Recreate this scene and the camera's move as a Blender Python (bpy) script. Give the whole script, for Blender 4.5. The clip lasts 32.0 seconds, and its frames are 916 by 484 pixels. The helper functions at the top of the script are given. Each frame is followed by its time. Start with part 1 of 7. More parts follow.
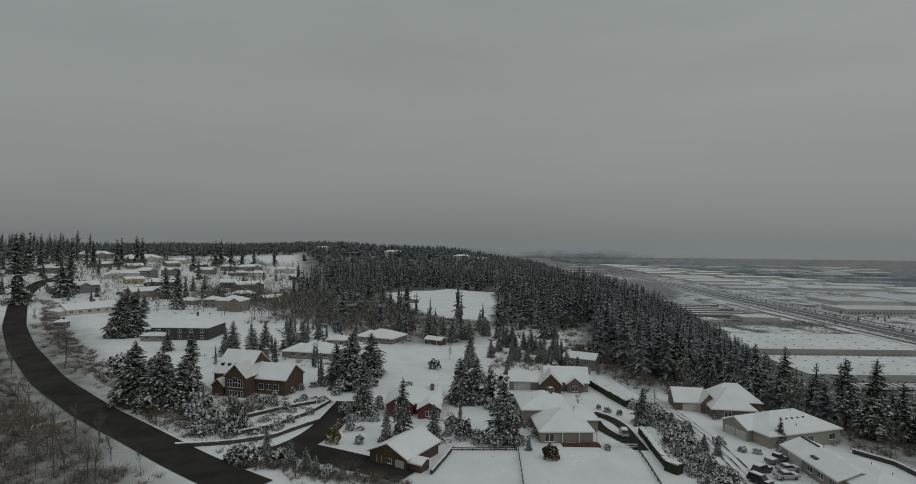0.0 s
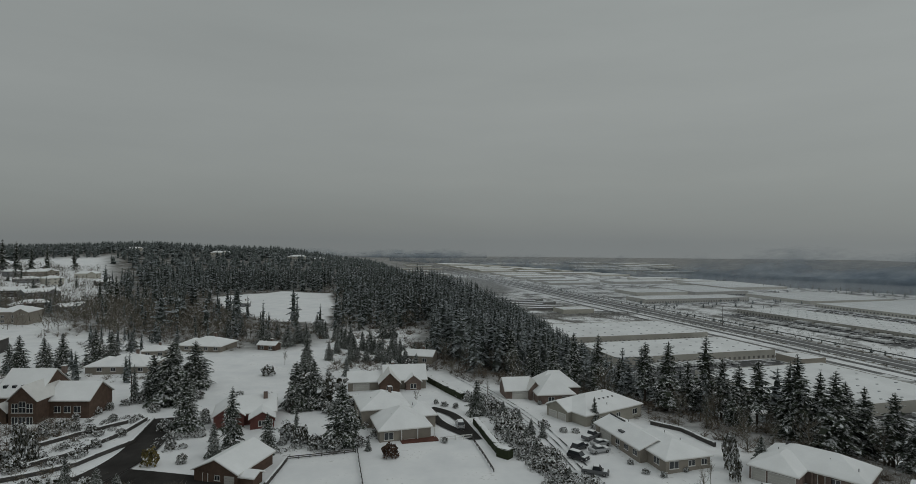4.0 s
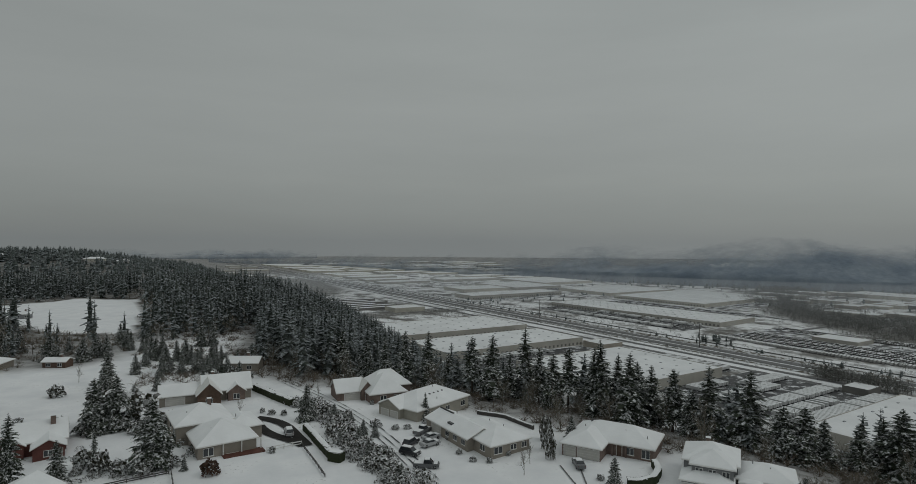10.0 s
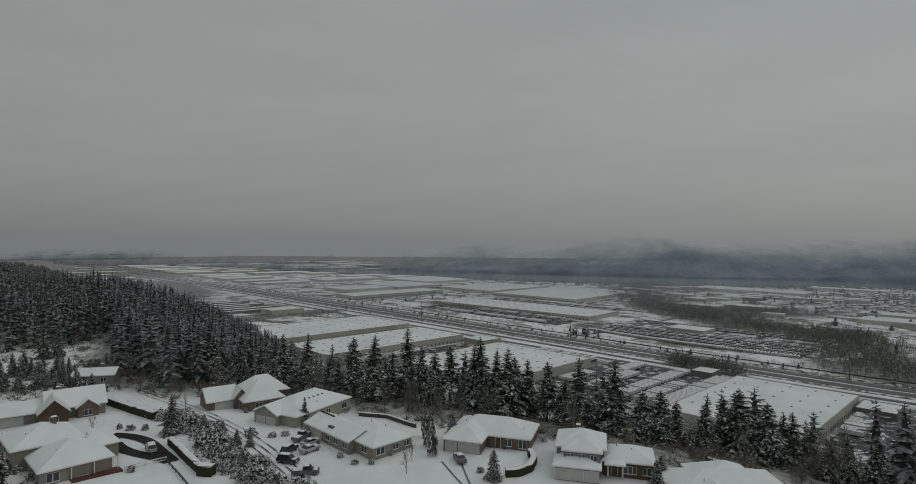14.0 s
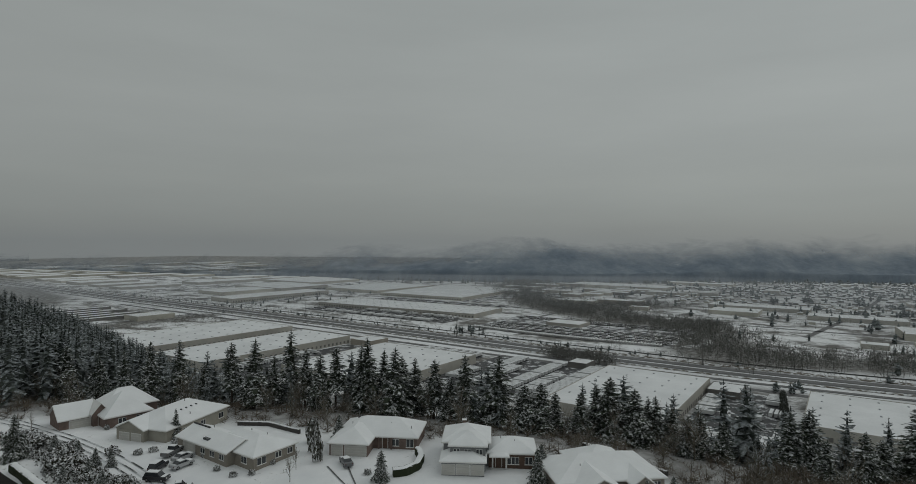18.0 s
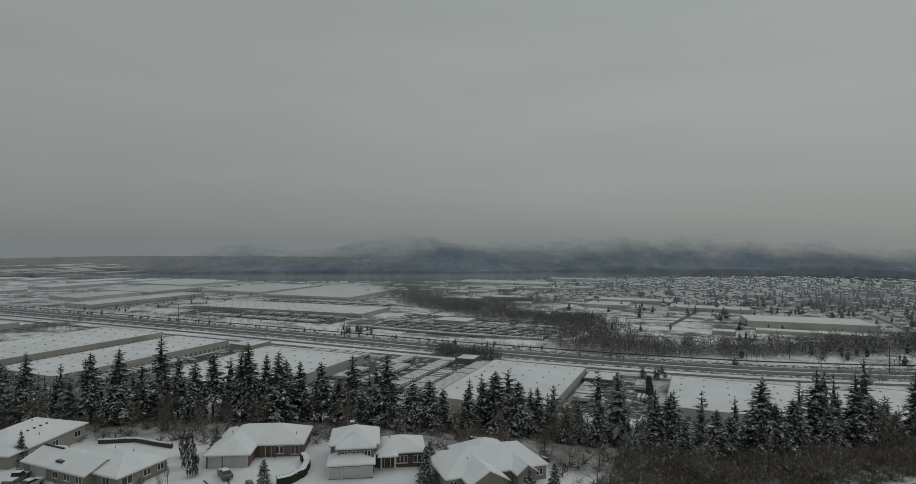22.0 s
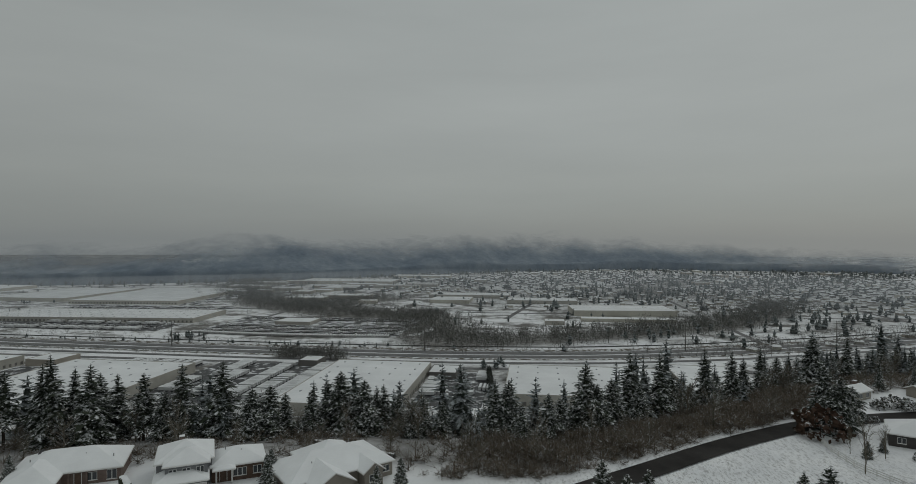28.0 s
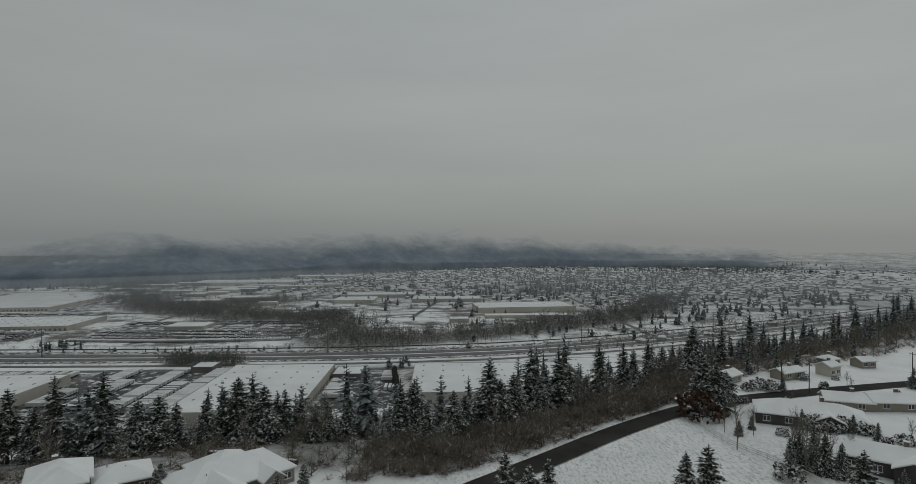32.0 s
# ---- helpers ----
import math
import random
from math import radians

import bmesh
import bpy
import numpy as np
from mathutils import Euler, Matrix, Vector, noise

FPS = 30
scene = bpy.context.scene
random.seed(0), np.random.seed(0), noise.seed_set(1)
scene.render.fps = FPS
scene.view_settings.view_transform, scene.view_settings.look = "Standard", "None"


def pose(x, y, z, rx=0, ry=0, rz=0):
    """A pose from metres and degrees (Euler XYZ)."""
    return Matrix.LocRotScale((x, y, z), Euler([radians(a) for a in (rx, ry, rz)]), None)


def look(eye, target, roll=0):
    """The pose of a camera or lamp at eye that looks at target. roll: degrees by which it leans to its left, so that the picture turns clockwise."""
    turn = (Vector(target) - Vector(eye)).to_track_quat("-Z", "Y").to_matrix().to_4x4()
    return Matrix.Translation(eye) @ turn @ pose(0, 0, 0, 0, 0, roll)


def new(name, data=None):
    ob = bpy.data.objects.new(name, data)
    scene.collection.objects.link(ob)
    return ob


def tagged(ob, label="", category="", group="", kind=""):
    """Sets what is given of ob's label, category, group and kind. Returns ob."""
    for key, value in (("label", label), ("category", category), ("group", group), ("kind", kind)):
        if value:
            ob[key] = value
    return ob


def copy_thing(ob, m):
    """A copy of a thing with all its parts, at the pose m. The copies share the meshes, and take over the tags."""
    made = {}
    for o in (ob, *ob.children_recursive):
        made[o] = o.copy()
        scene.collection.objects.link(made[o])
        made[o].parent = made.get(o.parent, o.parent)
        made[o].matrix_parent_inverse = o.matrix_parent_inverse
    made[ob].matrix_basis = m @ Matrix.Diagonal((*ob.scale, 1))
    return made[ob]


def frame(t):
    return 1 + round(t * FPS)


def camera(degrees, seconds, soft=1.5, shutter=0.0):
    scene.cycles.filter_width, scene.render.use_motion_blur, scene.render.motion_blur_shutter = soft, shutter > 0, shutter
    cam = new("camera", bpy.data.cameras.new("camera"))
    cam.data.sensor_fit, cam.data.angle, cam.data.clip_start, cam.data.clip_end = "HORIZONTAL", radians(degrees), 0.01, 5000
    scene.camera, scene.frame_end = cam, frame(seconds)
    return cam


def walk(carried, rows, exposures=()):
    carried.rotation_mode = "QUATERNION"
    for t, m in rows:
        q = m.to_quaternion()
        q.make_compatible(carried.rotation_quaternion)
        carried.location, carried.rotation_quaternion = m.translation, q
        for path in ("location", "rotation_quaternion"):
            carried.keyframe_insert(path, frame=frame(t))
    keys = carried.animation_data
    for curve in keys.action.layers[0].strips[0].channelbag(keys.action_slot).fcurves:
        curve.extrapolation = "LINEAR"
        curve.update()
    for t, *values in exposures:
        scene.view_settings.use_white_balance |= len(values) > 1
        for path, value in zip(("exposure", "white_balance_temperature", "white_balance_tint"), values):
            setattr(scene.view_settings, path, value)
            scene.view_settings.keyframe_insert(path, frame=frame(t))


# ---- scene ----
cam = camera(77.36, 32.0, soft=0.85)
# seconds, tilt, lean, heading: the camera hovers 40 m over the hill and turns on the spot
EYE = (0.0, 0.0, 140.0)
PATH = [
    (0.0, 89.68, -0.66, 0.00),
    (0.5, 89.70, -0.64, -2.41),
    (1.0, 89.72, -0.60, -4.84),
    (1.5, 89.76, -0.56, -7.42),
    (2.0, 89.79, -0.53, -9.93),
    (2.5, 89.80, -0.53, -11.90),
    (3.0, 89.81, -0.53, -13.41),
    (3.5, 89.82, -0.54, -14.73),
    (5.5, 89.84, -0.59, -19.96),
    (6.0, 89.86, -0.60, -21.20),
    (6.5, 89.87, -0.57, -22.59),
    (7.0, 89.88, -0.52, -24.01),
    (7.5, 89.88, -0.47, -25.34),
    (8.0, 89.89, -0.44, -26.56),
    (8.5, 89.89, -0.43, -27.84),
    (9.0, 89.90, -0.43, -29.39),
    (9.5, 89.91, -0.43, -31.16),
    (10.0, 89.92, -0.44, -32.78),
    (10.5, 89.92, -0.45, -34.33),
    (11.0, 89.93, -0.47, -35.98),
    (11.5, 89.94, -0.49, -37.53),
    (12.0, 89.96, -0.50, -39.04),
    (12.5, 89.95, -0.48, -40.46),
    (13.0, 89.94, -0.46, -41.64),
    (13.5, 89.94, -0.45, -43.00),
    (14.0, 89.95, -0.47, -44.52),
    (14.5, 89.96, -0.49, -46.08),
    (16.5, 89.96, -0.46, -51.33),
    (17.0, 89.97, -0.45, -52.81),
    (17.5, 89.97, -0.42, -54.31),
    (18.0, 89.97, -0.37, -55.79),
    (18.5, 89.97, -0.32, -57.35),
    (19.0, 89.96, -0.29, -58.92),
    (19.5, 89.96, -0.27, -60.53),
    (20.0, 89.95, -0.26, -61.95),
    (20.5, 89.94, -0.23, -63.19),
    (21.0, 89.93, -0.20, -64.35),
    (21.5, 89.92, -0.18, -65.60),
    (22.0, 89.90, -0.17, -66.97),
    (22.5, 89.88, -0.16, -68.43),
    (23.0, 89.86, -0.15, -69.72),
    (23.5, 89.83, -0.14, -70.87),
    (24.0, 89.80, -0.13, -72.11),
    (24.5, 89.77, -0.12, -73.40),
    (25.0, 89.75, -0.13, -74.62),
    (25.5, 89.75, -0.14, -75.78),
    (27.5, 89.70, -0.03, -81.10),
    (28.0, 89.68, -0.01, -82.34),
    (28.5, 89.66, 0.01, -83.54),
    (29.0, 89.64, 0.03, -84.80),
    (29.5, 89.63, 0.02, -86.10),
    (30.0, 89.62, 0.00, -87.37),
    (30.5, 89.60, 0.00, -88.58),
    (31.0, 89.59, 0.03, -89.70),
    (31.5, 89.57, 0.07, -90.79),
    (32.0, 89.56, 0.13, -91.83),
]
walk(cam, [(t, pose(*EYE, tilt, lean, turn)) for t, tilt, lean, turn in PATH])

# ---- light: an overcast winter sky, brighter overhead, and a very soft sun ----
SUN_EL, SUN_AZ = radians(42), radians(125)
world = bpy.data.worlds.new("overcast_sky")
scene.world = world
world.use_nodes = True
wn, wl = world.node_tree.nodes, world.node_tree.links
wn.clear()


def wnode(kind, **kw):
    n = wn.new(kind)
    for k, v in kw.items():
        n.inputs[k].default_value = v
    return n


sky = wnode("ShaderNodeTexSky")
sky.sky_type, sky.sun_disc = "NISHITA", False
sky.sun_elevation, sky.sun_rotation = SUN_EL, SUN_AZ
geo = wnode("ShaderNodeTexCoord")
split = wnode("ShaderNodeSeparateXYZ")
wl.new(geo.outputs["Generated"], split.inputs[0])
grade = wnode("ShaderNodeValToRGB")
SKY = [(0.0, (0.172, 0.188, 0.190)), (0.035, (0.196, 0.211, 0.208)), (0.10, (0.242, 0.256, 0.246)), (0.22, (0.275, 0.291, 0.280)),
       (0.42, (0.275, 0.295, 0.286)), (0.7, (0.34, 0.36, 0.353)), (1.0, (0.42, 0.445, 0.438))]
grade.color_ramp.elements[0].position, grade.color_ramp.elements[0].color = SKY[0][0], (*SKY[0][1], 1)
grade.color_ramp.elements[1].position, grade.color_ramp.elements[1].color = SKY[-1][0], (*SKY[-1][1], 1)
for p, c in SKY[1:-1]:
    e = grade.color_ramp.elements.new(p)
    e.color = (*c, 1)
wl.new(split.outputs["Z"], grade.inputs[0])
# slow cloud texture, drawn out sideways
stretch = wnode("ShaderNodeMapping")
stretch.inputs["Scale"].default_value = (1.0, 1.0, 5.5)
wl.new(geo.outputs["Generated"], stretch.inputs["Vector"])
cloud = wnode("ShaderNodeTexNoise", Scale=2.2, Detail=5.0, Roughness=0.55)
wl.new(stretch.outputs[0], cloud.inputs["Vector"])
shade = wnode("ShaderNodeMapRange")
shade.inputs["From Min"].default_value, shade.inputs["From Max"].default_value = 0.3, 0.7
shade.inputs["To Min"].default_value, shade.inputs["To Max"].default_value = 0.96, 1.035
wl.new(cloud.outputs["Fac"], shade.inputs["Value"])
mul = wnode("ShaderNodeMix")
mul.data_type, mul.blend_type = "RGBA", "MULTIPLY"
mul.inputs[0].default_value = 1.0
wl.new(grade.outputs[0], mul.inputs[6])
wl.new(shade.outputs[0], mul.inputs[7])
# the cloud is thinner on the side where the sun stands
glow_side = wnode("ShaderNodeVectorMath")
glow_side.operation = "DOT_PRODUCT"
glow_side.inputs[1].default_value = (math.sin(radians(125)), math.cos(radians(125)), 0.0)
wl.new(geo.outputs["Generated"], glow_side.inputs[0])
thin = wnode("ShaderNodeMapRange")
for key, value in (("From Min", -0.6), ("From Max", 1.0), ("To Min", 0.95), ("To Max", 1.19)):
    thin.inputs[key].default_value = value
wl.new(glow_side.outputs["Value"], thin.inputs["Value"])
mul2 = wnode("ShaderNodeMix")
mul2.data_type, mul2.blend_type = "RGBA", "MULTIPLY"
mul2.inputs[0].default_value = 1.0
wl.new(mul.outputs[2], mul2.inputs[6])
wl.new(thin.outputs[0], mul2.inputs[7])
skymix = wnode("ShaderNodeMix")
skymix.data_type = "RGBA"
skymix.inputs[0].default_value = 0.004
wl.new(mul2.outputs[2], skymix.inputs[6])
wl.new(sky.outputs[0], skymix.inputs[7])
back = wnode("ShaderNodeBackground", Strength=1.0)
wl.new(skymix.outputs[2], back.inputs[0])
wout = wnode("ShaderNodeOutputWorld")
wl.new(back.outputs[0], wout.inputs[0])

sun_data = bpy.data.lights.new("sun", "SUN")
sun_data.energy, sun_data.angle, sun_data.color = 0.25, radians(40), (1.0, 0.985, 0.96)
sun = new("sun", sun_data)
sun.matrix_world = look((0, 0, 300), (-math.sin(radians(125)) * 60, -math.cos(radians(125)) * 60, 246))
scene.view_settings.exposure = 0.0

# ---- materials ----
def mat(name, rough=0.8, metal=0.0, spec=0.4):
    m = bpy.data.materials.new(name)
    m.use_nodes = True
    b = m.node_tree.nodes["Principled BSDF"]
    b.inputs["Roughness"].default_value, b.inputs["Metallic"].default_value = rough, metal
    b.inputs["Specular IOR Level"].default_value = spec
    return m, m.node_tree.nodes, m.node_tree.links, b


def noise_fac(nodes, links, scale, detail=4.0, coords="Object", rough=0.6, squash=None):
    tc = nodes.new("ShaderNodeTexCoord")
    n = nodes.new("ShaderNodeTexNoise")
    n.inputs["Scale"].default_value, n.inputs["Detail"].default_value, n.inputs["Roughness"].default_value = scale, detail, rough
    if squash:
        mp = nodes.new("ShaderNodeMapping")
        mp.inputs["Scale"].default_value = squash
        links.new(tc.outputs[coords], mp.inputs[0])
        links.new(mp.outputs[0], n.inputs["Vector"])
    else:
        links.new(tc.outputs[coords], n.inputs["Vector"])
    return n.outputs["Fac"]


def ramp(nodes, links, fac, stops):
    r = nodes.new("ShaderNodeValToRGB")
    els = r.color_ramp.elements
    els[0].position, els[0].color = stops[0][0], (*stops[0][1], 1)
    els[1].position, els[1].color = stops[-1][0], (*stops[-1][1], 1)
    for p, c in stops[1:-1]:
        els.new(p).color = (*c, 1)
    links.new(fac, r.inputs[0])
    return r.outputs[0]


def blend(nodes, links, fac, a, b, kind="MIX"):
    m = nodes.new("ShaderNodeMix")
    m.data_type, m.blend_type = "RGBA", kind
    if isinstance(fac, float):
        m.inputs[0].default_value = fac
    else:
        links.new(fac, m.inputs[0])
    for i, v in ((6, a), (7, b)):
        if isinstance(v, tuple):
            m.inputs[i].default_value = (*v, 1)
        else:
            links.new(v, m.inputs[i])
    return m.outputs[2]


def math_node(nodes, links, op, a, b=None, clamp=False):
    n = nodes.new("ShaderNodeMath")
    n.operation, n.use_clamp = op, clamp
    for i, v in ((0, a), (1, b)):
        if v is None:
            continue
        if isinstance(v, (int, float)):
            n.inputs[i].default_value = v
        else:
            links.new(v, n.inputs[i])
    return n.outputs[0]


def steps(nodes, links, fac, lo, hi, a=0.0, b=1.0):
    n = nodes.new("ShaderNodeMapRange")
    n.interpolation_type = "SMOOTHSTEP"
    for k, v in (("From Min", lo), ("From Max", hi), ("To Min", a), ("To Max", b)):
        n.inputs[k].default_value = v
    links.new(fac, n.inputs["Value"])
    return n.outputs[0]


def bump(nodes, links, bsdf, fac, strength=0.3, distance=0.1):
    b = nodes.new("ShaderNodeBump")
    b.inputs["Strength"].default_value, b.inputs["Distance"].default_value = strength, distance
    links.new(fac, b.inputs["Height"])
    links.new(b.outputs[0], bsdf.inputs["Normal"])


def painted(name, base, rough=0.75, vary=0.18, scale=0.6, grain=9.0, metal=0.0, spec=0.35, relief=0.15, jitter=0.0):
    """A surface of one paint or cloth with stains at a large scale and grain at a small one."""
    m, n, l, b = mat(name, rough, metal, spec)
    big = noise_fac(n, l, scale)
    fine = noise_fac(n, l, grain, 3.0)
    lo = tuple(c * (1 - vary) for c in base)
    hi = tuple(min(1, c * (1 + vary)) for c in base)
    col = ramp(n, l, big, [(0.3, lo), (0.7, hi)])
    col2 = ramp(n, l, fine, [(0.25, tuple(1 - vary * 0.7 for _ in base)), (0.75, (1, 1, 1))])
    col = blend(n, l, 1.0, col, col2, "MULTIPLY")
    if jitter:
        info = n.new("ShaderNodeObjectInfo")
        g = ramp(n, l, info.outputs["Random"], [(0, tuple(1 - jitter for _ in base)), (1, (1, 1, 1))])
        col = blend(n, l, 1.0, col, g, "MULTIPLY")
    l.new(col, b.inputs["Base Color"])
    bump(n, l, b, fine, relief, 0.05)
    return m


def snow_over(name, under, cover=(0.25, 0.6), patch=(0.42, 0.6), scale=1.2, rough=0.85, snow=(0.80, 0.82, 0.83), island=0.35):
    """Something with snow lying on the faces that look up, broken by patches."""
    m, n, l, b = mat(name, rough, 0.0, 0.2)
    g = n.new("ShaderNodeNewGeometry")
    s = n.new("ShaderNodeSeparateXYZ")
    l.new(g.outputs["Normal"], s.inputs[0])
    up = steps(n, l, s.outputs["Z"], *cover)
    spots = steps(n, l, noise_fac(n, l, scale, 3.0), *patch)
    own = steps(n, l, g.outputs["Random Per Island"], 0.0, 1.0, 1.0 - island, 1.0 + island)
    fac = math_node(n, l, "MULTIPLY", up, spots)
    fac = math_node(n, l, "MULTIPLY", fac, own, clamp=True)
    dark = blend(n, l, noise_fac(n, l, scale * 4, 2.0), tuple(c * 0.55 for c in under), tuple(c * 1.45 for c in under))
    dark = blend(n, l, 1.0, dark, ramp(n, l, g.outputs["Random Per Island"], [(0, (0.65, 0.7, 0.6)), (1, (1.25, 1.2, 1.1))]), "MULTIPLY")
    l.new(blend(n, l, fac, dark, snow), b.inputs["Base Color"])
    return m


M = {}
M["roof_snow"] = painted("roof_snow", (0.80, 0.82, 0.825), 0.7, 0.05, 0.25, 3.0, spec=0.3, relief=0.12)
M["shingle"] = painted("roof_shingle", (0.06, 0.06, 0.062), 0.9, 0.3, 1.0, 12)
M["asphalt"] = painted("wet_asphalt", (0.042, 0.040, 0.038), 0.9, 0.4, 0.12, 5, relief=0.1, spec=0.08)
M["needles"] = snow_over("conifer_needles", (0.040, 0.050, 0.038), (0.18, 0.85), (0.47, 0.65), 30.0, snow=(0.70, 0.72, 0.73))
# paler, bluer than the near needles: some haze is mixed into the colour
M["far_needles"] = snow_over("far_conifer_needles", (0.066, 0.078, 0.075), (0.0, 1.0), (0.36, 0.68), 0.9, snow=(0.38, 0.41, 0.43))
# most distant firs: aerial haze painted in as a pale blue-grey base
M["crest_needles"] = snow_over("hazed_conifer_needles", (0.13, 0.148, 0.155), (-0.1, 1.0), (0.40, 0.68), 0.4, snow=(0.30, 0.33, 0.35))
M["hedge_green"] = snow_over("dark_evergreen", (0.045, 0.050, 0.044), (0.5, 1.0), (0.5, 0.7), 0.7, snow=(0.3, 0.32, 0.33))
# far bare trees: twig colour lightened to grey in place of haze
M["far_twigs"] = snow_over("hazed_twigs", (0.165, 0.166, 0.170), (0.3, 1.0), (0.46, 0.70), 0.5, snow=(0.42, 0.45, 0.47))
M["bark"] = painted("bark", (0.075, 0.06, 0.048), 0.9, 0.35, 2.0, 12)
M["twigs"] = snow_over("bare_twigs", (0.155, 0.14, 0.125), (0.25, 0.9), (0.42, 0.60), 1.5, snow=(0.6, 0.62, 0.63))
M["brush"] = snow_over("winter_brush", (0.15, 0.125, 0.108), (0.35, 1.0), (0.47, 0.66), 0.8, snow=(0.5, 0.52, 0.53))
M["thicket"] = snow_over("brown_thicket", (0.165, 0.139, 0.122), (0.35, 1.0), (0.46, 0.66), 0.8, snow=(0.5, 0.52, 0.53))
M["ditch"] = snow_over("brushy_ditch", (0.10, 0.09, 0.08), (0.2, 0.8), (0.46, 0.60), 0.16, snow=(0.6, 0.62, 0.63))
M["shed_wall"] = painted("warehouse_wall", (0.42, 0.405, 0.365), 0.7, 0.12, 0.05, 1.0)
M["shed_dark"] = painted("warehouse_dock_wall", (0.17, 0.165, 0.155), 0.7, 0.15, 0.05, 1.0)
M["flat_snow"] = painted("flat_roof_snow", (0.74, 0.76, 0.765), 0.75, 0.10, 0.03, 0.6, spec=0.3)
M["skylight"] = painted("skylight_dome", (0.30, 0.32, 0.33), 0.3, 0.1, 1, 5)
M["trailer"] = painted("white_trailer", (0.62, 0.63, 0.63), 0.5, 0.06, 0.3, 3, jitter=0.25)
M["rubber"] = painted("tyre_rubber", (0.02, 0.02, 0.02), 0.85, 0.2, 2, 12)
M["glass"] = painted("window_glass", (0.035, 0.04, 0.045), 0.08, 0.2, 0.8, 2, spec=0.6, relief=0.0)
M["cream_wall"] = painted("cream_concrete_wall", (0.50, 0.48, 0.42), 0.7, 0.1, 0.05, 1.0)
M["beige_wall"] = painted("beige_concrete_wall", (0.36, 0.33, 0.285), 0.7, 0.1, 0.05, 1.0)

# ---- the ground: a hill that breaks off along a bluff, and a flat valley ----
def smooth(a, b, v):
    t = np.clip((np.asarray(v, float) - a) / (b - a), 0, 1)
    return t * t * (3 - 2 * t)


BLUFF_Y = [-1050, -470, -250, -175, -143, -99, -72, -36, -12, 8, 30, 60, 87, 112, 138, 172, 205, 245, 320, 420, 530, 1100, 1600, 2300]
BLUFF_X = [640, 420, 280, 232, 217, 196, 174, 149, 128, 122, 126, 125, 119, 108, 99, 75, 56, 58, 78, 100, 115, 128, 60, -200]


def bluff(y):
    y = np.asarray(y, float)
    return (np.interp(y - 10, BLUFF_Y, BLUFF_X) + np.interp(y + 10, BLUFF_Y, BLUFF_X)) / 2


def height(x, y):
    """Height of the ground over the valley floor."""
    x, y = np.asarray(x, float), np.asarray(y, float)
    s = x - bluff(y)
    top = 93 + 22 * smooth(90, 440, -x) * smooth(150, 520, y)
    top = top + 22 * smooth(540, 980, y) * smooth(-150, 60, -x) * smooth(-430, -190, x)
    top = top + 1.0 * np.sin(x * 0.021 + 1) * np.sin(y * 0.017) * smooth(60, 200, np.hypot(x, y))
    fall = 1 - smooth(-8, 215, s)
    z = top * fall * (1 - smooth(1150, 1900, y))
    wave = 0.4 * np.sin(x * 0.05) * np.cos(y * 0.043) + 0.25 * np.sin(x * 0.13 + y * 0.09)
    return z + wave * np.clip(z / 60, 0, 1)


FIELD = [(-60, 492), (-44, 500), (-24, 510), (-6, 524), (31, 505), (27, 400), (18, 330), (0, 340), (-16, 348), (-36, 396), (-52, 446)]


def in_field(x, y, grow=0.0):
    """Inside the snowy field in the hill wood, widened by some metres."""
    x, y = np.asarray(x, float), np.asarray(y, float)
    inside, near = np.zeros(x.shape, bool), np.full(x.shape, 1e9)
    for (x0, y0), (x1, y1) in zip(FIELD, FIELD[1:] + FIELD[:1]):
        cross = ((y0 > y) != (y1 > y)) & (x < (x1 - x0) * (y - y0) / (y1 - y0 + 1e-9) + x0)
        inside ^= cross
        t = np.clip(((x - x0) * (x1 - x0) + (y - y0) * (y1 - y0)) / ((x1 - x0) ** 2 + (y1 - y0) ** 2), 0, 1)
        near = np.minimum(near, np.hypot(x - x0 - t * (x1 - x0), y - y0 - t * (y1 - y0)))
    return inside | (near < grow)


def mesh_of(name, verts, faces, smooth_faces=False):
    """A mesh from arrays of corners and of triangles or quads."""
    verts, faces = np.asarray(verts, np.float32), np.asarray(faces, np.int32)
    me = bpy.data.meshes.new(name)
    k = faces.shape[1]
    me.vertices.add(len(verts)), me.loops.add(faces.size), me.polygons.add(len(faces))
    me.vertices.foreach_set("co", verts.ravel())
    me.loops.foreach_set("vertex_index", faces.ravel())
    me.polygons.foreach_set("loop_start", np.arange(0, faces.size, k, dtype=np.int32))
    me.polygons.foreach_set("loop_total", np.full(len(faces), k, np.int32))
    me.polygons.foreach_set("use_smooth", np.full(len(faces), smooth_faces))
    me.update(calc_edges=True)
    me.validate()
    return me


def grid_faces(nx, ny):
    i = np.arange((nx - 1) * (ny - 1))
    a = i // (nx - 1) * nx + i % (nx - 1)
    return np.stack([a, a + 1, a + nx + 1, a + nx], 1)


xs = np.concatenate([np.arange(-4600, -700, 180), np.arange(-700, -330, 12), np.arange(-330, 420, 4), np.arange(420, 1300, 16), np.arange(1300, 4801, 125)])
ys = np.concatenate([np.arange(-4600, -700, 180), np.arange(-700, -240, 16), np.arange(-240, 520, 4), np.arange(520, 1760, 16), np.arange(1760, 4801, 125)])
gx, gy = np.meshgrid(xs, ys)
gz = height(gx, gy)
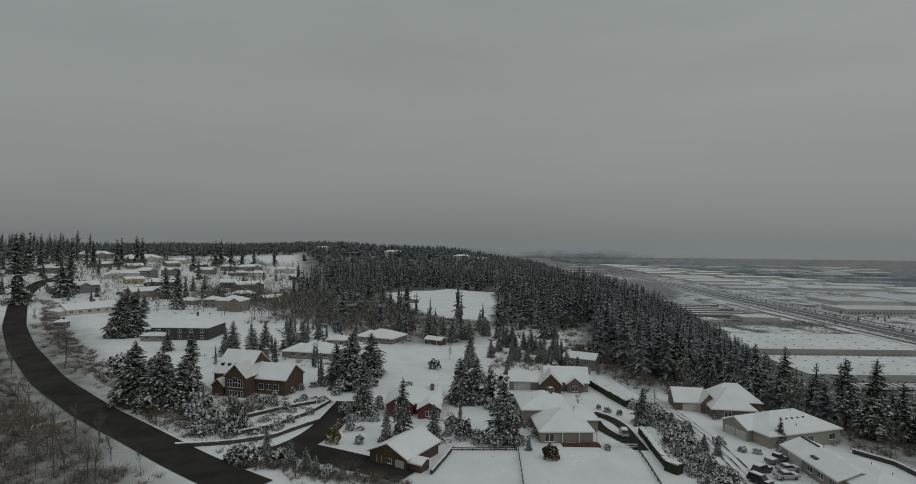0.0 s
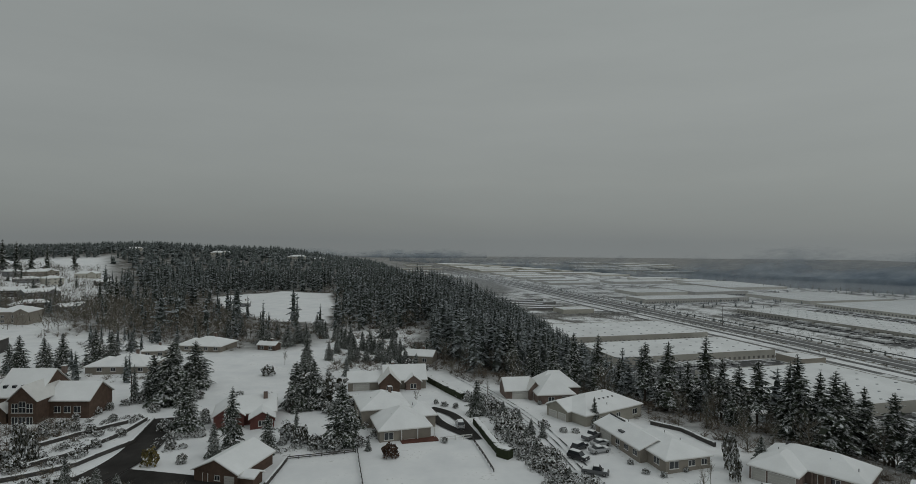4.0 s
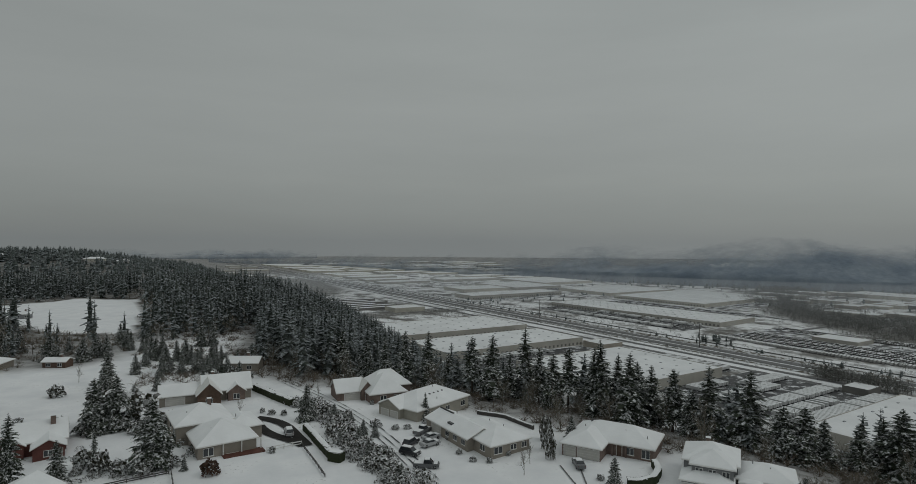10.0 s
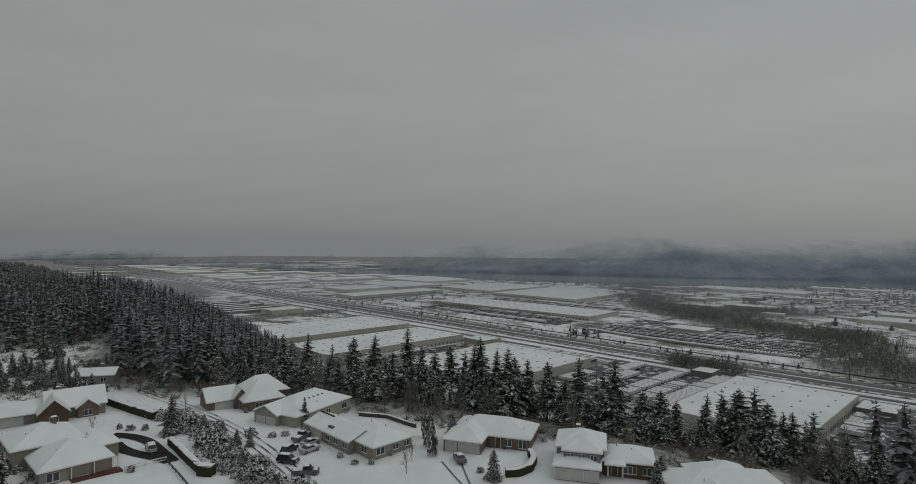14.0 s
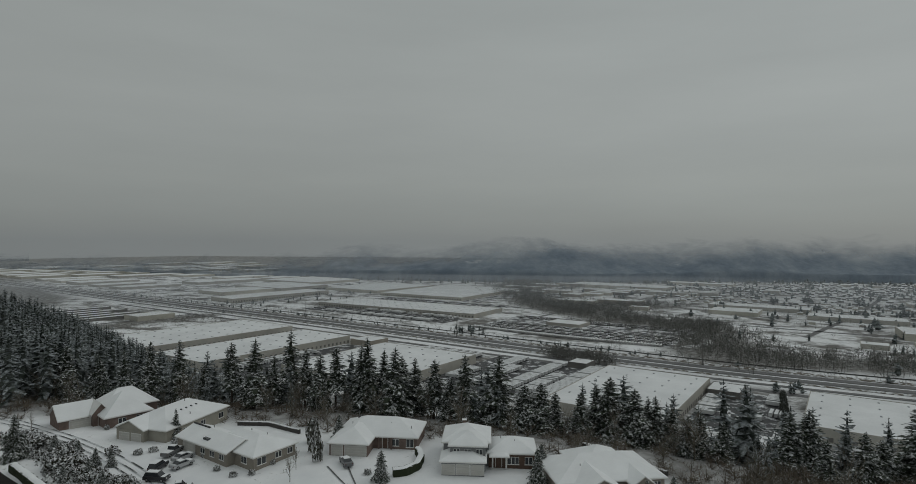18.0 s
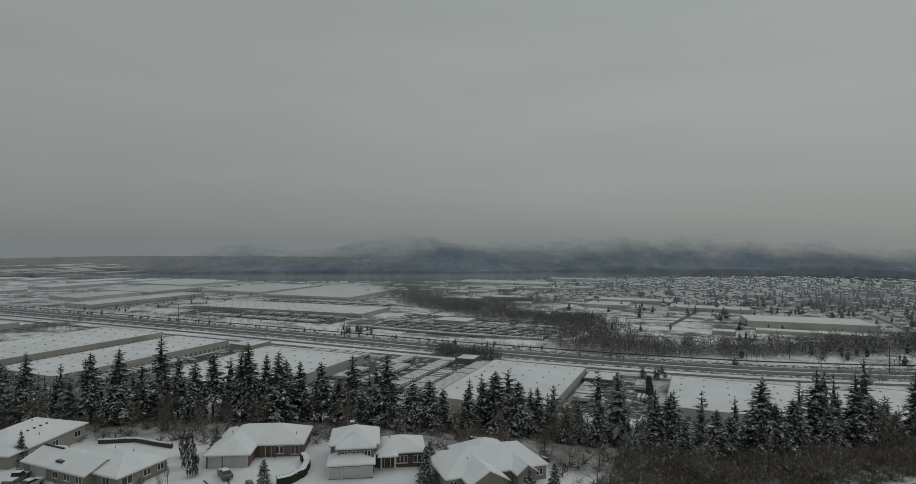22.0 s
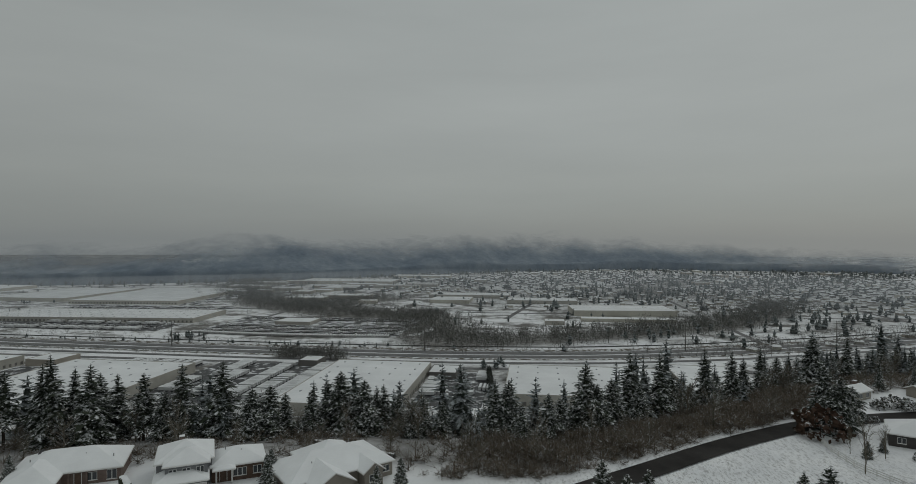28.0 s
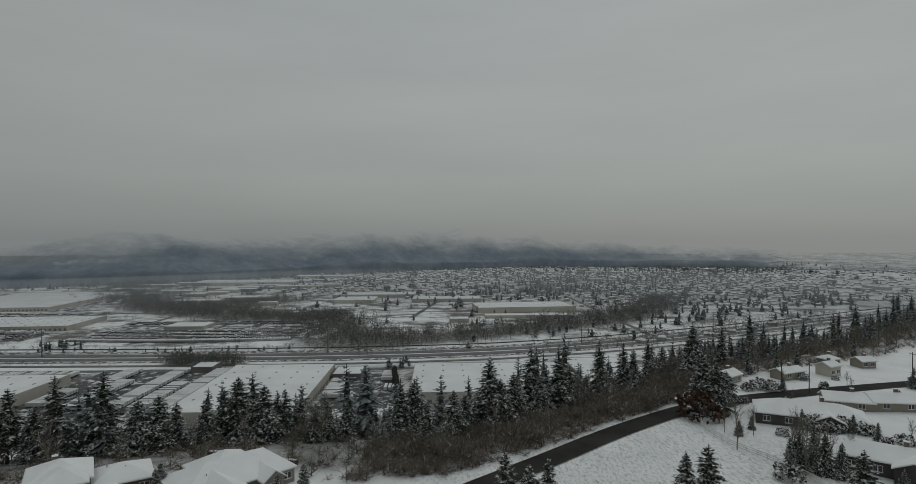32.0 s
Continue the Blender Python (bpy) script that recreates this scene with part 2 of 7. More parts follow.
ground_mesh = mesh_of("ground", np.stack([gx, gy, gz], -1).reshape(-1, 3), grid_faces(len(xs), len(ys)), True)


def cover(name, values):
    ground_mesh.attributes.new(name, "FLOAT", "POINT").data.foreach_set("value", np.asarray(values, np.float32).ravel())


def patch_noise(x, y, scale, seed):
    """A cheap wavy field between 0 and 1."""
    r = np.random.RandomState(seed)
    out = 0
    for k in range(9):
        a, f, p = r.uniform(0, 2 * np.pi), scale * 2 ** r.uniform(0, 2.4), r.uniform(0, 6.3)
        out = out + np.sin((x * np.cos(a) + y * np.sin(a)) * f + p)
    return 0.5 + 0.5 * np.tanh(out / 2.2)


s_all = gx - bluff(gy)
bank = smooth(0, 25, -gx - 30 - (gy - 90) * 0.75) * smooth(330, 250, gy) * smooth(40, 70, gy) * smooth(-260, -200, gx)
field = in_field(gx, gy).astype(float)
woods = smooth(-14, -2, s_all) * smooth(300, 250, s_all) * (0.8 + 0.2 * smooth(25, 90, s_all))
homes = smooth(15, -15, gx + 108 + np.maximum(0, gy - 400) * 0.28)
skyline = smooth(0, 60, gy - 965 - 0.78 * gx - 40 * (gx > 0))
woods = np.maximum(woods, smooth(285, 340, gy) * np.maximum(1 - homes, skyline) * smooth(230, 180, s_all) * (1 - field))
woods = np.where(gz > 3, woods, 0)
HOLLOW = [(-18, 290), (-45, 322), (-80, 372), (-118, 412), (-165, 440)]


def near_line(pts):
    """Distance of every ground point from a line of points."""
    d = np.full(gx.shape, 1e9)
    for (x0, y0), (x1, y1) in zip(pts, pts[1:]):
        t = np.clip(((gx - x0) * (x1 - x0) + (gy - y0) * (y1 - y0)) / ((x1 - x0) ** 2 + (y1 - y0) ** 2), 0, 1)
        d = np.minimum(d, np.hypot(gx - x0 - t * (x1 - x0), gy - y0 - t * (y1 - y0)))
    return d


woods = np.maximum(woods, 0.8 * smooth(46, 24, near_line(HOLLOW)))
# dark thickets on the valley floor: along the river and in rough corners
RIVER_N = [(770, 110), (860, 165), (985, 210), (1030, 320), (1090, 440), (1170, 560), (1330, 680), (1480, 800), (1770, 920)]
RIVER_S = [(770, 110), (785, 40), (812, -20), (840, -75), (862, -130), (920, -215), (955, -290), (1110, -415), (1300, -520)]
for pts, wide in ((RIVER_N, 95), (RIVER_S, 62), ([(1150, 470), (1330, 330)], 80), ([(985, 210), (1060, 190)], 35),
                  ([(440, 985), (500, 985), (610, 985)], 42), ([(480, 1430), (560, 1560), (610, 1880)], 80), ([(1420, -250), (2000, -500)], 45), ([(505, 43), (590, 50)], 9),
                  ([(640, 225), (650, 300)], 16), ([(1600, 1500), (1760, 2600)], 60), ([(350, 2100), (600, 2000)], 90)):
    woods = np.maximum(woods, 0.95 * smooth(wide, wide * 0.45, near_line(pts)))
town_zone = smooth(0, 120, gx - 1150 - np.maximum(-260, gy - 60)) * smooth(700, 560, gy) * (gz < 3)
woods = np.maximum(woods, town_zone * (0.12 + 0.6 * patch_noise(gx, gy, 0.008, 65) ** 2))
woods = np.maximum(woods, 0.85 * smooth(2050, 2300, gy) * smooth(0, 300, gx))
woods = np.maximum(woods, 0.25 * smooth(2450, 2750, np.hypot(gx, gy)) * smooth(0, 300, gx))
cover("woods", np.maximum(woods, bank * 0.85))
FWY = [(700, 4700), (690, 1900), (686, 700), (678, 300), (682, 100), (698, -60), (735, -200), (795, -360), (920, -640), (1200, -1200)]
cover("valley", smooth(12, 0.5, gz) * (0.25 + 0.75 * smooth(40, 90, near_line(FWY))))
cover("grass", smooth(60, 30, np.hypot((gx - 118) * 1.2, gy + 35)))


def ground_material():
    m, n, l, b = mat("snowy_ground", 0.85, 0, 0.25)
    fine, mid, big = noise_fac(n, l, 1.3, 5), noise_fac(n, l, 0.12, 6), noise_fac(n, l, 0.012, 5)
    snow = ramp(n, l, mid, [(0.3, (0.70, 0.72, 0.735)), (0.65, (0.82, 0.835, 0.84))])
    earth = ramp(n, l, fine, [(0.3, (0.035, 0.032, 0.025)), (0.7, (0.11, 0.10, 0.08))])
    wa, va = n.new("ShaderNodeAttribute"), n.new("ShaderNodeAttribute")
    wa.attribute_name, va.attribute_name = "woods", "valley"
    tufts = math_node(n, l, "MULTIPLY", steps(n, l, fine, 0.56, 0.72), steps(n, l, mid, 0.5, 0.68))
    ga = n.new("ShaderNodeAttribute")
    ga.attribute_name = "grass"
    blades = math_node(n, l, "MULTIPLY", ga.outputs["Fac"], steps(n, l, noise_fac(n, l, 0.7, 9, rough=0.8, squash=(1, 2.2, 1)), 0.46, 0.66))
    tufts = math_node(n, l, "MAXIMUM", math_node(n, l, "MULTIPLY", tufts, 0.55), math_node(n, l, "MULTIPLY", blades, 0.6))
    floor = math_node(n, l, "MULTIPLY", wa.outputs["Fac"], steps(n, l, mid, 0.35, 0.65, 1.0, 0.7))
    lots = math_node(n, l, "MULTIPLY", va.outputs["Fac"], steps(n, l, noise_fac(n, l, 0.02, 7, rough=0.75, squash=(1, 0.6, 1)), 0.44, 0.60))
    lots = math_node(n, l, "MULTIPLY", lots, 0.9)
    dark = math_node(n, l, "MAXIMUM", math_node(n, l, "MAXIMUM", tufts, floor), lots)
    l.new(blend(n, l, dark, snow, earth), b.inputs["Base Color"])
    bump(n, l, b, fine, 0.15, 0.06)
    return m


M["ground"] = ground_material()
ground_mesh.materials.append(M["ground"])
ground = tagged(new("ground", ground_mesh), "snow-covered hill and flat valley floor with bare earth patches", "ground", kind="structure")


def at(x, y, up=0.0):
    return float(height(x, y)) + up


def ribbon(name, pts, width, material, label, category="road", up=0.12, step=4.0, kind="structure", side=0.0):
    """A strip that follows the ground along a line of points."""
    p = np.array(pts, float)
    seg = np.hypot(*np.diff(p, axis=0).T)
    d = np.concatenate([[0], np.cumsum(seg)])
    q = np.arange(0, d[-1] + step, step)
    q[-1] = d[-1]
    line = np.stack([np.interp(q, d, p[:, 0]), np.interp(q, d, p[:, 1])], 1)
    for _ in range(6):
        line[1:-1] = (line[:-2] + 2 * line[1:-1] + line[2:]) / 4
    t = np.gradient(line, axis=0)
    t /= np.linalg.norm(t, axis=1)[:, None]
    nrm = np.stack([t[:, 1], -t[:, 0]], 1)
    line = line + nrm * side
    rows = []
    for k in np.linspace(-0.5, 0.5, 5):
        e = line + nrm * width * k
        rows.append(np.stack([e[:, 0], e[:, 1], height(line[:, 0], line[:, 1]) * 0.5 + height(e[:, 0], e[:, 1]) * 0.5 + up], 1))
    v = np.stack(rows, 1).reshape(-1, 3)
    me = mesh_of(name, v, grid_faces(5, len(line))[:, ::-1], True)
    me.materials.append(material)
    return tagged(new(name, me), label, category, kind=kind)

# ---- conifers ----
def conifer_arrays(seed, boughs, segs, crown=0.17, bare=0.06, ragged=0.25, side=True, blade=0.2):
    """Crown of a fir one unit high: drooping boughs that wind up the trunk at uneven heights, with side sprays."""
    r = np.random.RandomState(seed)
    V, F = [], []
    p1, p2, p3 = r.uniform(0, 6.3, 3)

    def spray(c0, d, R, wide, lift, droop, n):
        sd = np.array([-d[1], d[0], 0])
        prev = None
        for s in range(n + 1):
            u = s / n
            c = c0 + d * R * u + np.array([0, 0, R * (lift * u - droop * u * u)])
            ww = wide * ((0.45, 1.0, 0.7, 0.12) if n == 3 else (0.5, 1.0, 0.12) if n == 2 else (1.0, 0.2))[s] * r.uniform(0.6, 1.3)
            sag = np.array([0, 0, ww * r.uniform(0.3, 0.9)])
            row = [c - sd * ww - sag + d * ww * r.uniform(0.0, 0.6), c, c + sd * ww - sag + d * ww * r.uniform(0.0, 0.6)]
            i = len(V)
            V.extend(row)
            if prev is not None:
                for q in (0, 1):
                    F.extend([(prev + q, prev + q + 1, i + q + 1), (prev + q, i + q + 1, i + q)])
            prev = i

    for k in range(boughs):
        h = bare + (1 - bare) * min(0.985, (k + r.uniform(-2.5, 2.5)) / boughs) ** 0.94 if k > 3 else bare + r.uniform(0, 0.04)
        a = 2.39996 * k + r.uniform(-0.5, 0.5)
        low = min(1.0, 0.55 + (h - bare) / 0.16)
        lobe = 1 + 0.16 * math.sin(2 * a + p1 + 5 * h) + 0.13 * math.sin(3 * a + p2 - 9 * h) + 0.10 * math.sin(23 * h + p3)
        R = (crown * max(0.0, (1 - h) / (1 - bare)) ** 0.66 * low * lobe + 0.004) * (1 + r.uniform(-1.4 * ragged, 0.7 * ragged) * (1 - 0.6 * h))
        if r.uniform() < 0.06:
            continue
        d = np.array([math.cos(a), math.sin(a), 0])
        droop, lift = r.uniform(0.25, 0.75) * (1.2 - h * 0.8), r.uniform(-0.15, 0.25) * (0.3 + h) + 0.5 * h ** 4
        c0 = np.array([0, 0, h])
        spray(c0, d, R, R * blade * r.uniform(0.75, 1.25) * (1 + 0.6 * h ** 3), lift, droop, segs)
        if side and h < 0.93:
            for sg in (-1, 1):
                for u in (0.3, 0.55, 0.78):
                    e = a + sg * r.uniform(0.5, 1.05)
                    c = c0 + d * R * u + np.array([0, 0, R * (lift * u - droop * u * u)])
                    spray(c, np.array([math.cos(e), math.sin(e), 0]), R * (0.6 - 0.36 * u) * r.uniform(0.7, 1.3), R * 0.1, lift * 0.4 - 0.1, droop * 1.3, 1)
    # the dense heart of the crown
    sides, i = (8 if side else 4), len(V)
    rings = (bare + 0.01, bare + 0.12, 0.4, 0.62, 0.9)
    for k, h in enumerate(rings):
        rr = crown * max(0.0, (1 - h) / (1 - bare)) ** 0.9 * (0.15, 0.42, 0.5, 0.45, 0.2)[k]
        for q in range(sides):
            a = 6.2832 * q / sides + k
            V.append(np.array([math.cos(a) * rr * r.uniform(0.6, 1.3), math.sin(a) * rr * r.uniform(0.6, 1.3), h + r.uniform(-0.03, 0.03)]))
        if k:
            for q in range(sides):
                a0, a1, b0, b1 = i + (k - 1) * sides + q, i + (k - 1) * sides + (q + 1) % sides, i + k * sides + q, i + k * sides + (q + 1) % sides
                F.extend([(a0, a1, b1), (a0, b1, b0)])
    i = len(V)
    V += [np.array([0.006, 0, 0.93]), np.array([-0.004, 0.005, 0.93]), np.array([-0.004, -0.005, 0.93]), np.array([0, 0, 1.01])]
    F += [(i, i + 1, i + 3), (i + 1, i + 2, i + 3), (i + 2, i, i + 3)]
    return np.array(V), np.array(F)


def trunk_arrays(sides=6, foot=0.014):
    V, F = [], []
    for k, (z, rr) in enumerate(((-0.03, foot * 1.3), (0.05, foot), (0.5, foot * 0.62), (0.97, foot * 0.1))):
        V += [(rr * math.cos(6.2832 * i / sides), rr * math.sin(6.2832 * i / sides), z) for i in range(sides)]
        if k:
            F += [((k - 1) * sides + i, (k - 1) * sides + (i + 1) % sides, k * sides + (i + 1) % sides, k * sides + i) for i in range(sides)]
    return np.array(V), np.array(F)


TV, TF = trunk_arrays()
TRUNK = mesh_of("trunk", TV, TF, True)
TRUNK.materials.append(M["bark"])
CROWNS = []
for k, (n, cr, bare, rag) in enumerate(((210, 0.20, 0.03, 0.3), (200, 0.165, 0.10, 0.36), (200, 0.25, 0.02, 0.28), (170, 0.165, 0.22, 0.4), (190, 0.33, 0.01, 0.28), (150, 0.165, 0.34, 0.42))):
    cv, cf = conifer_arrays(k + 1, n, 3, cr, bare, rag)
    me = mesh_of("crown", cv, cf)
    me.materials.append(M["needles"])
    CROWNS.append(me)

FAR_CROWNS = []
for k, (cr, bare) in enumerate(((0.20, 0.03), (0.165, 0.10), (0.25, 0.02), (0.165, 0.2), (0.33, 0.01), (0.165, 0.3))):
    cv, cf = conifer_arrays(k + 21, 110, 2, cr, bare, 0.35, False, 0.34)
    me = mesh_of("crown", cv, cf)
    me.materials.append(M["needles"])
    FAR_CROWNS.append(me)


def conifer(x, y, h, kind=0, wide=1.0, label="dark green fir with snow on its drooping branches", group="firs on the hill", z=None):
    root = tagged(new("conifer_tree"), label, "tree", group)
    root.location = (x, y, at(x, y) if z is None else z)
    root.rotation_euler = (radians(random.uniform(-1.5, 1.5)), radians(random.uniform(-1.5, 1.5)), random.uniform(0, 6.28))
    root.scale = (h * wide, h * wide, h)
    for name, me in (("trunk", TRUNK), ("crown", (CROWNS if math.hypot(x, y) < 300 else FAR_CROWNS)[kind])):
        o = new(name, me)
        o.parent = root
    return root


def scatter(name, templates, places, label, category, materials, kind="stuff", group=""):
    """Many small plants joined into one mesh. places: rows of x, y, z, height, width."""
    r = np.random.RandomState(len(places))
    vs, fs, base = [], [], 0
    pick = r.randint(0, len(templates), len(places))
    for k, (tv, tf) in enumerate(templates):
        P = np.array(places)[pick == k]
        if not len(P):
            continue
        a = r.uniform(0, 6.28, len(P))
        c, s = np.cos(a), np.sin(a)
        X = tv[None, :, 0] * c[:, None] - tv[None, :, 1] * s[:, None]
        Y = tv[None, :, 0] * s[:, None] + tv[None, :, 1] * c[:, None]
        v = np.stack([P[:, None, 0] + X * P[:, None, 4], P[:, None, 1] + Y * P[:, None, 4], P[:, None, 2] + tv[None, :, 2] * P[:, None, 3]], -1)
        f = tf[None] + (np.arange(len(P)) * len(tv))[:, None, None] + base
        base += len(P) * len(tv)
        vs.append(v.reshape(-1, 3)), fs.append(f.reshape(-1, tf.shape[1]))
    me = mesh_of(name, np.concatenate(vs), np.concatenate(fs))
    me.materials.append(materials)
    return tagged(new(name, me), label, category, group, kind=kind)


FAR_FIRS = [conifer_arrays(40 + k, 46, 1, c, b, 0.4, False, 0.42) for k, (c, b) in enumerate(((0.19, 0.02), (0.23, 0.02), (0.17, 0.08), (0.20, 0.05), (0.26, 0.0)))]
MID_FIRS = [conifer_arrays(46 + k, 84, 1, c, b, 0.35, False, 0.28) for k, (c, b) in enumerate(((0.20, 0.03), (0.24, 0.02), (0.18, 0.10), (0.27, 0.01)))]
LOW_FIRS = [conifer_arrays(50 + k, 26, 1, c, 0.02, 0.4, False, 0.5) for k, c in enumerate((0.22, 0.27, 0.20))]
FAINT_FIRS = [conifer_arrays(55 + k, 12, 1, c, 0.0, 0.4, False, 0.8) for k, c in enumerate((0.28, 0.36, 0.25))]


def sprinkle(n, box, keep, seed):
    """Random points in a box that pass a test."""
    r = np.random.RandomState(seed)
    p = np.stack([r.uniform(box[0], box[2], n), r.uniform(box[1], box[3], n)], 1)
    return p[keep(p[:, 0], p[:, 1], r)]


def forest(seed, n, box, keep, lo, hi):
    p = sprinkle(n, box, keep, seed)
    r = np.random.RandomState(seed + 1)
    h = r.uniform(lo, hi, len(p))
    return np.stack([p[:, 0], p[:, 1], height(p[:, 0], p[:, 1]) - 0.5, h, h * r.uniform(0.8, 1.25, len(p))], 1)


CREST_HOMES = [(-6, 905), (30, 930), (-232, 930), (-118, 915)]


def crest_gap(x, y):
    """Clearings below the houses on the crest."""
    out = np.zeros(len(x), bool)
    for hx, hy in CREST_HOMES:
        cx = hx + 12 + (y - hy) * (hx + 12) / hy
        out |= (np.abs(x - cx) < 15) & (y < hy + 14) & (y > hy - 40)
    return out


def hill_woods(x, y, r):
    s = x - bluff(y)
    edge = x + 108 + np.maximum(0, y - 400) * 0.28 + 34 * (patch_noise(x, y, 0.012, 63) - 0.35)
    homes = (edge < 45 * r.uniform(0, 1, len(x)) ** 2) & (y < 985 + 0.78 * x)
    thicket = (x < -40) & (y < 420)
    thin = np.where(thicket, 0.10, np.where(y > 620, 0.47, np.where(s > -60, 1.0, 0.85)))
    front = (y < 345) & (x > -45) & (x < 22)
    thin = np.where(front, 0.15, thin)
    return (y > 300) & (s < 190) & ~in_field(x, y, 5) & ~crest_gap(x, y) & (x > -700) & (r.uniform(0, 1, len(x)) < thin) & ~homes


far_rows = forest(3, 12500, (-640, 300, 310, 1180), hill_woods, 14, 24)
near_part = far_rows[:, 1] < 620
far_rows[near_part, 4] *= 0.86
far_rows[~near_part, 3] *= 0.62
far_rows[~near_part, 4] *= 1.1
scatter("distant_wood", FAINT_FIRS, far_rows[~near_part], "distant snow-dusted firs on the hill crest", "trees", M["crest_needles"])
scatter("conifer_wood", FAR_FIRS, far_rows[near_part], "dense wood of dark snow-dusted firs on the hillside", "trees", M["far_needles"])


def bluff_woods(x, y, r):
    s = x - bluff(y)
    return (s > 22) & (s < 165) & (r.uniform(0, 1, len(x)) < np.where(s < 80, 0.9, 0.6))


slope_rows = forest(7, 1000, (70, -420, 480, 320), bluff_woods, 16, 25)
slope_rows[:, 4] *= 1.3
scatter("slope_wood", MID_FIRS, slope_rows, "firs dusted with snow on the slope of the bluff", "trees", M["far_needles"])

# ---- the valley ----
def box_arrays(x0, y0, z0, x1, y1, z1):
    v = [(x, y, z) for z in (z0, z1) for x, y in ((x0, y0), (x1, y0), (x1, y1), (x0, y1))]
    f = [(3, 2, 1, 0), (4, 5, 6, 7), (0, 1, 5, 4), (1, 2, 6, 5), (2, 3, 7, 6), (3, 0, 4, 7)]
    return v, f


def boxes(name, items, material, parent=None):
    """One mesh of several boxes (x0, y0, z0, x1, y1, z1)."""
    V, F = [], []
    for it in items:
        v, f = box_arrays(*it)
        F += [tuple(i + len(V) for i in q) for q in f]
        V += v
    me = mesh_of(name, V, F)
    me.materials.append(material)
    o = new(name, me)
    o.parent = parent
    return o


def warehouse(x0, y0, x1, y1, h=10.0, turn=0.0, label="long white-roofed warehouse with pale concrete walls", dots=True, wall="shed_wall", docks=""):
    cx, cy = (x0 + x1) / 2, (y0 + y1) / 2
    w, d = (x1 - x0) / 2, (y1 - y0) / 2
    root = tagged(new("warehouse"), label, "warehouse", "warehouses in the valley")
    root.matrix_world = pose(cx, cy, at(cx, cy), 0, 0, turn)
    boxes("wall", [(-w, -d, -0.5, w, d, h)], M[wall], root)
    boxes("snow_roof", [(-w + 0.5, -d + 0.5, h - 0.2, w - 0.5, d - 0.5, h + 0.25)], M["flat_snow"], root)
    boxes("parapet", [(-w - 0.05, -d - 0.05, h - 0.4, w + 0.05, -d + 0.45, h + 0.6), (-w - 0.05, d - 0.45, h - 0.4, w + 0.05, d + 0.05, h + 0.6),
                      (-w - 0.05, -d + 0.45, h - 0.4, -w + 0.45, d - 0.45, h + 0.6), (w - 0.45, -d + 0.45, h - 0.4, w + 0.05, d - 0.45, h + 0.6)], M[wall], root)
    if dots:
        nx, ny = max(2, int(w * 2 / 22)), max(2, int(d * 2 / 19))
        for i in range(nx):
            for j in range(ny):
                px, py = -w + 2 * w * (i + 0.5) / nx, -d + 2 * d * (j + 0.5) / ny
                boxes("skylight", [(px - 1.3, py - 0.7, h, px + 1.3, py + 0.7, h + 0.75)], M["skylight"], root)
    for side in docks:
        n = int((2 * w if side in "fb" else 2 * d) / 7)
        for i in range(n):
            u = (i + 0.5) / n * 2 - 1
            if side in "fb":
                s = -1 if side == "f" else 1
                boxes("dock_door", sorted_box(u * w - 1.5, s * d, 1.0, u * w + 1.5, s * (d + 0.12), 4.2), M["shed_dark"], root)
            else:
                s = -1 if side == "l" else 1
                boxes("dock_door", sorted_box(s * w, u * d - 1.5, 1.0, s * (w + 0.12), u * d + 1.5, 4.2), M["shed_dark"], root)
    return root


def sorted_box(x0, y0, z0, x1, y1, z1):
    return [(min(x0, x1), min(y0, y1), z0, max(x0, x1), max(y0, y1), z1)]


def town_box(x0, y0, x1, y1, h=8.0, turn=0.0, wall="shed_wall", label="white-roofed commercial building in the valley"):
    return warehouse(x0, y0, x1, y1, h, turn, label, False, wall)


warehouse(325, 696, 578, 818, docks="f", label="very long warehouse with snow-white roof and rows of skylights")
warehouse(348, 563, 566, 658, docks="f")
warehouse(392, 352, 556, 490, docks="r", label="wide warehouse with snowy flat roof beside the freeway")
warehouse(430, 108, 592, 208, docks="f", label="square warehouse with dark skylight dots on a white roof")
warehouse(479, -128, 592, 26, docks="l", label="long white-roofed warehouse with skylights and dock doors")
warehouse(500, -205, 622, -134, 8, docks="l", label="warehouse wing with snowy flat roof beside the freeway")
warehouse(564, 78, 598, 106, 6, dots=False, wall="shed_dark", label="small flat-roofed office block with snow")
warehouse(560, 520, 596, 556, 7, dots=False, wall="beige_wall", label="small beige office block with flat roof")
warehouse(600, 236, 626, 258, 6, dots=False, wall="shed_dark", label="small dark-walled shed with snowy roof")
# across the freeway
warehouse(868, 566, 985, 950, 7.5, 4, docks="l", label="huge distribution centre with grey dock wall")
warehouse(770, 1130, 1057, 1210, 9, dots=False, docks="f")
warehouse(1115, 760, 1440, 1005, 7.5, 3, dots=False, wall="cream_wall", docks="l", label="large pale distribution hall with stepped front")
warehouse(1140, 1036, 1395, 1232, 7.5, dots=False, wall="cream_wall")
warehouse(1032, 1292, 1205, 1500, 7.5, dots=False)
warehouse(862, 1306, 1022, 1412, 7.5, dots=False, wall="cream_wall")
warehouse(1236, 1402, 1452, 1640, 7.5, dots=False, wall="cream_wall")
warehouse(1060, -250, 1146, -67, 10, 5, dots=False, wall="cream_wall", label="big cream industrial hall with long side wall")
warehouse(1225, 140, 1300, 228, 7, dots=False, wall="cream_wall")
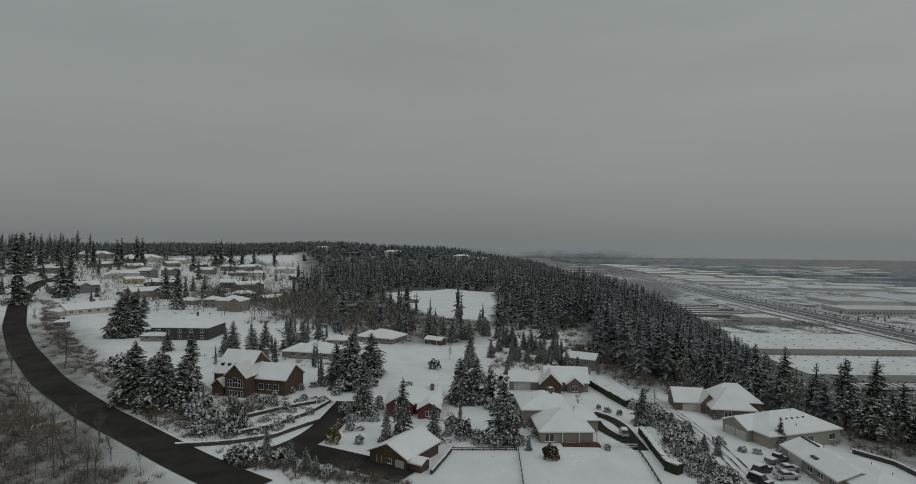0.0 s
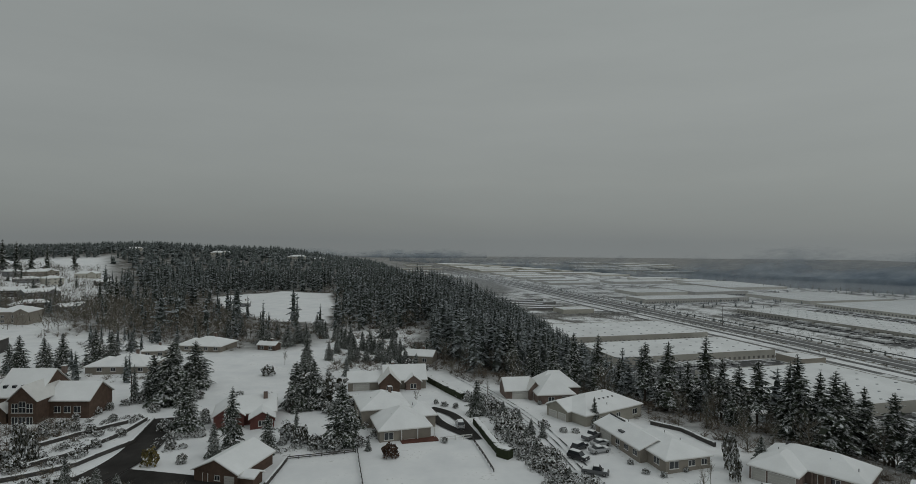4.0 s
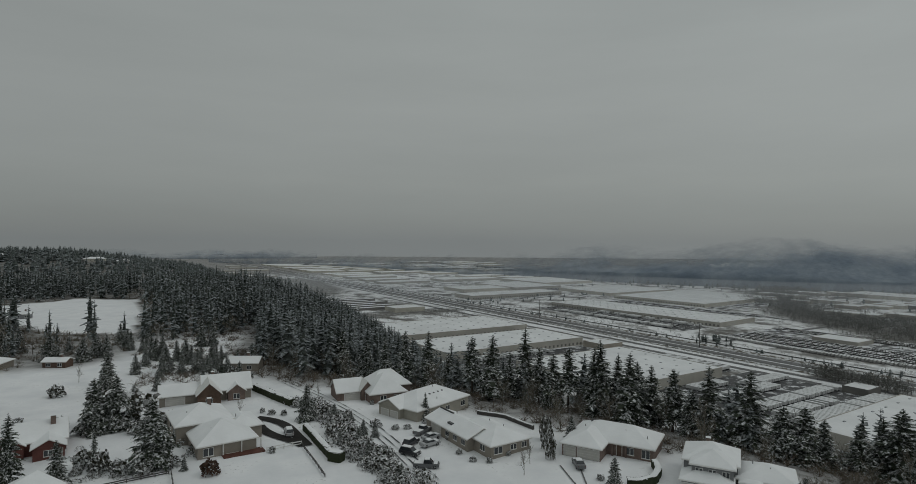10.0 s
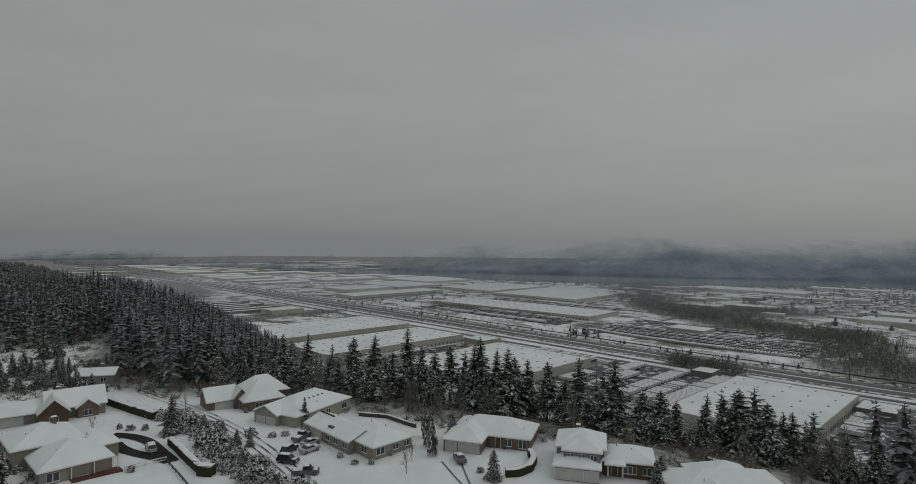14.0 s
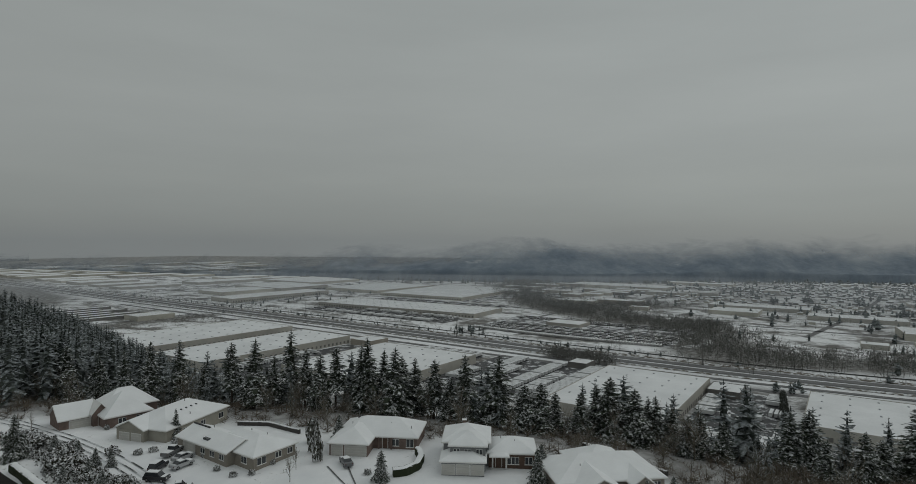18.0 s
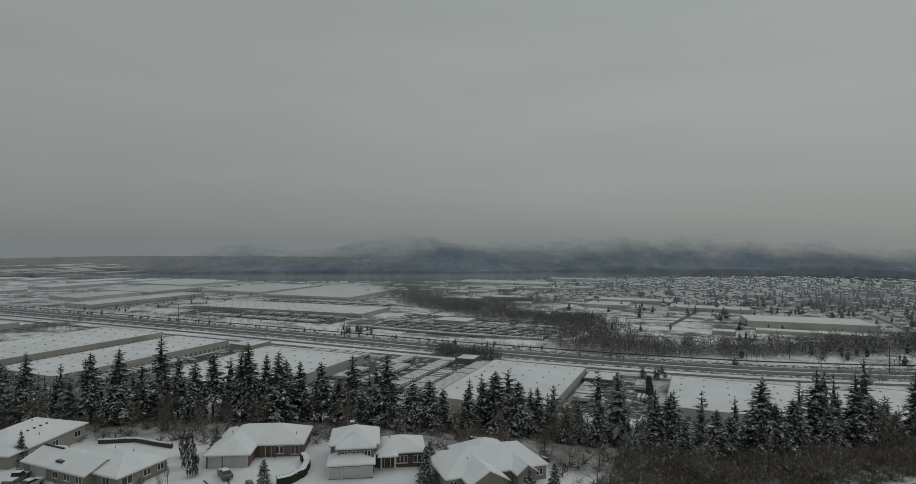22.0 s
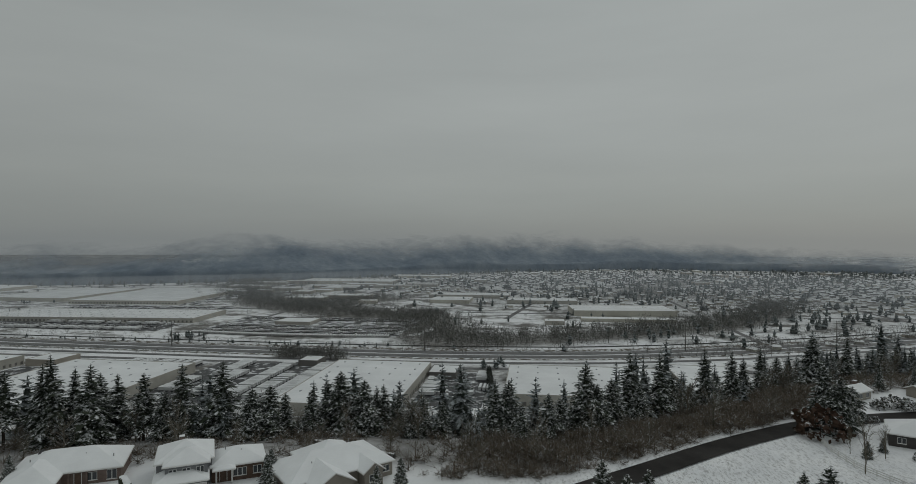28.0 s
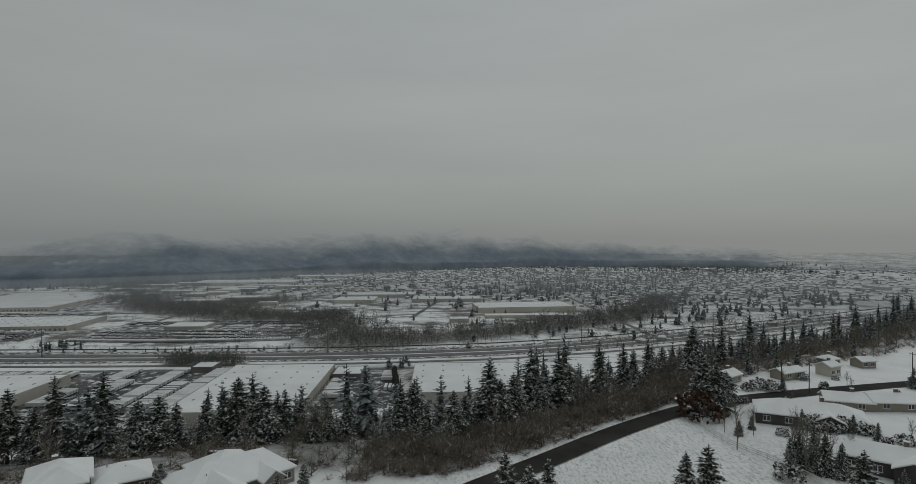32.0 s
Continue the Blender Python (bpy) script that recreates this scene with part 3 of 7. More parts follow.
warehouse(1340, 60, 1400, 250, 7, dots=False)
warehouse(1240, -90, 1300, 60, 7, dots=False)
warehouse(985, -232, 1012, -78, 5, dots=False, wall="cream_wall", label="long low annex before the industrial hall")
warehouse(940, -48, 968, -16, 6, dots=False, label="small pale shed with snowy roof")
warehouse(1700, 432, 1815, 730, 9, dots=False, wall="cream_wall")
warehouse(1500, 480, 1600, 575, 7, dots=False, wall="shed_dark")
warehouse(1590, 325, 1700, 410, 7, dots=False, wall="cream_wall")
warehouse(2000, 300, 2060, 500, 8, dots=False, wall="cream_wall")
warehouse(884, 360, 930, 420, 5, dots=False, label="low depot building between rows of parked vehicles")
for k, (x0, y0, x1, y1) in enumerate(((310, 1062, 545, 1078), (318, 1094, 552, 1110), (300, 1126, 520, 1142), (322, 1158, 560, 1174), (300, 1190, 530, 1206), (312, 1224, 560, 1240))):
    warehouse(x0, y0, x1, y1, 4.5, dots=False, wall="shed_dark", label="long narrow storage shed with snowy roof")
warehouse(500, 1000, 566, 1046, 8, dots=False, wall="cream_wall")
rw = random.Random(11)
for row in range(13):
    y0 = 1540 + row * 128 + (60 if row > 5 else 0)
    x0 = 790
    while x0 < 2000 + row * 40:
        w, d = rw.uniform(150, 300), rw.uniform(70, 100)
        if rw.random() < 0.8 and not (1220 < x0 + w and x0 < 1470 and y0 < 1660) and x0 + w < 1580 + row * 60:
            warehouse(x0, y0, x0 + w, y0 + d, rw.uniform(6, 8.5), dots=False, wall=rw.choice(("shed_wall", "cream_wall", "cream_wall")), label="distant white-roofed warehouse on the valley floor")
        x0 += w + rw.uniform(18, 60)
for row in range(7):
    y0 = 1700 + row * 230
    x0 = 330 - row * 10
    while x0 < 600:
        w, d = rw.uniform(60, 150), rw.uniform(25, 60)
        if rw.random() < 0.6:
            warehouse(x0, y0, x0 + w, y0 + d, rw.uniform(6, 9), dots=False, label="distant low building with snowy roof")
        x0 += w + rw.uniform(30, 80)

# freeway: two carriageways with snowy verges between them
M["lanes"] = slush = painted("slushy_lanes", (0.13, 0.131, 0.132), 0.6, 0.3, 0.1, 1.0)
ribbon("freeway", FWY, 14.5, M["lanes"], "grey slushy freeway lanes", up=0.5, step=20, side=10)
ribbon("freeway", FWY, 14.5, M["lanes"], "grey slushy freeway lanes", up=0.5, step=20, side=-11)
ribbon("freeway_ditch", FWY, 13, M["ditch"], "dark brushy strip beside the freeway", up=0.35, step=20, side=-29)
ribbon("freeway_ditch", FWY, 7, M["ditch"], "dark brushy strip beside the freeway", up=0.35, step=20, side=24)
ribbon("rail_track", FWY, 5, M["asphalt"], "dark railway bed with snowy banks", "railway", up=0.45, step=20, side=-52)
ribbon("frontage_road", FWY, 8, M["lanes"], "slushy frontage road", up=0.45, step=20, side=44)


def road(pts, width=9, label="dark wet valley road", material="lanes", up=0.3):
    return ribbon("road", pts, width, M[material], label, up=up, step=25)


for xx in (1080, 1520, 1850):
    road([(xx, 2900), (xx, -1500)])
for yy in (1250, 1540, 2200, -300, -620):
    road([(760, yy), (2300, yy)])
road([(760, 480), (1073, 474), (1454, 418), (1950, 330), (2500, 250)])
road([(1000, 50), (1400, -20), (2200, -120), (2900, -260)])
road([(300, 1020), (620, 1020)]), road([(612, 1300), (612, 30), (640, -300)])
road([(806, 180), (850, 150), (893, 142), (905, 190), (860, 230)], 14, "curved snowy ramp beside the river", "flat_snow")


def slush_material(name, share, scale):
    """Wet asphalt half covered by trampled snow."""
    m, n, l, b = mat(name, 0.6, 0, 0.3)
    f = noise_fac(n, l, scale, 7, rough=0.7)
    fine = noise_fac(n, l, scale * 14, 4)
    wet = ramp(n, l, fine, [(0.3, (0.03, 0.031, 0.033)), (0.7, (0.075, 0.076, 0.078))])
    white = ramp(n, l, fine, [(0.3, (0.55, 0.57, 0.58)), (0.7, (0.76, 0.78, 0.79))])
    l.new(blend(n, l, steps(n, l, f, share - 0.05, share + 0.06), wet, white), b.inputs["Base Color"])
    return m


M["slushy_yard"] = slush_material("slushy_yard", 0.50, 0.06)
M["truck_yard"] = slush_material("truck_yard", 0.56, 0.09)


def yard(x0, y0, x1, y1, label="wet asphalt yard with slush", material="truck_yard"):
    w, d = x1 - x0, y1 - y0
    me = mesh_of("yard", [(x0, y0, at(x0, y0, 0.2)), (x1, y0, at(x1, y0, 0.2)), (x1, y1, at(x1, y1, 0.2)), (x0, y1, at(x0, y1, 0.2))], [(0, 1, 2, 3)])
    me.materials.append(M[material])
    return tagged(new("yard", me), label, "yard", kind="structure")



for q in ((795, 570, 862, 930), (470, 44, 596, 104), (600, 130, 625, 205), (452, 214, 618, 352), (350, 660, 560, 692), (552, 364, 600, 490), (350, 498, 555, 558), (480, -240, 492, 20)):
    yard(*q)
for q in ((1010, 600, 1100, 950), (770, 1090, 1050, 1128), (1050, 1240, 1390, 1288), (790, 195, 975, 512), (1120, 700, 1420, 752), (330, 830, 590, 850)):
    yard(*q, material="slushy_yard")


# semi-trailers, each with its snow cap and wheels
def trailer_parts():
    root = tagged(new("semi_trailer"), "white semi-trailer with snow on its roof", "trailer", "semi-trailers in the yards")
    boxes("body", [(-1.3, -7.5, 1.1, 1.3, 7.5, 3.9)], M["trailer"], root)
    boxes("snow_cap", [(-1.22, -7.4, 3.9, 1.22, 7.4, 4.02)], M["flat_snow"], root)
    boxes("wheels", [(-1.25, -6.6, 0.0, -0.7, -5.6, 1.05), (0.7, -6.6, 0, 1.25, -5.6, 1.05), (-1.25, -5.4, 0, -0.7, -4.4, 1.05), (0.7, -5.4, 0, 1.25, -4.4, 1.05)], M["rubber"], root)
    boxes("landing_gear", [(-1.0, 4.2, 0, -0.8, 4.4, 1.1), (0.8, 4.2, 0, 1.0, 4.4, 1.1)], M["rubber"], root)
    return root


first = trailer_parts()
first.matrix_world = pose(520, 96, at(520, 96, 0.2), 0, 0, 2)
rt = random.Random(5)


def trailer_row(x0, y0, dx, dy, n, turn, gap=0.12):
    for i in range(n):
        if rt.random() > gap:
            x, y = x0 + dx * i, y0 + dy * i
            copy_thing(first, pose(x + rt.uniform(-0.3, 0.3), y + rt.uniform(-0.4, 0.4), at(x, y, 0.2), 0, 0, turn + rt.uniform(-1.5, 1.5)))


trailer_row(500, 96, 3.6, 0, 17, 0), trailer_row(490, 66, 0, 3.6, 4, 90), trailer_row(505, 62, 3.6, 0, 4, 0, 0)
trailer_row(528, 50, 0, -3.5, 4, 90), trailer_row(560, 50, 3.7, 0, 8, 0)
trailer_row(462, 226, 3.6, 0, 40, 0), trailer_row(470, 246, 3.6, 0, 24, 0), trailer_row(468, 268, 3.6, 0, 38, 0), trailer_row(470, 302, 3.6, 0, 26, 0), trailer_row(545, 318, 3.6, 0, 18, 0)
trailer_row(480, 335, 3.6, 0, 14, 0), trailer_row(610, 140, 0, 3.6, 14, 90), trailer_row(372, 684, 3.7, 0, 30, 0, 0.3), trailer_row(380, 550, 3.7, 0, 30, 0, 0.3)
trailer_row(590, 370, 0, 3.6, 24, 90, 0.3), trailer_row(860, 580, 0, 3.8, 60, 90, 0.45), trailer_row(805, 600, 0, 3.8, 70, 90, 0.35)
M["bus"] = painted("grey_bus_paint", (0.48, 0.48, 0.47), 0.5, 0.1, 0.5, 3, jitter=0.3)


def bus_parts():
    root = tagged(new("bus"), "parked bus with snow on its roof", "bus", "parked buses in the depot")
    boxes("body", [(-1.25, -5.5, 0.5, 1.25, 5.5, 2.9)], M["bus"], root)
    boxes("snow_cap", [(-1.15, -5.4, 2.9, 1.15, 5.4, 3.1)], M["flat_snow"], root)
    boxes("window_band", [(-1.27, -5.0, 1.6, 1.27, 5.0, 2.3)], M["glass"], root)
    boxes("wheels", [(-1.3, -4.2, 0, 1.3, -3.2, 0.95), (-1.3, 3.0, 0, 1.3, 4.0, 0.95)], M["rubber"], root)
    return root


bus = bus_parts()
bus.matrix_world = pose(794, 506, at(794, 506, 0.2), 0, 0, 100)
for i in range(1, 74):
    x, y = 794 - 12 * math.sin(i / 74 * 3.1), 506 - 4.1 * i
    copy_thing(bus, pose(x, y, at(x, y, 0.2), 0, 0, 100 + rt.uniform(-2, 2)))


def small_boxes(name, places, label, category, material, size=(1.8, 4.4, 1.4)):
    tv, tf = box_arrays(-size[0] / 2, -size[1] / 2, 0, size[0] / 2, size[1] / 2, size[2])
    tv, tf = np.array(tv), np.array(tf)
    P = np.array(places)
    v = (tv[None] + P[:, None, :3]).reshape(-1, 3)
    f = (tf[None] + (np.arange(len(P)) * 8)[:, None, None]).reshape(-1, 4)
    me = mesh_of(name, v, f)
    me.materials.append(material)
    return tagged(new(name, me), label, category, kind="stuff")


lot = [(x, y, 0.2) for x in (812, 822, 838, 848, 864, 874, 940, 950, 964) for y in np.arange(205, 500, 3.1) if rt.random() < 0.85]
lot += [(x, y, 0.2) for x in (1018, 1034, 1050, 1075) for y in np.arange(610, 940, 3.2) if rt.random() < 0.6]
lot += [(x, y, 0.2) for y in (1252, 1268, 1280) for x in np.arange(1060, 1380, 3.2) if rt.random() < 0.6]
lot += [(x, y, 0.2) for x in (820, 835) for y in np.arange(580, 920, 3.4) if rt.random() < 0.5]
M["car_snow"] = snow_over("snowy_cars", (0.08, 0.08, 0.085), (0.3, 0.8), (0.2, 0.5), 0.3)
small_boxes("parked_cars", lot, "rows of snow-covered parked cars in the valley lots", "cars", M["car_snow"], (4.4, 1.9, 1.5))


# power poles beside the freeway
def power_pole(x, y, tall=34):
    root = tagged(new("power_pole"), "tall grey steel power pole with cross arms", "power pole", "power poles beside the freeway")
    root.location = (x, y, at(x, y))
    n = 8
    V = [(r * math.cos(6.2832 * i / n), r * math.sin(6.2832 * i / n), z) for r, z in ((0.75, -0.5), (0.3, tall)) for i in range(n)]
    solid_pole = mesh_of("pole", V, [(i, (i + 1) % n, (i + 1) % n + n, i + n) for i in range(n)])
    solid_pole.materials.append(M["shed_dark"])
    o = new("pole", solid_pole)
    o.parent = root
    for z in (tall - 1.5, tall - 5.5, tall - 9.5):
        boxes("cross_arm", [(-3.2, -0.15, z, 3.2, 0.15, z + 0.3)], M["shed_dark"], root)


for q in ((703, 137), (744, -186), (800, -388), (690, 470), (694, 800)):
    power_pole(*q)


# bare trees and brush
def twig_arrays(seed, n, spread, tall, thick=0.03):
    """A bare crown: slivers that fan out and up from a stem, one unit high."""
    r = np.random.RandomState(seed)
    V, F = [], []

    def sliver(a, b, w):
        d = b - a
        s = np.cross(d, r.normal(size=3))
        s = s / (np.linalg.norm(s) + 1e-9) * w
        i = len(V)
        V.extend([a - s, a + s, b])
        F.append((i, i + 1, i + 2))
    sliver(np.array([0, 0, -0.05]), np.array([0.01, 0, 0.85]), thick)
    sliver(np.array([0, 0, -0.05]), np.array([0, 0.02, 0.8]), thick)
    for k in range(n):
        h = r.uniform(0.12, 0.7) * tall
        a = r.uniform(0, 6.28)
        up = r.uniform(0.15, 0.45)
        p0 = np.array([0, 0, h])
        p1 = p0 + np.array([math.cos(a) * spread * r.uniform(0.5, 1), math.sin(a) * spread * r.uniform(0.5, 1), up])
        sliver(p0, p1, thick * 0.45)
        for _ in range(3):
            t = r.uniform(0.3, 0.95)
            q = p0 + (p1 - p0) * t
            sliver(q, q + r.normal(size=3) * spread * 0.22 + np.array([0, 0, 0.16]), thick * 0.25)
    return np.array(V), np.array(F)


def fuzzy_arrays(seed, n, wide=0.42, low=0.3):
    """A far leafless tree one unit high: a stem, a few limbs and a loose cloud of fine twig sprays."""
    r = np.random.RandomState(seed)
    V, F = twig_arrays(seed, 3, wide, 0.8, 0.016)
    V, F = list(V), [tuple(f) for f in F]
    for _ in range(n):
        a, c, k = r.uniform(0, 6.28), r.uniform(-1, 1), r.uniform(0.2, 1) ** 0.6
        w = wide * math.sqrt(1 - c * c) * k * (1 + 0.25 * math.sin(3 * a + seed))
        p = np.array([math.cos(a) * w, math.sin(a) * w, (1 + low) / 2 + c * (1 - low) / 2 * k])
        u, v = r.normal(size=3) * 0.015, r.normal(size=3) * 0.10 + np.array([0, 0, 0.10])
        i = len(V)
        V += [p - u, p + u, p + v]
        F.append((i, i + 1, i + 2))
    return np.array(V), np.array(F)


NEAR_BARE = [twig_arrays(80 + k, 34, 0.34, 1.0, 0.016) for k in range(4)]
TOWN_BARE = [fuzzy_arrays(64 + k, 22, (0.5, 0.6, 0.44)[k], 0.1) for k in range(3)]
FAR_BARE = [fuzzy_arrays(60 + k, 38, (0.5, 0.6, 0.44, 0.55)[k], (0.2, 0.05, 0.2, 0.0)[k]) for k in range(4)]
BRUSH = [twig_arrays(70 + k, 18, 0.85, 0.5, 0.042) for k in range(4)]


def line_strew(pts, width, n, seed, lo, hi):
    r = np.random.RandomState(seed)
    p = np.array(pts, float)
    d = np.concatenate([[0], np.cumsum(np.hypot(*np.diff(p, axis=0).T))])
    q = r.uniform(0, d[-1], n)
    x = np.interp(q, d, p[:, 0]) + r.normal(0, width / 2, n)
    y = np.interp(q, d, p[:, 1]) + r.normal(0, width / 2, n)
    h = r.uniform(lo, hi, n)
    return np.stack([x, y, height(x, y), h, h * r.uniform(0.9, 1.3, n)], 1)


river = [line_strew(RIVER_S, 62, 1300, 1, 8, 17), line_strew(RIVER_N, 88, 2300, 2, 8, 17), line_strew([(1150, 470), (1330, 330)], 90, 420, 3, 7, 14),
         line_strew([(1120, -420), (1480, -440)], 110, 170, 18, 7, 13), line_strew([(1500, 800), (2300, 500), (2700, 100)], 120, 400, 19, 7, 14), line_strew([(440, 985), (610, 985)], 42, 220, 20, 1.5, 3.5),
         line_strew([(985, 210), (1060, 190)], 40, 160, 34, 7, 13),
         line_strew([(640, 225), (650, 300)], 16, 160, 5, 9, 15),
         line_strew([(330, 900), (560, 960)], 40, 160, 7, 2, 4),
         line_strew([(560, 880), (600, 1000)], 40, 130, 17, 3, 7),
         line_strew([(722, 2600), (716, 700), (707, 300), (712, 90), (730, -60)], 8, 700, 8, 2, 5), line_strew([(744, 1900), (738, 700), (732, 300), (738, 100)], 7, 300, 36, 3, 7), line_strew([(652, 1900), (650, 700), (644, 330)], 8, 300, 9, 2.5, 6), line_strew([(676, 1900), (672, 700), (664, 300), (668, 100)], 5, 200, 37, 1, 2.5),
         line_strew([(1600, 1500), (1760, 2600)], 60, 400, 10, 8, 15), line_strew([(720, -160), (800, -330), (980, -700)], 60, 420, 12, 5, 12),
         line_strew([(760, 560), (765, 1500)], 6, 150, 14, 3, 7), line_strew([(780, 1520), (1500, 1560)], 10, 160, 15, 4, 9), line_strew([(300, 2100), (600, 2000)], 90, 300, 16, 6, 12)]
scatter("river_trees", FAR_BARE, np.concatenate(river), "bare grey-brown trees along the river and roads", "trees", M["far_twigs"])
vf = np.concatenate([line_strew([(724, 1500), (718, 300), (724, 60)], 5, 70, 21, 4, 8), line_strew([(735, 500), (760, 470)], 20, 12, 22, 8, 12), line_strew([(612, 60), (640, 30)], 12, 10, 23, 6, 11),
                     line_strew([(800, -100), (1000, -420), (1300, -900)], 130, 160, 24, 8, 18), line_strew([(1200, 100), (1500, -400), (1900, -900)], 240, 240, 25, 9, 18),
                     line_strew([(1600, 500), (2200, -300), (2600, -1200)], 350, 420, 26, 8, 16), line_strew([(1800, -300), (2400, -1400)], 350, 240, 27, 8, 16), line_strew([(770, 1000), (1500, 1260)], 120, 60, 28, 6, 10)])
belt = line_strew([(472, 34), (589, 47)], 2.6, 260, 4, 8, 10.5)
belt[:, 4] *= 0.9
scatter("cypress_belt", MID_FIRS, belt, "dense dark belt of evergreens between two warehouses", "trees", M["hedge_green"])
vf = np.concatenate([vf, line_strew([(1420, 1800), (1700, 950), (2150, 400), (2600, -200), (2750, -1000)], 90, 500, 29, 8, 16), line_strew([(1300, -100), (2000, -700), (2700, -1600)], 420, 500, 30, 8, 15)])
vf[:, 4] *= 1.9
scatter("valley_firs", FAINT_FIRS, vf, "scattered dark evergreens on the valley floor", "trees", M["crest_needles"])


# the town: small houses in streets
def town_house_meshes(seed):
    r = random.Random(seed)
    w, d, h = r.uniform(9, 14), r.uniform(7, 9.5), r.uniform(2.6, 4.8)
    wv, wf = box_arrays(-w / 2, -d / 2, -0.3, w / 2, d / 2, h)
    wall = mesh_of("wall", wv, wf)
    wall.materials.append(M[r.choice(("beige_wall", "shed_dark", "cream_wall", "shed_wall"))])
    e = 0.6
    rv = [(-w / 2 - e, -d / 2 - e, h - 0.1), (w / 2 + e, -d / 2 - e, h - 0.1), (w / 2 + e, d / 2 + e, h - 0.1), (-w / 2 - e, d / 2 + e, h - 0.1), (-w / 2 + 1, 0, h + d * 0.24), (w / 2 - 1, 0, h + d * 0.24)]
    roof_me = bpy.data.meshes.new("roof")
    roof_me.from_pydata(rv, [], [(0, 1, 5, 4), (1, 2, 5), (2, 3, 4, 5), (3, 0, 4), (3, 2, 1, 0)])
    roof_me.materials.append(M["flat_snow"])
    return wall, roof_me


TOWN = [town_house_meshes(k) for k in range(6)]
rr = random.Random(8)
for k in range(46):
    x, y = (rr.uniform(1350, 2600), rr.uniform(-1300, 500)) if k < 22 else (rr.uniform(1180, 1700), rr.uniform(230, 800))
    w, d = (rr.uniform(30, 90), rr.uniform(20, 45)) if k < 22 else (rr.uniform(18, 50), rr.uniform(30, 110))
    town_box(x, y, x + w, y + d, rr.uniform(5, 9), rr.uniform(0, 8), rr.choice(("shed_wall", "cream_wall", "beige_wall")), "flat snowy-roofed commercial block in the town")


def town_house(x, y, turn, k):
    root = tagged(new("town_house"), "small snow-roofed house in the valley town", "house", "houses of the valley town")
    root.matrix_world = pose(x, y, at(x, y), 0, 0, turn)
    for name, me in zip(("wall", "roof"), TOWN[k]):
        o = new(name, me)
        o.parent = root


spots = []
BIG = ((1330, 60, 1420, 280), (1240, -90, 1300, 60), (1700, 432, 1815, 730), (1500, 480, 1600, 575), (1590, 325, 1700, 410), (2000, 300, 2060, 500), (1060, -250, 1146, -67), (1225, 140, 1300, 228))
for i in range(72):
    for j in range(112):
        u, v = 1140 + i * 33 + (j % 2) * 9, -2200 + j * 25
        bend = 0.10 * math.sin(u * 0.004) + 0.06
        x, y = u + rr.uniform(-11, 11) + v * bend * 0.3, v + rr.uniform(-9, 9) + 60 * math.sin(u * 0.003)
        thin = float(patch_noise(np.array([x]), np.array([y]), 0.006, 77)[0])
        if x > 1150 + max(-260, (y - 60) * 1.0) and y < 640 - (x - 1600) * 0.1 and rr.random() < 0.14 + 0.8 * thin ** 1.3 and math.hypot(x, y) < 2900:
            if any(a - 12 < x < b + 12 and c - 12 < y < d + 12 for a, c, b, d in BIG):
                continue
            spots.append((x, y, rr.choice((0, 90)) + rr.uniform(-8, 8) + 20 * bend, rr.randrange(6)))
spots += [(740 + 30 * rr.random() + k * 28, -250 - k * 52 - 30 * rr.random(), rr.uniform(0, 90), k % 6) for k in range(9)]
spots.sort(key=lambda s: math.hypot(s[0], s[1]))
for s in spots[:255]:
    town_house(*s)
rest = [(s[0], s[1], 0, rr.uniform(0.7, 1.2), rr.uniform(0.5, 1.15)) for s in spots[255:]]
for k, (me, nm) in enumerate(((TOWN[0][0], "far_town_walls"), (TOWN[0][1], "far_town_roofs"))):
    tv = np.array([tuple(v.co) for v in me.vertices])
    tf = np.array([(p[0], p[i], p[i + 1]) for p in [tuple(q.vertices) for q in me.polygons] for i in range(1, len(p) - 1)])
    scatter(nm, [(tv, tf)], np.array(rest), "countless small snow-roofed houses of the far town", "houses", M["flat_snow"] if k else M["shed_dark"])
clumps = np.random.RandomState(91)
cx, cy = clumps.uniform(1150, 2500, 240), clumps.uniform(-1500, 640, 240)
keep = cx > 1180 + np.clip(cy - 60, -300, 500) * 0.8
cx, cy = np.repeat(cx[keep], 4), np.repeat(cy[keep], 4)
cx, cy = cx + clumps.normal(0, 6, len(cx)), cy + clumps.normal(0, 6, len(cy))
tall = clumps.uniform(7, 16, len(cx))
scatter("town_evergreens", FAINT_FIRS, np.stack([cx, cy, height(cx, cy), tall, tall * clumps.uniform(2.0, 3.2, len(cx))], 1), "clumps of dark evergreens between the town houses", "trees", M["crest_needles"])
town_trees = np.concatenate([line_strew([(1250, 100), (1700, -500), (2200, -1300)], 330, 2400, 31, 5, 10), line_strew([(2000, 400), (2600, -300), (2900, -1200)], 420, 2300, 32, 5, 11),
                             line_strew([(1500, 2400), (2000, 1500), (2500, 700)], 250, 600, 33, 6, 14)])
scatter("town_trees", TOWN_BARE, town_trees, "bare street trees between the town houses", "trees", M["far_twigs"])

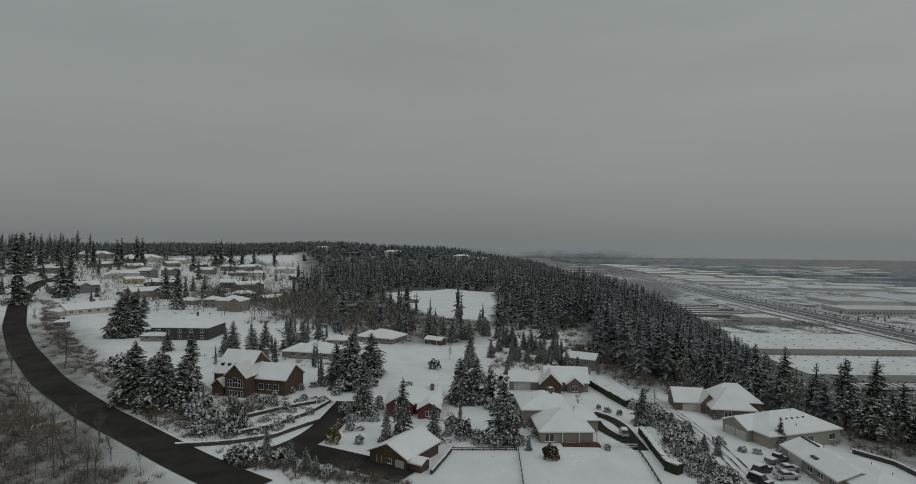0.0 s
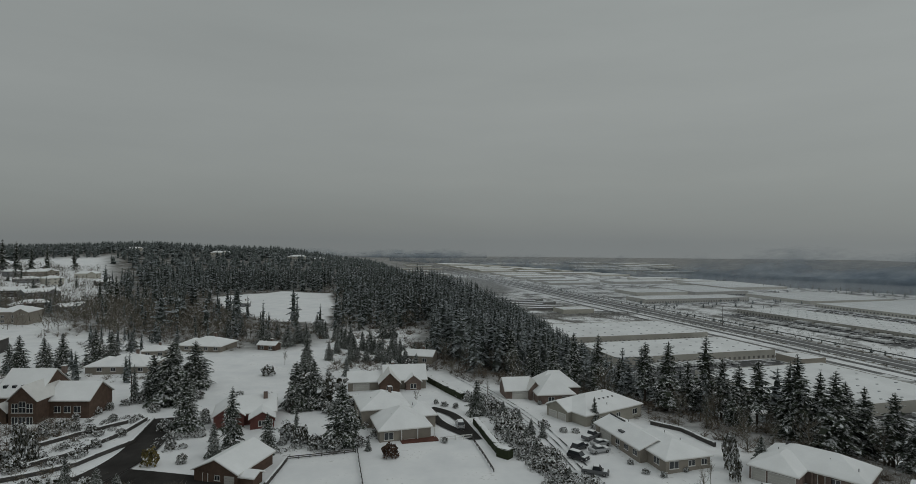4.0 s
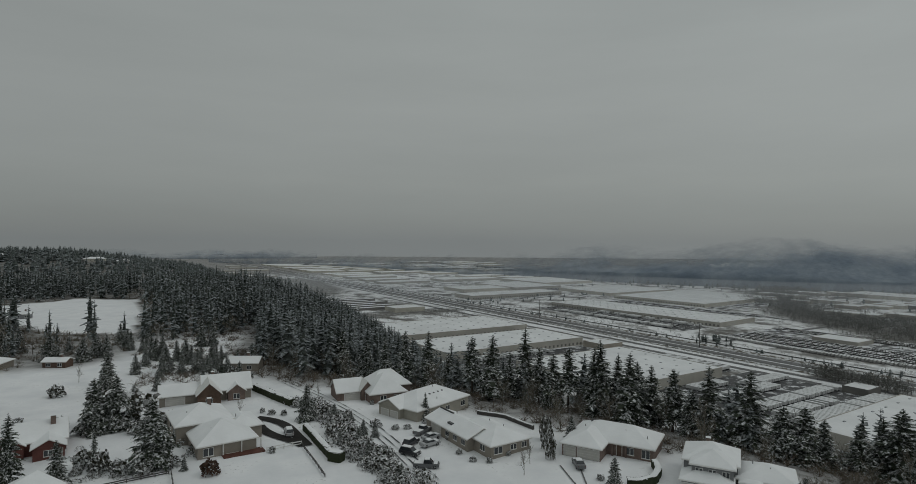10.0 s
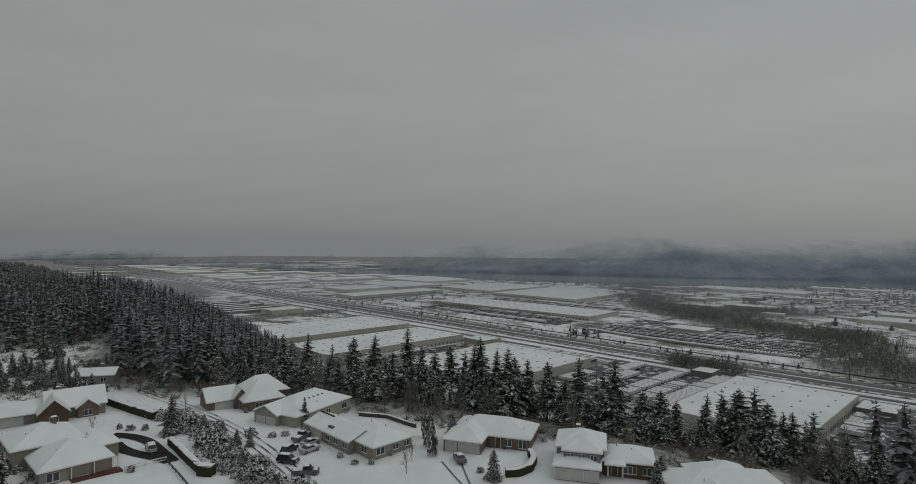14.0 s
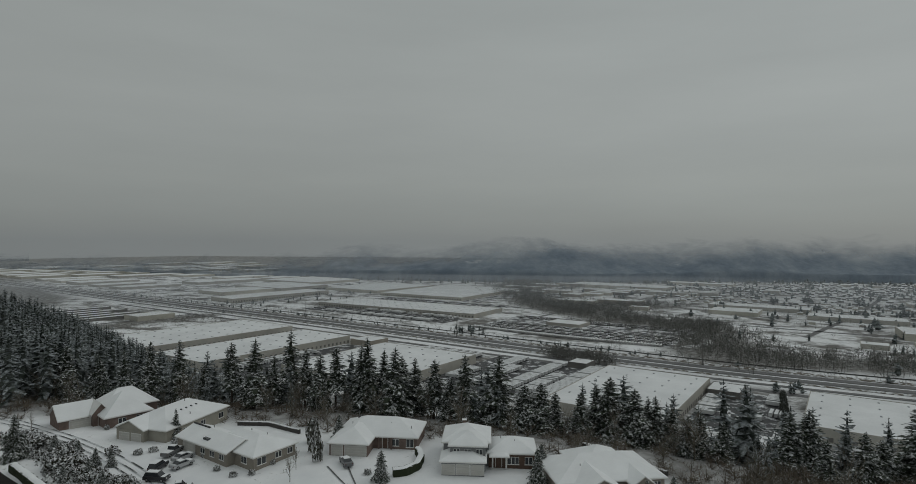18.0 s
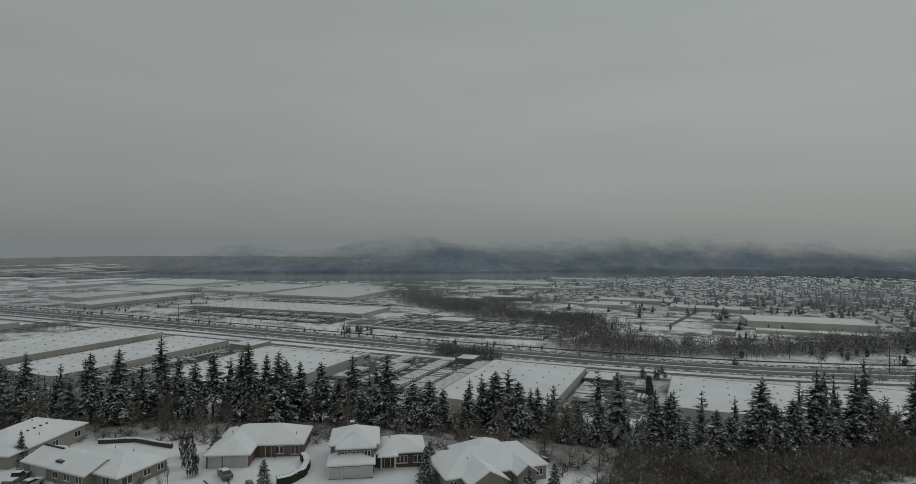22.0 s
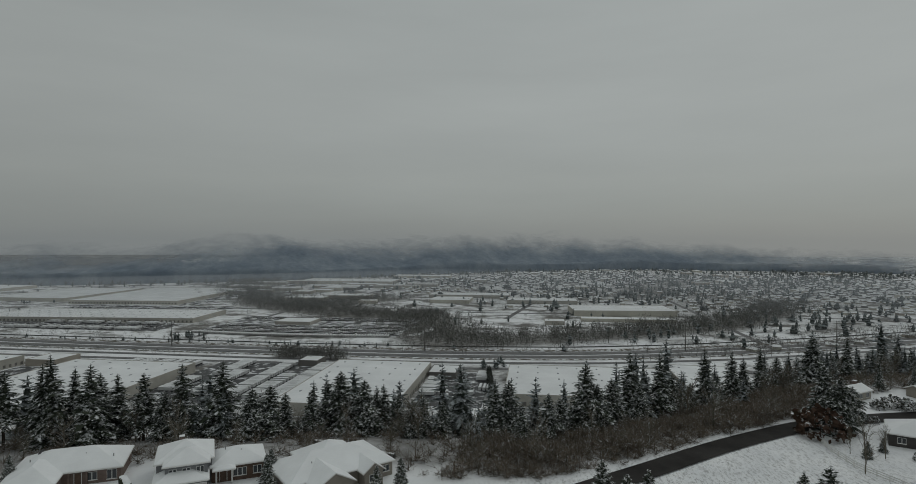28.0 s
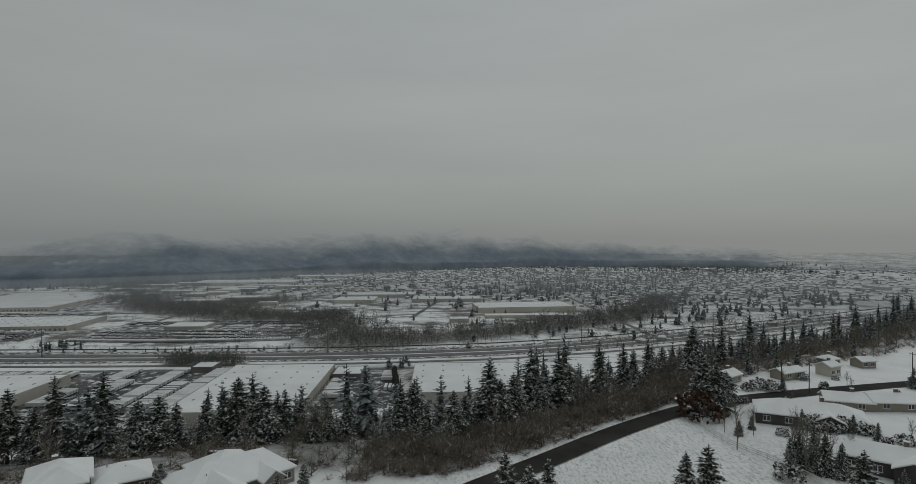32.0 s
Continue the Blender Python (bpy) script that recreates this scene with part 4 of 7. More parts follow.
# ---- the far side of the valley: a wooded ridge that goes up into the cloud ----
def ridge_material():
    """Woods hazed blue-grey in their colour, with a few snowy clearings; the upper edge dissolves in the cloud base."""
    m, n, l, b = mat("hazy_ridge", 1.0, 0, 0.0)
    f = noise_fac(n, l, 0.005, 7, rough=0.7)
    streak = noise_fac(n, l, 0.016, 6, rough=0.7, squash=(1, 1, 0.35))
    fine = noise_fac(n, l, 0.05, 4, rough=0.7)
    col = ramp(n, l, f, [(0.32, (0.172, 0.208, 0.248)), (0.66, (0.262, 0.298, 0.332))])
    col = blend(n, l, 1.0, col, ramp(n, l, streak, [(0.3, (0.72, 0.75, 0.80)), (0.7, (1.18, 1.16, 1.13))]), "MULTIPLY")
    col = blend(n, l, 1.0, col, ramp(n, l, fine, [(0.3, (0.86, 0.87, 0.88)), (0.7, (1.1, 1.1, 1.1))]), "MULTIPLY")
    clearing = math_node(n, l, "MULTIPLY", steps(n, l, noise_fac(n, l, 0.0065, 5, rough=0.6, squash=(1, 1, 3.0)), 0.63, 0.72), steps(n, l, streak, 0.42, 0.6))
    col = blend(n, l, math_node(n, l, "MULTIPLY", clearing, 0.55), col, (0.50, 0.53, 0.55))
    l.new(col, b.inputs["Base Color"])
    tc, sp = n.new("ShaderNodeTexCoord"), n.new("ShaderNodeSeparateXYZ")
    l.new(tc.outputs["Object"], sp.inputs[0])
    wisp = noise_fac(n, l, 0.0020, 6, rough=0.62, squash=(1, 1, 1.8))
    curl = noise_fac(n, l, 0.009, 5, rough=0.6, squash=(1, 1, 2.0))
    level = math_node(n, l, "ADD", sp.outputs["Z"], math_node(n, l, "MULTIPLY", math_node(n, l, "SUBTRACT", wisp, 0.5), -230.0))
    level = math_node(n, l, "ADD", level, math_node(n, l, "MULTIPLY", math_node(n, l, "SUBTRACT", curl, 0.5), -38.0))
    # fades out lower to the north and to the south, standing in for haze
    level = math_node(n, l, "ADD", level, math_node(n, l, "MULTIPLY", steps(n, l, sp.outputs["Y"], 500, 2700), 112.0))
    level = math_node(n, l, "ADD", level, math_node(n, l, "MULTIPLY", steps(n, l, sp.outputs["Y"], -1900, 100, 1.0, 0.0), 115.0))
    clear = n.new("ShaderNodeBsdfTransparent")
    mixer = n.new("ShaderNodeMixShader")
    l.new(steps(n, l, level, 78, 182), mixer.inputs[0])
    l.new(b.outputs[0], mixer.inputs[1])
    l.new(clear.outputs[0], mixer.inputs[2])
    l.new(mixer.outputs[0], n["Material Output"].inputs[0])
    return m


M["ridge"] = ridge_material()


def ridge(pts, deep, top, seed):
    p = np.array(pts, float)
    seg = np.hypot(*np.diff(p, axis=0).T)
    d = np.concatenate([[0], np.cumsum(seg)])
    q = np.arange(0, d[-1], 40.0)
    line = np.stack([np.interp(q, d, p[:, 0]), np.interp(q, d, p[:, 1])], 1)
    for _ in range(40):
        line[1:-1] = (line[:-2] + 2 * line[1:-1] + line[2:]) / 4
    out = line / np.linalg.norm(line, axis=1)[:, None]
    rows = []
    for k in np.concatenate([[0.0, 0.012], np.linspace(0.07, 1, 14)]):
        e = line + out * deep * k
        rough = patch_noise(e[:, 0], e[:, 1], 0.004, seed)
        z = top * smooth(-0.35, 1, k) * (0.8 + 0.35 * rough) * (0.55 + 0.45 * smooth(-2600, -600, e[:, 1])) - 14
        z = np.where(k == 0, -4.0, np.maximum(z, 27 + 9 * patch_noise(e[:, 0], e[:, 1], 0.03, seed + 3)))
        rows.append(np.stack([e[:, 0], e[:, 1], z], 1))
    v = np.stack(rows, 1).reshape(-1, 3)
    me = mesh_of("backdrop", v, grid_faces(16, len(line)), True)
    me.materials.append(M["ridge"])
    return tagged(new("backdrop", me), "distant wooded ridge under low cloud, its colour hazed blue-grey", "hills", kind="structure")


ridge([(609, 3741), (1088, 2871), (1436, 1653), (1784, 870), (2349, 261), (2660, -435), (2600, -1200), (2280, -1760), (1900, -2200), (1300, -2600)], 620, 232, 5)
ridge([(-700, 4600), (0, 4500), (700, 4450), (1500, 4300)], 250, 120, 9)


# see-through grey sheet added for distance haze, strongest about 1700 m out
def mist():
    m, n, l, b = mat("haze_sheet", 1.0, 0, 0.0)
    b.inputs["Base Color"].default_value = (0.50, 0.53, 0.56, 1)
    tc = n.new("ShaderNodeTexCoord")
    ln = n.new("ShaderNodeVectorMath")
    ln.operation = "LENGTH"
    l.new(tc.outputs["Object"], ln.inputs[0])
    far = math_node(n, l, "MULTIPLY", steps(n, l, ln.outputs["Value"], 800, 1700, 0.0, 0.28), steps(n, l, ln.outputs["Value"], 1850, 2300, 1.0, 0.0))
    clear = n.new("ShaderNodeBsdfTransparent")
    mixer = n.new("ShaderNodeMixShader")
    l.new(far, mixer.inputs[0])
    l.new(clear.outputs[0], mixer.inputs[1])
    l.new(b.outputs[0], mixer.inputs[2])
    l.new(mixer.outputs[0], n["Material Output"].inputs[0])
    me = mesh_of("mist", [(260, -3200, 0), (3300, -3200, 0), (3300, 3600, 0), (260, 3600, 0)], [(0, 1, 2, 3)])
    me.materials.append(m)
    o = tagged(new("mist", me), "see-through grey sheet that stands in for haze over the valley", "mist", kind="structure")
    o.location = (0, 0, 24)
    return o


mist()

# ---- houses ----
M["brick"] = painted("brown_brick", (0.185, 0.138, 0.118), 0.85, 0.25, 0.8, 10)
M["beige"] = painted("beige_siding", (0.33, 0.315, 0.27), 0.75, 0.1, 0.4, 6)
M["tan"] = painted("tan_siding", (0.26, 0.235, 0.20), 0.75, 0.12, 0.4, 6)
M["yellow"] = painted("yellow_siding", (0.42, 0.36, 0.20), 0.75, 0.12, 0.4, 6)
M["brown"] = painted("brown_timber", (0.115, 0.075, 0.055), 0.8, 0.25, 0.8, 8)
M["red"] = painted("dark_red_siding", (0.13, 0.05, 0.042), 0.8, 0.2, 0.6, 8)
M["grey"] = painted("grey_siding", (0.20, 0.205, 0.21), 0.75, 0.12, 0.5, 6)
M["cream"] = painted("cream_siding", (0.5, 0.48, 0.42), 0.75, 0.08, 0.5, 6)
M["dark"] = painted("dark_siding", (0.07, 0.066, 0.062), 0.8, 0.2, 0.5, 8)
M["trim"] = painted("white_trim", (0.68, 0.68, 0.66), 0.6, 0.06, 0.5, 6)
M["garage"] = painted("garage_door_paint", (0.50, 0.49, 0.46), 0.6, 0.08, 0.5, 6)
M["deck"] = painted("red_brown_deck", (0.12, 0.05, 0.036), 0.8, 0.25, 0.7, 8)
M["metal"] = painted("galvanised_vent", (0.3, 0.3, 0.3), 0.45, 0.1, 1, 6, metal=0.8)


def solid(name, V, F, material, parent, label=""):
    """One mesh of flat polygons under a thing or a part."""
    me = bpy.data.meshes.new(name)
    me.from_pydata([tuple(v) for v in V], [], F)
    me.materials.append(material)
    o = new(name, me)
    o.parent = parent
    return tagged(o, label)


def box(name, x0, y0, z0, x1, y1, z1, material, parent, label=""):
    v, f = box_arrays(min(x0, x1), min(y0, y1), min(z0, z1), max(x0, x1), max(y0, y1), max(z0, z1))
    return solid(name, v, f, material, parent, label)


def roof_points(x0, y0, x1, y1, z, slope, style):
    """Eave corners and ridge of a roof over a rectangle. style: hip, gx or gy (ridge along x or y), hx (gable at low x, hip at high x)."""
    w, d = x1 - x0, y1 - y0
    cx, cy = (x0 + x1) / 2, (y0 + y1) / 2
    if style in ("gx", "hx", "xh"):
        rise, a, b = d / 2 * slope, (x0, cy), (x1, cy)
        if style == "hx":
            b = (x1 - min(d / 2, w * 0.45), cy)
        if style == "xh":
            a = (x0 + min(d / 2, w * 0.45), cy)
        along = True
    elif style == "gy":
        rise, a, b, along = w / 2 * slope, (cx, y0), (cx, y1), False
    elif w >= d:
        rise, a, b, along = d / 2 * slope, (x0 + d / 2, cy), (x1 - d / 2 - 0.01, cy), True
    else:
        rise, a, b, along = w / 2 * slope, (cx, y0 + w / 2), (cx, y1 - w / 2 - 0.01), False
    e = [(x0, y0, z), (x1, y0, z), (x1, y1, z), (x0, y1, z)]
    top = [(*a, z + rise), (*b, z + rise)]
    if along:
        faces = [(0, 1, 5, 4), (1, 2, 5), (2, 3, 4, 5), (3, 0, 4)]
    else:
        faces = [(0, 1, 4), (1, 2, 5, 4), (2, 3, 5), (3, 0, 4, 5)]
    return e + top, faces


def upright(v, q):
    """A gable end: a triangle that stands in the plane of its wall."""
    p = [v[i] for i in q]
    return len(q) == 3 and (max(abs(p[2][0] - p[0][0]), abs(p[1][0] - p[0][0])) < 0.05 or max(abs(p[2][1] - p[0][1]), abs(p[1][1] - p[0][1])) < 0.05)


def roof(parent, x0, y0, x1, y1, z, slope, style, board="trim"):
    """A roof slab with its edge boards and the snow that lies on it; gable ends stay open to the wall below."""
    v, f = roof_points(x0, y0, x1, y1, z, slope, style)
    low = [(a, b, c - 0.2) for a, b, c in v]
    n = len(v)
    ends = [q for q in f if upright(v, q)]
    slopes = [q for q in f if q not in ends]
    F = list(slopes) + [tuple(i + n for i in reversed(q)) for q in slopes]
    shut = [{q[0], q[1]} for q in ends]
    for i in range(4):
        if {i, (i + 1) % 4} not in shut:
            F.append((i, (i + 1) % 4, (i + 1) % 4 + n, i + n)[::-1])
    for i, j, k in ends:
        F += [(i, k, k + n, i + n), (k, j, j + n, k + n)]
    r = solid("roof", v + low, F, M[board], parent)
    # the snow is pulled in a little from the edge, with a bevelled brink
    g = 0.07
    v2, f2 = roof_points(x0 + g, y0 + g, x1 - g, y1 - g, z + 0.012, slope, style)
    v3, _ = roof_points(x0 + g * 2.4, y0 + g * 2.4, x1 - g * 2.4, y1 - g * 2.4, z + 0.15, slope, style)
    ends = [q for q in f2 if upright(v2, q)]
    F = [tuple(i + 6 for i in q) for q in f2 if q not in ends]
    for i in range(4):
        if {i, (i + 1) % 4} not in shut:
            F.append((i, (i + 1) % 4, (i + 1) % 4 + 6, i + 6))
    for i, j, k in ends:
        F += [(i, k, k + 6, i + 6)[::-1], (k, j, j + 6, k + 6)[::-1]]
    solid("snow", list(v2) + v3, F, M["roof_snow"], r, "even white snow on the roof")
    return r


def wing(root, x0, y0, x1, y1, h, slope, style, wall, over=0.5, foot=-1.6, board="trim"):
    """Walls inside the eave line and the roof over them; gable ends are walled up."""
    slope = slope * 1.3
    a, b, c, d = x0 + over, y0 + over, x1 - over, y1 - over
    v, f = box_arrays(a, b, foot, c, d, h - 0.12)
    solid("wall", v, f, M[wall], root)
    e, ff = roof_points(x0, y0, x1, y1, h - 0.25, slope, style)
    for q in ff:
        if len(q) == 3:
            p = [Vector(e[i]) for i in q]
            if abs(p[2].x - p[0].x) < 0.05 or abs(p[2].y - p[0].y) < 0.05:
                mid = Vector(((x0 + x1) / 2, (y0 + y1) / 2, 0))
                inward = Vector(((over if p[2].x < mid.x else -over) if abs(p[2].x - p[0].x) < 0.05 else 0,
                                 (over if p[2].y < mid.y else -over) if abs(p[2].y - p[0].y) < 0.05 else 0, 0))
                out = [t + inward for t in p]
                inn = [t + inward * 1.3 for t in p]
                solid("gable", out + inn, [(0, 1, 2), (5, 4, 3), (0, 3, 4, 1), (1, 4, 5, 2), (2, 5, 3, 0)], M[wall], root)
    roof(root, x0, y0, x1, y1, h, slope, style, board)


def opening(root, kind, side, u, z, w, h, face, cols=2, rows=1, frame_mat="trim"):
    """A window, garage door or door standing a little proud of a wall. side f b l r; face: where that wall stands; u: its middle along the wall."""
    def slab(name, u0, z0, u1, z1, t0, t1, material, parent, label=""):
        if side == "f":
            return box(name, u0, face - t1, z0, u1, face - t0, z1, material, parent, label)
        if side == "b":
            return box(name, u0, face + t0, z0, u1, face + t1, z1, material, parent, label)
        if side == "l":
            return box(name, face - t1, u0, z0, face - t0, u1, z1, material, parent, label)
        return box(name, face + t0, u0, z0, face + t1, u1, z1, material, parent, label)
    if kind == "window":
        win = slab("window", u - w / 2, z, u + w / 2, z + h, -0.05, 0.05, M[frame_mat], root)
        for i in range(cols):
            for j in range(rows):
                a, b = u - w / 2 + w * i / cols, z + h * j / rows
                slab("pane", a + 0.07, b + 0.07, a + w / cols - 0.07, b + h / rows - 0.07, 0.03, 0.06, M["glass"], win, "dark window glass")
        slab("sill", u - w / 2 - 0.08, z - 0.1, u + w / 2 + 0.08, z, -0.02, 0.12, M[frame_mat], win)
    elif kind == "garage":
        g = slab("garage_door", u - w / 2 - 0.1, z, u + w / 2 + 0.1, z + h + 0.1, -0.05, 0.04, M[frame_mat], root)
        for j in range(4):
            slab("panel", u - w / 2, z + h * j / 4 + 0.02, u + w / 2, z + h * (j + 1) / 4 - 0.02, 0.03, 0.075, M["garage"], g)
    else:
        g = slab("door", u - w / 2, z, u + w / 2, z + h, -0.05, 0.06, M["brown"], root)
        slab("door_frame", u - w / 2 - 0.1, z, u - w / 2, z + h + 0.1, -0.05, 0.09, M[frame_mat], g)
        slab("door_frame", u + w / 2, z, u + w / 2 + 0.1, z + h + 0.1, -0.05, 0.09, M[frame_mat], g)


def chimney(root, x, y, z, w=0.9, material="brick"):
    c = box("chimney", x - w / 2, y - w / 2, z - 2, x + w / 2, y + w / 2, z, M[material], root)
    box("cap", x - w / 2 - 0.1, y - w / 2 - 0.1, z, x + w / 2 + 0.1, y + w / 2 + 0.1, z + 0.12, M["roof_snow"], c, "snow on the chimney cap")


def vent(root, x, y, z, tall=0.45, r=0.09):
    n = 8
    V = [(x + r * math.cos(6.2832 * i / n), y + r * math.sin(6.2832 * i / n), zz) for zz in (z - 0.4, z + tall) for i in range(n)]
    solid("vent_pipe", V, [(i, (i + 1) % n, (i + 1) % n + n, i + n) for i in range(n)] + [tuple(range(n, 2 * n))], M["metal"], root)


def house(x, y, turn, label, z=None, name="house", group="houses on the hill"):
    """An empty at the front left eave corner; local x runs along the front, local y to the back."""
    root = tagged(new(name), label, "house", group)
    mid = Matrix.Translation((x, y, 0)) @ pose(0, 0, 0, 0, 0, turn) @ Vector((7, 7, 0))
    root.matrix_world = pose(x, y, at(mid.x, mid.y) if z is None else z, 0, 0, turn)
    return root


# ranch house with a three-car garage
h = house(86.3, 92.7, -62, "single-storey brick house with snowy hip roof and three garage doors")
wing(h, 0, 5.3, 19.2, 17.2, 2.75, 0.36, "hip", "brick")
wing(h, 0, 0, 9.4, 13, 2.7, 0.36, "hip", "brick")
opening(h, "garage", "f", 2.2, 0.0, 2.5, 2.15, 0.5)
opening(h, "garage", "f", 6.3, 0.0, 4.7, 2.15, 0.5)
opening(h, "door", "f", 11.6, 0.1, 1.1, 2.1, 5.8)
opening(h, "window", "f", 13.9, 0.7, 1.7, 1.5, 5.8)
opening(h, "window", "f", 17.2, 0.5, 1.7, 1.8, 5.8)
opening(h, "window", "l", 12.0, 0.9, 1.4, 1.2, 0.5)
box("pillar", 10.0, 5.3, 0, 10.35, 5.65, 2.6, M["brick"], h)
box("pillar", 12.9, 5.3, 0, 13.25, 5.65, 2.6, M["brick"], h)
box("ridge_gap", 3.5, 12.4, 4.2, 3.9, 14.6, 4.75, M["shingle"], h, "dark bare strip of roof beside the hip")
vent(h, 3.2, 9, 4.3), vent(h, 12.2, 9.4, 4.4), vent(h, 17.0, 8.5, 4.0)

# two-storey house
h = house(92.2, 67.0, -59, "two-storey grey house with stepped snowy roofs and triple garage")
wing(h, 0, 0, 9.6, 9, 2.75, 0.3, "hip", "grey")
wing(h, 1.6, 2.4, 9.8, 11, 5.1, 0.36, "hip", "grey")
wing(h, 0, 5.2, 10.5, 16.0, 4.8, 0.36, "hip", "grey")
wing(h, 9.4, 4.6, 20.0, 14.4, 3.0, 0.32, "hip", "brown")
for u in (1.9, 4.8, 7.7):
    opening(h, "garage", "f", u, 0, 2.6, 2.1, 0.5)
for u in (3.4, 5.7, 8.0):
    opening(h, "window", "f", u, 3.3, 1.3, 1.1, 2.9)
opening(h, "door", "f", 12.0, 0.1, 1.2, 2.2, 5.1)
opening(h, "window", "f", 15.0, 0.7, 2.4, 1.5, 5.1, 3)
opening(h, "window", "f", 18.2, 0.7, 1.6, 1.5, 5.1)
for u in (10.6, 13.4):
    box("porch_post", u, 4.1, 0, u + 0.3, 4.4, 2.8, M["trim"], h)
roof(h, 10.0, 3.0, 14.2, 5.4, 2.9, 0.25, "hip")
chimney(h, 4.5, 14.0, 6.9, 0.8)
vent(h, 12.5, 10, 4.7), vent(h, 15.4, 8.2, 4.3)

# low tan house with a complex hip roof
h = house(96.7, 43.5, -46, "low tan house with wide snow-covered hip roof")
wing(h, 0, 0, 22, 14, 2.8, 0.32, "hip", "tan")
wing(h, 3.2, -4.0, 11.5, 8, 2.7, 0.42, "gy", "tan")
wing(h, 6, 4, 18, 16, 3.0, 0.4, "hip", "tan")
wing(h, 13.5, -2.6, 18.4, 5, 2.7, 0.55, "gy", "tan")
opening(h, "window", "f", 7.3, 0.7, 2.0, 1.4, -3.5)
opening(h, "window", "f", 15.9, 0.7, 1.8, 1.4, -2.1)
opening(h, "window", "f", 20.0, 0.8, 1.5, 1.3, 0.5)
opening(h, "window", "f", 1.8, 0.8, 1.4, 1.3, 0.5)
vent(h, 6, 4, 4.4), vent(h, 16, 9, 5.4), vent(h, 11, 13, 5.2)

# beige house with the garage in its gable
h = house(70.6, 128.2, 17.7, "tall beige house with long snowy hip roof")
wing(h, 0, 0, 22, 14.6, 3.2, 0.34, "hip", "beige")
wing(h, -1.4, 5.0, 9, 13.8, 3.2, 0.36, "gx", "beige")
for u in (7.6, 11.0):
    opening(h, "garage", "l", u, 0, 2.7, 2.2, -0.9)
opening(h, "window", "f", 6.5, 0.9, 1.5, 1.2, 0.5)
opening(h, "window", "f", 12.5, 0.9, 1.6, 1.3, 0.5)
opening(h, "window", "f", 19.0, 0.8, 1.8, 1.4, 0.5)
for u in (7.5, 9.2, 10.9, 12.6, 14.3):
    box("roof_vent", u, 4.2, 4.95, u + 0.4, 4.6, 5.4, M["shingle"], h)
vent(h, 6, 2.4, 4.4), vent(h, 10, 2.2, 4.3), vent(h, 13, 6.6, 6.2)

# low ranch house
h = house(72.0, 98.4, 0, "low tan ranch house with broad snowy roof")
wing(h, 0, 0, 11.6, 17.8, 2.7, 0.3, "hip", "tan")
wing(h, -1.8, 6.4, 7.4, 25.6, 2.7, 0.3, "gy", "tan")
opening(h, "window", "f", 2.4, 0.7, 2.2, 1.5, 0.5)
opening(h, "window", "f", 6.6, 0.9, 1.6, 1.2, 0.5)
opening(h, "window", "f", 9.6, 0.9, 1.4, 1.2, 0.5)
opening(h, "window", "l", 3.6, 0.8, 1.8, 1.4, 0.5)
for u in (8.6, 12.0, 15.4):
    opening(h, "window", "l", u, 0.9, 1.6, 1.2, -1.3)
opening(h, "garage", "l", 20.6, 0, 4.6, 2.15, -1.3)
box("skylight", -0.4, 15.0, 3.2, 0.3, 16.8, 3.75, M["glass"], h, "dark skylight free of snow")
box("ridge_gap", 2.6, 19.0, 4.5, 2.95, 25.2, 4.75, M["shingle"], h, "dark bare strip along the ridge")
vent(h, 8, 6, 4.2), vent(h, 5.0, 21, 3.8), vent(h, 7.0, 10, 4.6)

# brick house at the end of the lane
h = house(60.2, 158.0, -8, "brick house with garage wing and snowy hip roof")
wing(h, 0, 0, 8.8, 9.5, 2.7, 0.5, "gx", "brick")
wing(h, 8.2, -6.0, 20.0, 6.5, 2.9, 0.6, "hip", "brick")
wing(h, 10.0, 1.5, 24, 12, 3.0, 0.6, "hip", "brick")
wing(h, 6.8, -1.4, 11.2, 6.0, 3.2, 0.9, "gy", "brick")
opening(h, "garage", "f", 5.0, 0, 4.8, 2.15, 0.5)
opening(h, "window", "f", 12.5, 0.8, 1.8, 1.4, -5.5)
opening(h, "window", "f", 16.6, 0.8, 1.8, 1.4, -5.5)
opening(h, "door", "f", 9.0, 0.1, 1.0, 2.1, -0.9)

# house with the red deck
h = house(18.7, 128.9, 2, "tan house with snowy hip roofs and a red-brown deck")
wing(h, 0, 0, 13.0, 14, 2.8, 0.4, "hip", "tan")
wing(h, -2.4, 11.0, 10.5, 25.0, 4.5, 0.34, "hip", "tan", foot=-2.4)
wing(h, 8.0, 8.0, 16.4, 19.5, 2.9, 0.36, "hip", "tan")
box("deck", 5.2, -1.8, -0.4, 13.8, 1.0, 0.22, M["deck"], h, "red-brown timber deck")
for u in (5.4, 9.2, 13.3):
    box("porch_post", u, 0.1, 0, u + 0.2, 0.3, 2.6, M["trim"], h)
opening(h, "window", "f", 2.6, 0.5, 2.1, 1.7, 0.5)
opening(h, "window", "f", 7.5, 0.3, 2.4, 2.0, 0.6, 3)
opening(h, "door", "f", 11.3, 0.2, 1.2, 2.1, 0.6)
opening(h, "window", "l", 14.5, 2.4, 1.6, 1.3, -1.9)
opening(h, "window", "l", 19, 2.4, 1.6, 1.3, -1.9)
opening(h, "garage", "r", 13, 0, 4.8, 2.15, 15.9)
